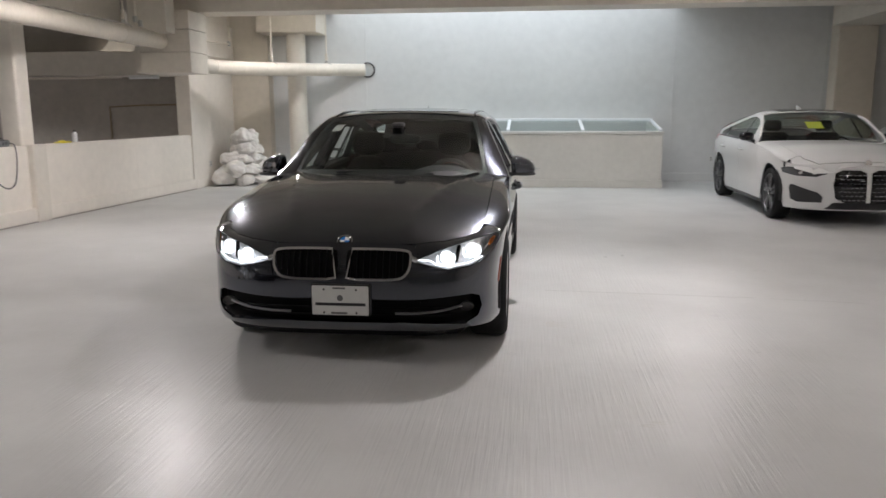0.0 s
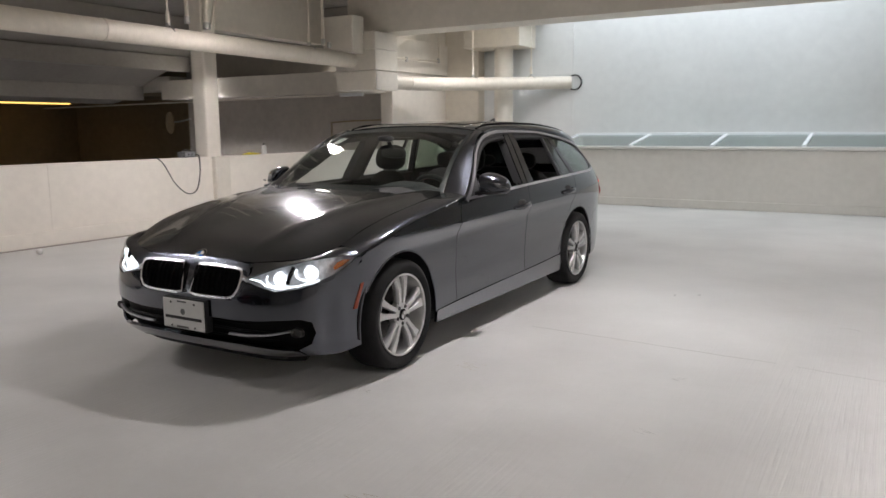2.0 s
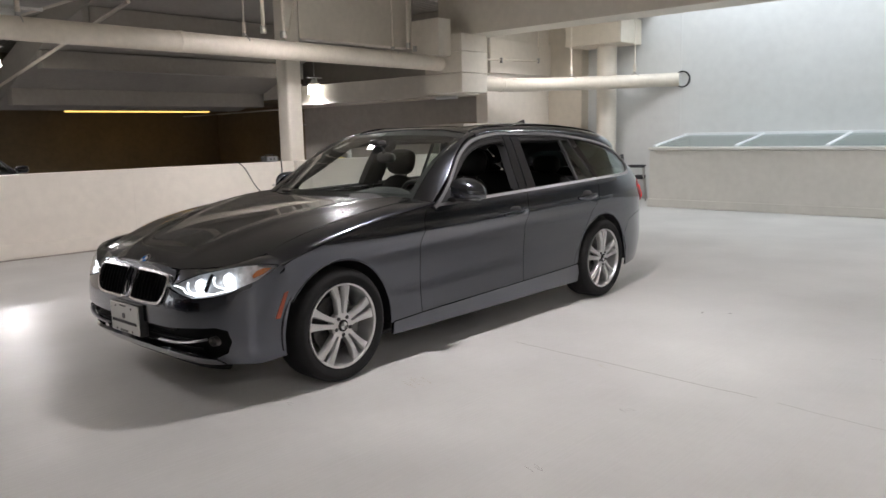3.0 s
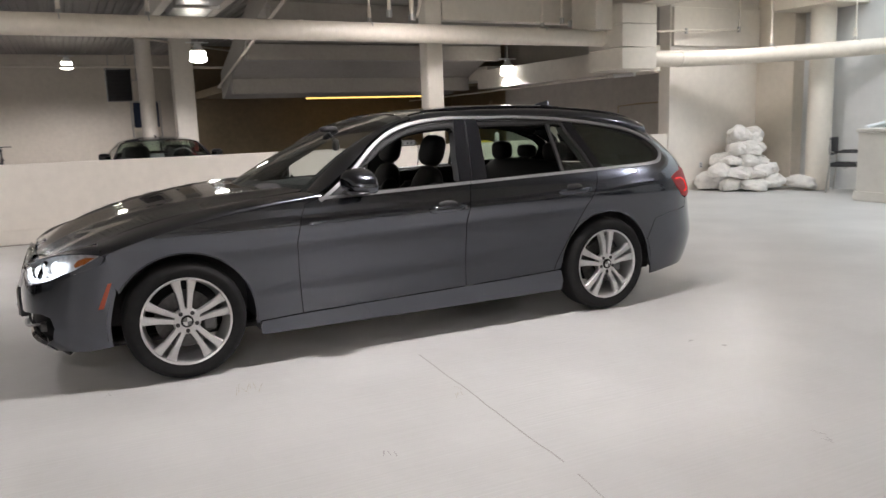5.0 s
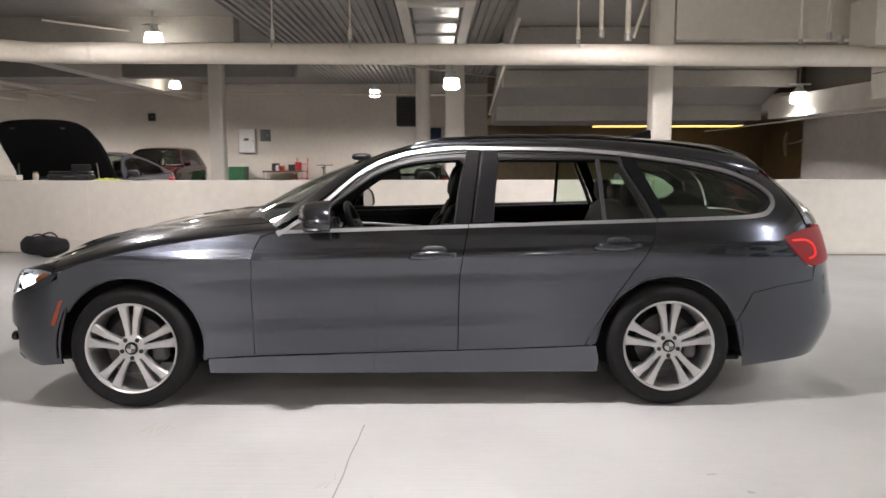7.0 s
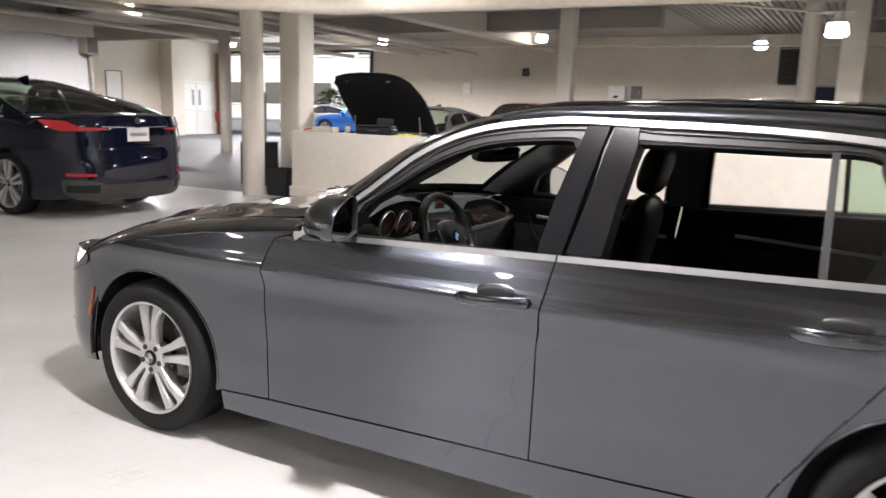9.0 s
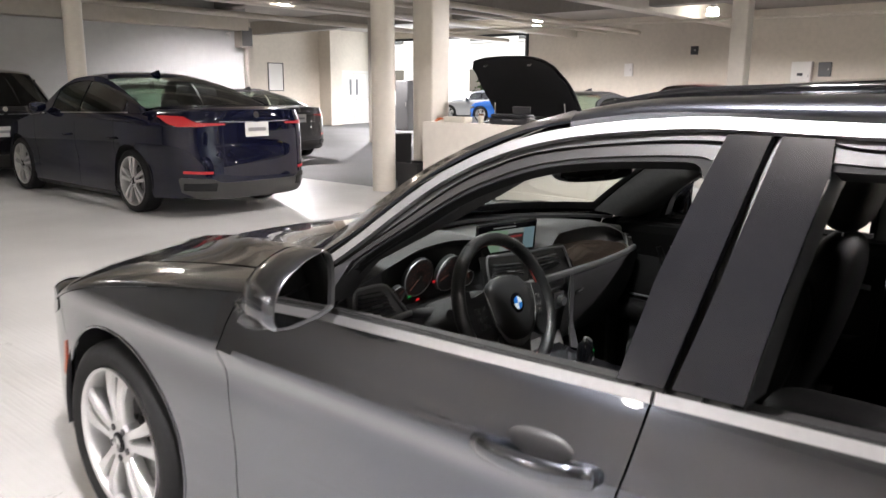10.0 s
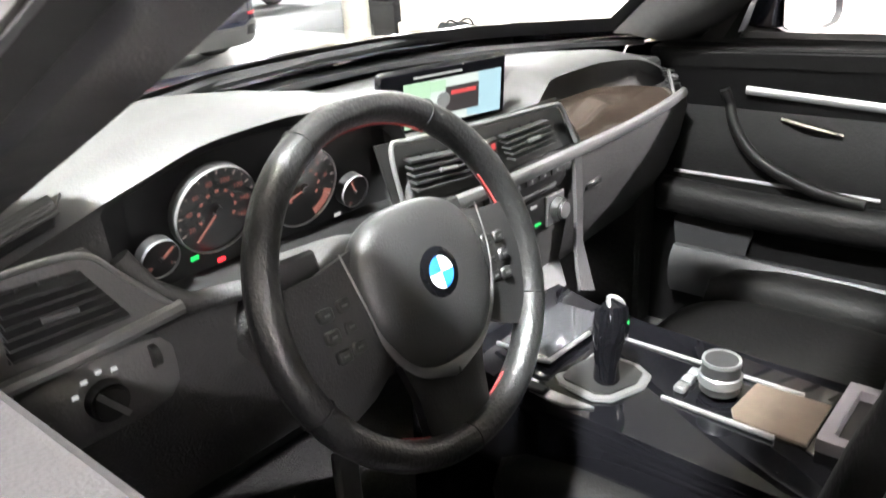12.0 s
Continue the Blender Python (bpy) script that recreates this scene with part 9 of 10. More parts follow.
def folded_cloth(at, size, m, label, seed, turn=0.0, name="cloth", lift=0.02):
    bm = bmesh.new()
    n = 18
    g = []
    for i in range(n + 1):
        row = []
        for j in range(n + 1):
            u, v = i / n * 2 - 1, j / n * 2 - 1
            e = 1 - 0.18 * noise.noise(Vector((u * 1.3, v * 1.3, seed)))
            h = lift * (1 - max(abs(u), abs(v)) ** 4) * (1 + 1.4 * noise.noise(Vector((u * 2.4, v * 2.4, seed + 5)))) + 0.004
            row.append(bm.verts.new((u * size[0] / 2 * e, v * size[1] / 2 * e, max(h, 0.003))))
        g.append(row)
    for i in range(n):
        for j in range(n):
            bm.faces.new((g[i][j], g[i + 1][j], g[i + 1][j + 1], g[i][j + 1]))
    thicken(bm, 0.002, top_out)
    o = finish(bm, name, M[m], smooth=70)
    o.matrix_world = pose(*at, 0, 0, turn)
    return thing(o, label, "cloth")


folded_cloth((on_parapet(5.35), 5.35, 0.996), (0.16, 0.3), "yellow", "yellow cleaning cloth lying on the parapet", 3, 12)
folded_cloth((on_parapet(-2.95), -2.95, 0.996), (0.17, 0.34), "lime_paper", "lime-yellow cloth lying on the parapet", 9, -8)


def tray(at, sx, sy, sz, m, label, turn, name, category):
    t = empty(name, at, label, category)
    t.rotation_euler = (0, 0, radians(turn))
    part("base", box_bm(-sx / 2, -sy / 2, 0.002, sx / 2, sy / 2, 0.012, 0.003), M[m], t)
    for a in (-1, 1):
        part("side", box_bm(a * sx / 2 - 0.005, -sy / 2, 0.012, a * sx / 2 + 0.005, sy / 2, sz, 0.002), M[m], t)
        part("side", box_bm(-sx / 2 + 0.006, a * sy / 2 - 0.005, 0.012, sx / 2 - 0.006, a * sy / 2 + 0.005, sz, 0.002), M[m], t)
    return t


tray((on_parapet(-4.38), -4.38, 0.995), 0.18, 0.34, 0.075, "cream_card", "open cream cardboard tray on the parapet", 4, "cardboard_tray", "tray")
jr = empty("jar", (on_parapet(-3.97), -3.97, 0.995), "small clear jar with a brown lid on the parapet", "jar")
part("body", lathe_bm([(0.001, 0.002), (0.034, 0.002), (0.038, 0.01), (0.038, 0.085), (0.03, 0.10), (0.001, 0.10)], "z", 24), M["cream_card"], jr)
part("lid", cyl_bm((0, 0, 0.101), (0, 0, 0.125), 0.033, seg=24, bevel=0.003), M["brown_paint"], jr)
cb = empty("tool_case", (on_parapet(-3.46), -3.46, 0.995), "black plastic tool case lying on the parapet", "case")
part("body", box_bm(-0.09, -0.30, 0.002, 0.09, 0.30, 0.09, 0.02), M["black_plastic"], cb)
part("lid", box_bm(-0.088, -0.28, 0.092, 0.088, 0.28, 0.13, 0.014), M["black_plastic"], cb)
part("screen", box_bm(-0.02, 0.00, 0.131, 0.0, 0.27, 0.225, 0.008), M["black_plastic"], cb)
part("handle", sweep_bm([(0.092, -0.07, 0.06), (0.12, -0.06, 0.06), (0.12, 0.06, 0.06), (0.092, 0.07, 0.06)], 0.008, 8), M["grey_plastic"], cb)
cl2 = finish(sweep_bm([(on_parapet(-4.68) + 0.06 * math.cos(a), -4.68 + 0.09 * math.sin(a), 1.004 + 0.035 * (1 + math.sin(2 * a)) / 2) for a in np.linspace(0, 2 * math.pi, 28, endpoint=False)], 0.008, 8, True), "cable_coil", M["orange_plastic"])
thing(cl2, "small coil of orange cable on the parapet", "cable")
tb = empty("tablet", (on_parapet(-2.45), -2.45, 0.995), "dark tablet with pale papers lying on the parapet", "tablet")
part("body", box_bm(-0.08, -0.12, 0.002, 0.08, 0.12, 0.014, 0.003), M["black_plastic"], tb)
part("papers", box_bm(-0.075, 0.13, 0.002, 0.075, 0.34, 0.008, 0.001), M["cream_card"], tb)
# bottles and rags
for y, m, h in ((-2.05, "red_plastic", 0.05), (5.62, "white_plastic", 0.17)):
    bt = empty("bottle", (on_parapet(y), y, 0.995), "small plastic bottle standing on the parapet" if h > 0.1 else "low red plastic tub on the parapet", "bottle")
    part("body", lathe_bm([(0.001, 0.002), (0.036, 0.002), (0.038, 0.01), (0.038, h * 0.7), (0.018, h * 0.85), (0.001, h * 0.85)], "z", 20), M[m], bt)
    part("cap", cyl_bm((0, 0, h * 0.855), (0, 0, h), 0.016, seg=14), M["black_plastic"], bt)

# black bag on the floor by the parapet, and a white ball
bgm = blob_bm((0, 0, 0.125), (0.34, 0.17, 0.125), 3.0, 4, lambda c: (c.x, c.y, c.z * (1 + 0.25 * noise.noise(c * 5)) + 0.02 * noise.noise(c * 14)))
low_ = min(v.co.z for v in bgm.verts)
bmesh.ops.translate(bgm, vec=(0, 0, -low_ + 0.001), verts=bgm.verts)
bg_ = empty("duffel_bag", (-5.42, -3.62, 0), "black cloth duffel bag lying on the floor by the parapet", "bag")
bg_.rotation_euler = (0, 0, radians(72))
part("body", bgm, M["black_cloth"], bg_, smooth=70)
for d in (-0.07, 0.07):
    part("strap", sweep_bm(smooth_line([(-0.16, d, 0.20), (-0.12, d * 1.2, 0.27), (0.0, d * 1.5, 0.31), (0.12, d * 1.2, 0.27), (0.16, d, 0.20)], 5), 0.010, 8), M["black_cloth"], bg_)
thing(finish(blob_bm((-5.05, 1.49, 0.036), (0.036, 0.036, 0.036), 2.0, 3), "ball", M["white_plastic"], smooth=80), "small white ball on the floor by the kerb", "ball")

# bins between the columns at the end of the parapet
def bin_box(at, sx, sy, sz, m, label, name="bin"):
    b = empty(name, at, label, "bin")
    part("body", loft_bm([[Vector((a * sx * k, c * sy * k, z)) for a, c in ((-.5, -.5), (.5, -.5), (.5, .5), (-.5, .5), (-.5, -.5))] for k, z in ((0.86, 0.002), (1.0, sz))], 0.006, lambda c: Vector((c.x, c.y, 0))), M[m], b, smooth=20)
    part("floor_plate", box_bm(-sx * 0.42, -sy * 0.42, 0.004, sx * 0.42, sy * 0.42, 0.012), M[m], b)
    part("rim", sweep_bm([(-sx / 2, -sy / 2, sz), (sx / 2, -sy / 2, sz), (sx / 2, sy / 2, sz), (-sx / 2, sy / 2, sz)], 0.012, 6, True), M[m], b)
    return b


bin_box((-6.12, -5.28, 0), 0.34, 0.42, 0.40, "black_plastic", "black plastic waste bin by the columns")
tall = empty("tool_cart", (-6.35, -5.95, 0), "tall dark tool cart behind the columns", "cart")
part("body", box_bm(-0.2, -0.22, 0.10, 0.2, 0.22, 0.78, 0.01), M["black_plastic"], tall)
for k in range(4):
    part("drawer", box_bm(0.2015, -0.2, 0.14 + 0.155 * k, 0.215, 0.2, 0.28 + 0.155 * k, 0.004), M["black_cloth"], tall)
for a in (-1, 1):
    for c in (-1, 1):
        part("castor", cyl_bm((a * 0.15 - 0.015, c * 0.17, 0.05), (a * 0.15 + 0.015, c * 0.17, 0.05), 0.05, seg=18), M["rubber"], tall)
dk = empty("cabinet", (-18.4, -17.1, 0), "tall dark grey steel cabinet near the vehicle door", "cabinet")
part("body", box_bm(-0.3, -0.3, 0.002, 0.3, 0.3, 1.75, 0.01), M["grey_plastic"], dk)
part("door", box_bm(0.3015, -0.28, 0.06, 0.315, 0.28, 1.70, 0.004), M["grey_plastic"], dk)
part("handle", box_bm(0.316, 0.2, 0.85, 0.335, 0.225, 1.0, 0.004), M["steel"], dk)

# unit heater and banner by the far columns
uh = empty("unit_heater", (-15.6, 0.86, 2.1), "black unit heater hung under the ceiling", "heater")
part("case", box_bm(-0.25, -0.28, 0.0, 0.25, 0.28, 0.84, 0.02), M["black_plastic"], uh)
for k in range(7):
    part("louvre", box_bm(0.251, -0.25, 0.08 + 0.095 * k, 0.275, 0.25, 0.10 + 0.095 * k, 0.003), M["black_cloth"], uh)
part("trim_strip", box_bm(0.2515, -0.26, 0.74, 0.262, 0.26, 0.765), M["satin_alu"], uh)
for a in (-0.2, 0.2):
    part("hanger_rod", cyl_bm((0, a, 0.84), (0, a, CEIL - 2.1 - 0.01), 0.01, seg=8), M["steel"], uh)
part("gas_pipe", sweep_bm([(0.0, 0.28, 0.5), (0.0, 0.42, 0.5), (0.0, 0.44, 1.6)], 0.02, 8), M["steel"], uh)
bn_ = empty("tool_rack", (-15.75, 1.45, 0), "dark rack hung with dark cloths and pale boxes", "rack")
part("post", cyl_bm((0, -0.34, 0), (0, -0.34, 2.1), 0.02, seg=8), M["steel"], bn_)
part("post", cyl_bm((0, 0.34, 0), (0, 0.34, 2.1), 0.02, seg=8), M["steel"], bn_)
part("cross_bar", cyl_bm((0, -0.36, 2.08), (0, 0.36, 2.08), 0.018, seg=8), M["steel"], bn_)
part("hung_cloth", box_bm(-0.03, -0.30, 1.45, 0.03, 0.30, 2.06, 0.02), M["blue_cloth"], bn_)
part("shelf", box_bm(-0.2, -0.33, 1.05, 0.2, 0.33, 1.08, 0.004), M["steel"], bn_)
part("hung_cloth", box_bm(-0.05, -0.30, 0.3, 0.05, 0.30, 1.04, 0.02), M["black_cloth"], bn_)
part("carton", box_bm(-0.12, -0.30, 1.082, 0.12, -0.02, 1.36, 0.005), M["cream_card"], bn_)


# things along the far wall
def wall_case(at, sx, sy, sz, m, label, name, category, door=None):
    o = empty(name, at, label, category)
    part("body", box_bm(0, -sy / 2, 0, sx, sy / 2, sz, 0.008), M[m], o)
    part("door", box_bm(sx + 0.001, -sy / 2 + 0.02, 0.02, sx + 0.014, sy / 2 - 0.02, sz - 0.02, 0.004), M[door or m], o)
    part("catch", box_bm(sx + 0.015, sy / 2 - 0.08, sz / 2 - 0.03, sx + 0.03, sy / 2 - 0.05, sz / 2 + 0.03, 0.004), M["steel"], o)
    return o


wc = wall_case((-22.1, -4.88, 1.45), 0.18, 0.55, 0.82, "door_white", "white metal wall cabinet on the far wall", "wall_cabinet", "cabinet")
part("label_plate", box_bm(0.196, -0.10, 0.42, 0.199, 0.06, 0.50), M["black_plastic"], wc, smooth=0)
wall_case((-22.1, -4.28, 1.85), 0.08, 0.34, 0.40, "grey_plastic", "small grey electrical box on the far wall", "electrical_box", "box")
wall_case((-22.1, -8.15, 2.55), 0.10, 0.22, 0.26, "black_plastic", "small dark loudspeaker on the far wall", "wall_speaker", "speaker")
wall_case((-22.1, -10.4, 1.9), 0.06, 0.3, 0.42, "door_white", "small white notice box on the far wall", "notice_box", "box")
bin_box((-21.5, -5.1, 0), 0.62, 0.56, 0.98, "green_plastic", "dark green wheeled waste bin by the far wall", "waste_bin")


def workbench(at, w, d, h, label):
    o = empty("workbench", at, label, "workbench")
    part("top", box_bm(-d / 2, -w / 2, h - 0.05, d / 2, w / 2, h, 0.005), M["brown_paint"], o)
    for a in (-1, 1):
        for c in (-1, 1):
            part("leg", box_bm(a * (d / 2 - 0.05) - 0.025, c * (w / 2 - 0.06) - 0.025, 0, a * (d / 2 - 0.05) + 0.025, c * (w / 2 - 0.06) + 0.025, h - 0.051, 0.003), M["steel"], o)
    part("shelf", box_bm(-d / 2 + 0.08, -w / 2 + 0.1, 0.25, d / 2 - 0.08, w / 2 - 0.1, 0.28, 0.003), M["brown_paint"], o)
    return o


workbench((-21.6, -7.4, 0), 2.2, 0.7, 0.85, "brown wooden workbench crowded with bottles")
workbench((-21.6, -3.6, 0), 1.3, 0.65, 0.85, "brown wooden workbench with cartons and cans")
rng = random.Random(23)
for i in range(20):
    y = rng.uniform(-8.3, -6.5) if i < 12 else rng.uniform(-4.15, -3.05)
    x = rng.uniform(-21.85, -21.4)
    h = rng.uniform(0.14, 0.36)
    m = rng.choice(("red_plastic", "white_plastic", "blue_cloth", "black_plastic", "cream_card", "orange_plastic", "grey_plastic"))
    if rng.random() < 0.6:
        b = empty("bottle", (x, y, 0.851), "plastic fluid bottle standing on the workbench", "bottle", "bottles on the workbenches")
        part("body", lathe_bm([(0.001, 0.001), (0.05, 0.001), (0.055, 0.01), (0.055, h * 0.68), (0.02, h * 0.86), (0.001, h * 0.86)], "z", 14), M[m], b)
        part("cap", cyl_bm((0, 0, h * 0.865), (0, 0, h), 0.02, seg=10), M["black_plastic"], b)
    else:
        b = empty("carton", (x, y, 0.851), "small carton standing on the workbench", "carton", "cartons on the workbenches")
        part("body", box_bm(-0.09, -0.11, 0.001, 0.09, 0.11, h * 0.8, 0.004), M[m], b)
        part("tape", box_bm(-0.091, -0.02, h * 0.8 + 0.0005, 0.091, 0.02, h * 0.8 + 0.002), M["cream_card"], b)

# red hand truck and a bicycle
ht = empty("hand_truck", (-21.5, -2.95, 0), "red steel hand truck leaning by the far wall", "hand truck")
for d in (-0.18, 0.18):
    part("rail", sweep_bm([(0.12, d, 0.12), (-0.12, d, 1.1), (-0.2, d, 1.28)], 0.018, 8), M["red_plastic"], ht)
    part("wheel", cyl_bm((0.1, d * 1.25 - 0.03, 0.13), (0.1, d * 1.25 + 0.03, 0.13), 0.13, seg=20), M["rubber"], ht)
for k in range(4):
    z = 0.35 + 0.24 * k
    part("rung", cyl_bm((0.12 - 0.245 * (z - 0.12), -0.17, z), (0.12 - 0.245 * (z - 0.12), 0.17, z), 0.012, seg=8), M["red_plastic"], ht)
part("toe_plate", box_bm(0.1, -0.2, 0.01, 0.38, 0.2, 0.02, 0.003), M["red_plastic"], ht)
bk = empty("bicycle", (-21.6, -2.2, 0), "dark bicycle parked nose to the far wall", "bicycle")
for x in (-0.32, 0.45):
    w_ = part("wheel", sweep_bm([(x + 0.33 * math.cos(a), 0, 0.345 + 0.33 * math.sin(a)) for a in np.linspace(0, 2 * math.pi, 36, endpoint=False)], 0.018, 8, True), M["rubber"], bk)
    for k in range(8):
        a = k * math.pi / 8
        part("spoke", cyl_bm((x - 0.32 * math.cos(a), 0, 0.345 - 0.32 * math.sin(a)), (x + 0.32 * math.cos(a), 0, 0.345 + 0.32 * math.sin(a)), 0.003, seg=5), M["steel"], w_)
for a, b in (((-0.32, 0.345), (-0.14, 0.82)), ((-0.14, 0.78), (0.22, 0.76)), ((0.22, 0.76), (0.1, 0.3)), ((0.1, 0.3), (-0.2, 0.66)), ((0.1, 0.3), (0.45, 0.345)), ((0.45, 0.345), (0.22, 0.76)), ((-0.14, 0.82), (-0.16, 1.02)), ((0.22, 0.76), (0.25, 0.93))):
    part("frame_tube", cyl_bm((a[0], 0, a[1]), (b[0], 0, b[1]), 0.016, seg=8), M["black_plastic"], bk)
part("handlebar", sweep_bm([(-0.1, -0.28, 1.03), (-0.17, -0.1, 1.03), (-0.17, 0.1, 1.03), (-0.1, 0.28, 1.03)], 0.013, 8), M["black_plastic"], bk)
part("saddle", blob_bm((0.26, 0, 0.95), (0.13, 0.06, 0.025), 2.4, 2), M["black_cloth"], bk)

# south corner: dark box, pipe, camera; notices and white doors
eb = empty("equipment_box", (-10.05, -14.84, 2.45), "dark equipment box fixed at the wall's corner", "box")
part("body", box_bm(-0.12, -0.15, 0, 0.22, 0.15, 0.5, 0.01), M["wall_dark"], eb)
part("cover", box_bm(-0.1, 0.151, 0.03, 0.2, 0.17, 0.47, 0.005), M["grey_plastic"], eb)
thing(finish(cyl_bm((-10.12, -14.93, 0.002), (-10.12, -14.93, 2.44), 0.06, seg=16), "downpipe", M["wall_dark"]), "dark grey vertical pipe at the wall's corner", "pipe")
cam_ = empty("security_camera", (-9.6, -14.9, 2.75), "small white security camera on the wall", "camera")
part("body", cyl_bm((0, 0.05, 0), (0.12, 0.2, -0.04), 0.04, seg=16, bevel=0.006), M["white_plastic"], cam_)
part("bracket", box_bm(-0.02, -0.098, -0.03, 0.02, 0.06, 0.03, 0.004), M["white_plastic"], cam_)


def framed_notice(at, w, h, label):
    o = empty("framed_notice", at, label, "notice")
    part("sheet", box_bm(-w / 2, 0, 0, w / 2, 0.008, h), M["door_white"], o)
    for a, b, c, d in ((-w / 2 - 0.03, -0.03, w / 2 + 0.03, 0), (-w / 2 - 0.03, h, w / 2 + 0.03, h + 0.03), (-w / 2 - 0.03, 0.0005, -w / 2, h - 0.0005), (w / 2, 0.0005, w / 2 + 0.03, h - 0.0005)):
        part("frame_bar", box_bm(a, -0.002, b, c, 0.025, d, 0.003), M["black_plastic"], o)
    return o


framed_notice((-16.65, -22.398, 1.38), 0.66, 1.0, "white notice in a black frame on the wall")


def double_door(at):
    o = empty("double_door", at, "white steel double door with panic bars", "door")
    for s in (-1, 1):
        lf = part("door_leaf", box_bm(min(s * 0.004, s * 0.9), 0.002, 0.01, max(s * 0.004, s * 0.9), 0.05, 2.08, 0.006), M["door_white"], o)
        part("panic_bar", box_bm(min(s * 0.1, s * 0.8), 0.07, 0.98, max(s * 0.1, s * 0.8), 0.12, 1.05, 0.008), M["steel"], lf)
        part("window_slot", box_bm(min(s * 0.12, s * 0.24), 0.0505, 1.2, max(s * 0.12, s * 0.24), 0.055, 1.85, 0.003), M["grey_plastic"], lf)
    for a, b, c, d in ((-1.0, 0.0, -0.905, 2.1), (0.905, 0.0, 1.0, 2.1), (-1.0, 2.105, 1.0, 2.2)):
        part("door_frame", box_bm(a, 0.001, b, c, 0.07, d, 0.005), M["door_white"], o)
    return o


double_door((-20.62, -22.4, 0))
wall_box("trim", -19.4, -22.39, 0, -18.8, -21.7, 3.79, "wall_cream", "beige painted wall pilaster")
wall_box("trim", -22.09, -22.39, 0, -21.78, -21.9, 3.39, "brown_paint", "brown painted door surround")
xt = empty("fire_extinguisher", (-21.7, -22.28, 0.55), "red fire extinguisher hung on the white wall", "extinguisher")
part("cylinder", lathe_bm([(0.001, 0), (0.07, 0), (0.075, 0.02), (0.075, 0.38), (0.03, 0.45), (0.001, 0.45)], "z", 20), M["red_plastic"], xt)
part("valve", box_bm(-0.02, -0.06, 0.45, 0.02, 0.06, 0.5, 0.004), M["black_plastic"], xt)
part("bracket", box_bm(-0.04, -0.118, 0.15, 0.04, -0.06, 0.35, 0.004), M["steel"], xt)

# outside the vehicle door: street, pale building, banner, hedge
structure(finish(box_bm(-70, -60, -0.002, -22.4, 20, 0.006), "road", M["street"], smooth=0), "sunlit asphalt street outside", "road")
bd_ = empty("building", (-46, -26, 0), "pale sunlit building across the street", "building")
part("wall", box_bm(-3, -22, 0.01, 0, 22, 9.0, 0.02), M["bright_building"], bd_)
part("parapet", box_bm(-3.1, -22.1, 9.002, 0.1, 22.1, 9.4, 0.02), M["door_white"], bd_)
for k in range(9):
    for z in (1.2, 5.0):
        w_ = part("window", box_bm(0.002, -20 + 4.6 * k, z, 0.06, -17.6 + 4.6 * k, z + 2.0, 0.01), M["door_white"], bd_)
        part("pane", box_bm(0.061, -19.85 + 4.6 * k, z + 0.15, 0.07, -17.75 + 4.6 * k, z + 1.85), M["lamp_smoke"], w_, smooth=0)
bf = empty("banner_flag", (-31.0, -19.0, 0), "blue feather banner on a pole in the street", "banner")
part("pole", sweep_bm([(0, 0, 0), (0, 0, 3.0), (0, 0.15, 3.6)], 0.02, 8), M["steel"], bf)
part("cloth", box_bm(-0.01, 0.03, 0.7, 0.01, 0.62, 3.4, 0.004), M["banner_blue"], bf)
part("base", cyl_bm((0, 0, 0.006), (0, 0, 0.06), 0.25, seg=20), M["grey_plastic"], bf)


def shrub(at, r, seed):
    rng_ = random.Random(seed)
    o = empty("bush", at, "loose green bush by the pale building", "bush")
    part("stem", cyl_bm((0, 0, 0), (0, 0, r), 0.05, 0.02, 8), M["brown_paint"], o)
    bm = bmesh.new()
    for k in range(420):
        a, b, q = rng_.uniform(0, 6.28), rng_.uniform(-0.5, 1.5), rng_.uniform(0.55, 1.0) * r
        c = Vector((q * math.cos(a) * math.cos(b), q * math.sin(a) * math.cos(b), r + q * math.sin(b)))
        d = Vector((rng_.uniform(-1, 1), rng_.uniform(-1, 1), rng_.uniform(-1, 1))).normalized() * 0.16
        e = d.orthogonal().normalized() * 0.09
        bm.faces.new([bm.verts.new(c + v) for v in (-d, e, d, -e)])
    part("crown", bm, M["foliage"], o, smooth=0)
    return o


for k in range(7):
    shrub((-44.2 + 0.5 * (k % 2), -14 - 3.2 * k, 0), 1.3 + 0.3 * (k % 3), k)
# pavement kerb
wall_box("pavement", -45.9, -60, 0.007, -42.2, 20, 0.14, "lane", "concrete pavement across the street")

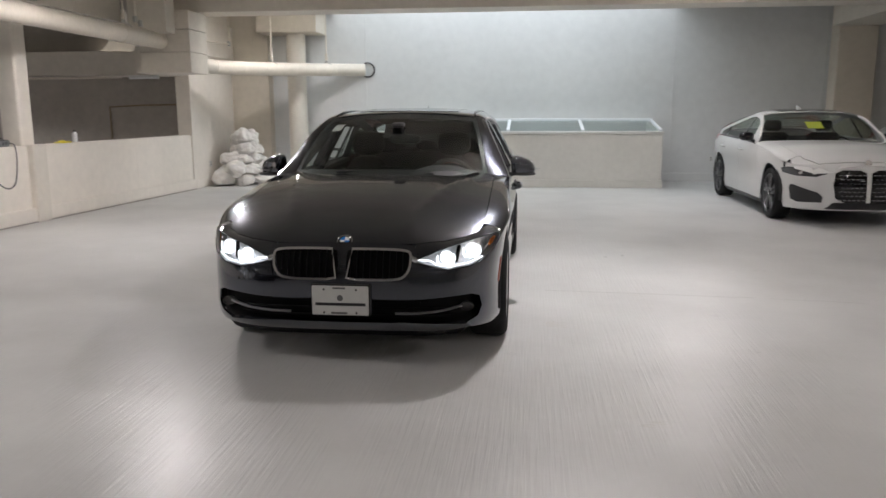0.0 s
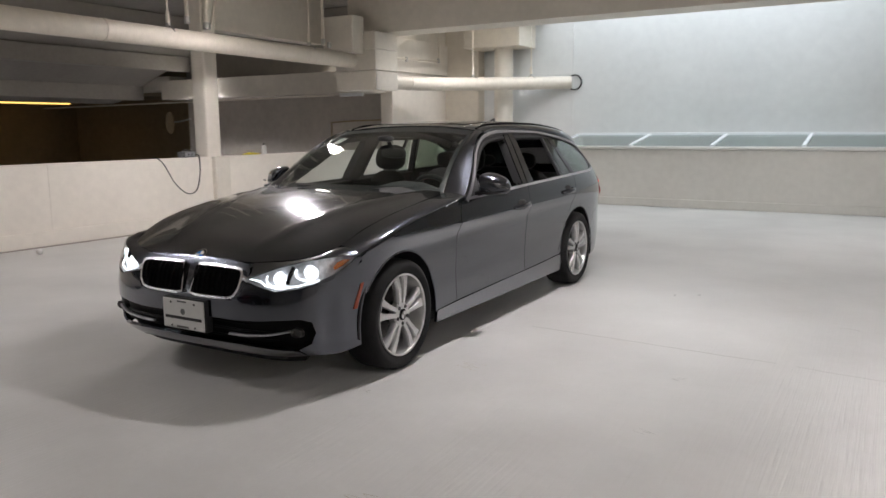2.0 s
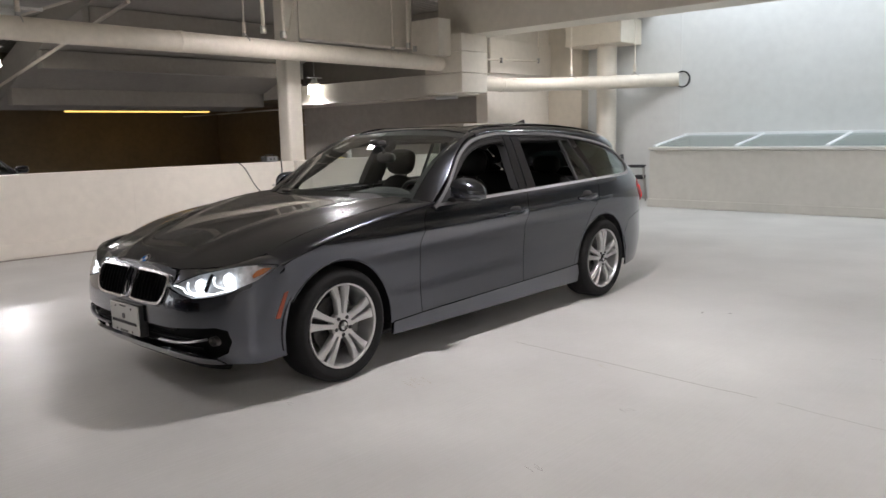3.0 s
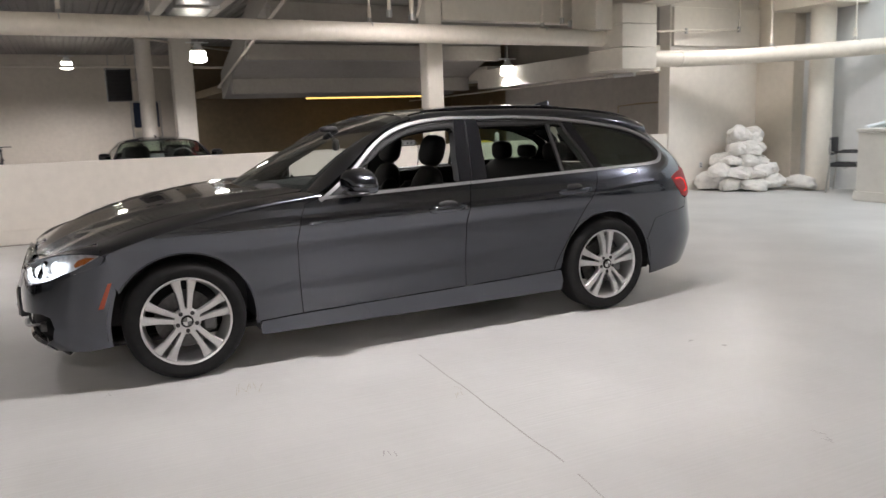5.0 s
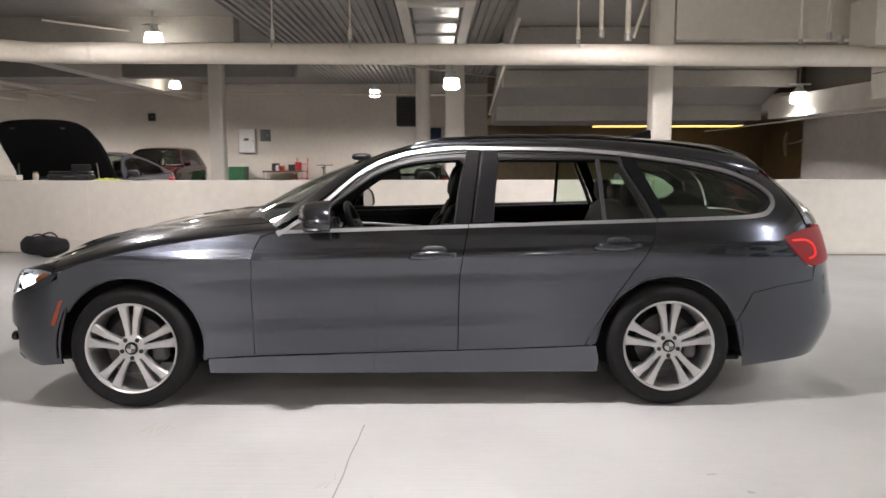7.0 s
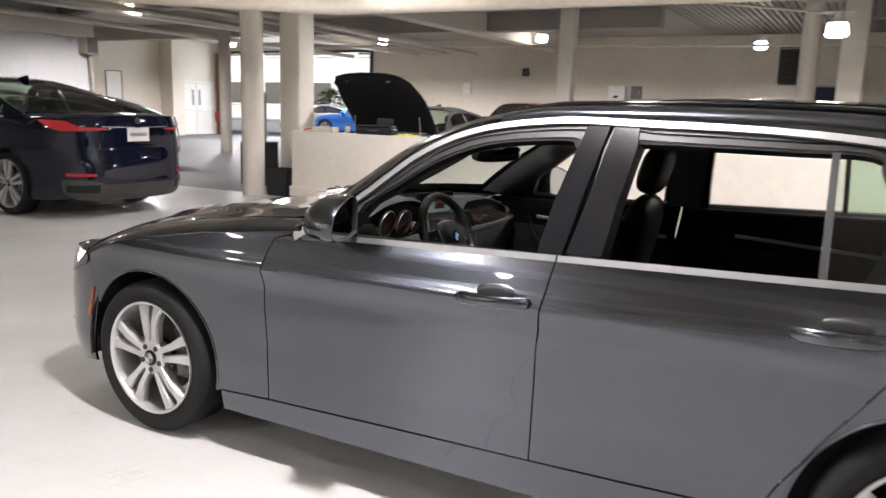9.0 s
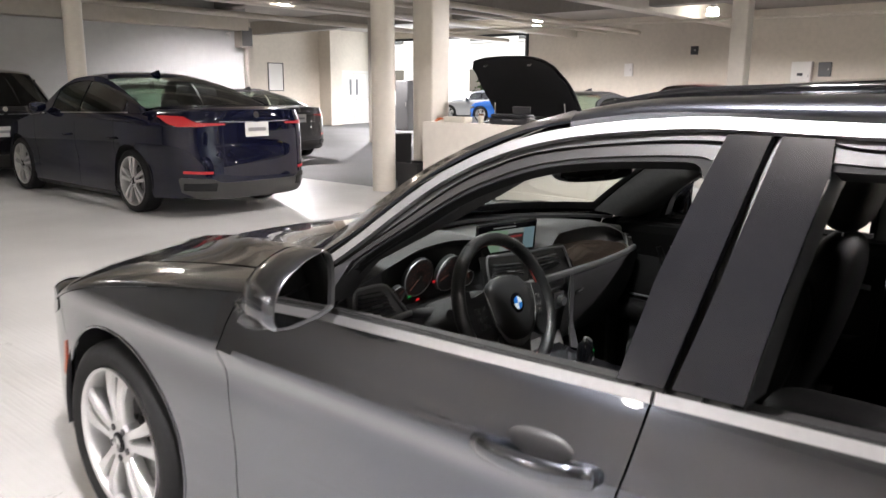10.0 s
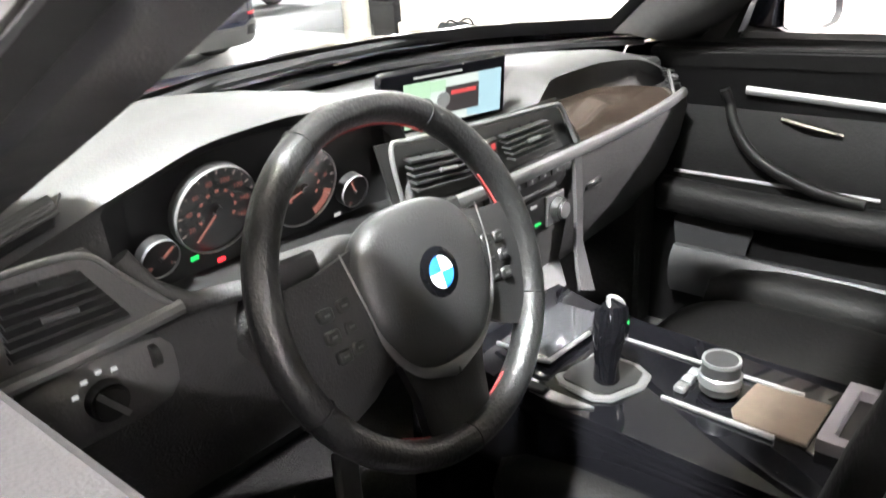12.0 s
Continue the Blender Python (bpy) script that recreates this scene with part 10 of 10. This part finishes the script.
# small fixtures on the walls of the hall and the lane
thing(finish(sweep_bm([(-6.92, 9.17, 0.9), (-6.92, 9.17, 1.51), (-6.33, 9.17, 1.54), (-5.52, 9.17, 1.55), (-5.52, 9.17, 2.04)], 0.014, 8), "conduit", M["wall_brown"]), "dark conduit bent across the lane wall", "conduit")
st_l = empty("strip_light", (-5.8, 8.40, 2.02), "short white strip light under the soffit beam", "light")
part("housing", box_bm(-0.27, -0.04, 0.0, 0.27, 0.04, 0.035, 0.006), M["white_plastic"], st_l)
part("tube", cyl_bm((-0.25, 0, -0.016), (0.25, 0, -0.016), 0.014, seg=12), M["white_enamel"], st_l)
for x in (-0.26, 0.26):
    part("end_cap", box_bm(x - 0.012, -0.022, -0.032, x + 0.012, 0.022, -0.0005, 0.003), M["white_plastic"], st_l)
cm = empty("convex_mirror", (-11.75, 9.1, 1.56), "dark round convex mirror on a bracket in the lane", "mirror")
part("dish", lathe_bm([(0.001, -0.05), (0.15, -0.04), (0.25, 0.0), (0.255, 0.02), (0.001, 0.03)], "x", 32), M["wall_brown"], cm).rotation_euler = (0, 0, radians(70))
part("bracket", sweep_bm([(0.03, 0, 0.0), (0.3, 0.03, 0.02), (0.62, 0.095, 0.08)], 0.018, 8), M["steel"], cm)
wall_box("trim", -5.176, 8.88, 2.46, -5.11, 10.88, 3.10, "wall", "pale boarded panel over the pier wall")
yy = 4.62
structure(finish(box_bm(parapet_x(yy) - 0.1, yy - 0.145, 0.0, parapet_x(yy) + 0.075, yy + 0.145, 1.0, 0.012), "wall_pilaster", M["column"], smooth=30), "cream-painted foot of the steel column in the parapet", "wall")
for y in (-3.2, -0.6, 2.0, 7.0):
    structure(finish(box_bm(parapet_x(y) - 0.01, y - 0.004, 0.20, parapet_x(y) + 0.0035, y + 0.004, 0.985), "trim", M["wall"], smooth=0), "narrow joint in the parapet", "joint")
# outlet plates
for x, y, z, turn in ((-5.178, 9.6, 0.42, 90), (4.6, 11.148, 0.45, 0), (8.6, 11.148, 1.2, 0)):
    op = empty("outlet_plate", (x, y, z), "small white outlet plate on the wall", "outlet")
    op.rotation_euler = (0, 0, radians(turn))
    part("plate", box_bm(-0.035, -0.008, -0.055, 0.035, -0.001, 0.055, 0.002), M["white_plastic"], op)
    part("socket", box_bm(-0.014, -0.0105, -0.035, 0.014, -0.0085, -0.01, 0.001), M["grey_plastic"], op)
    part("socket", box_bm(-0.014, -0.0105, 0.01, 0.014, -0.0085, 0.035, 0.001), M["grey_plastic"], op)
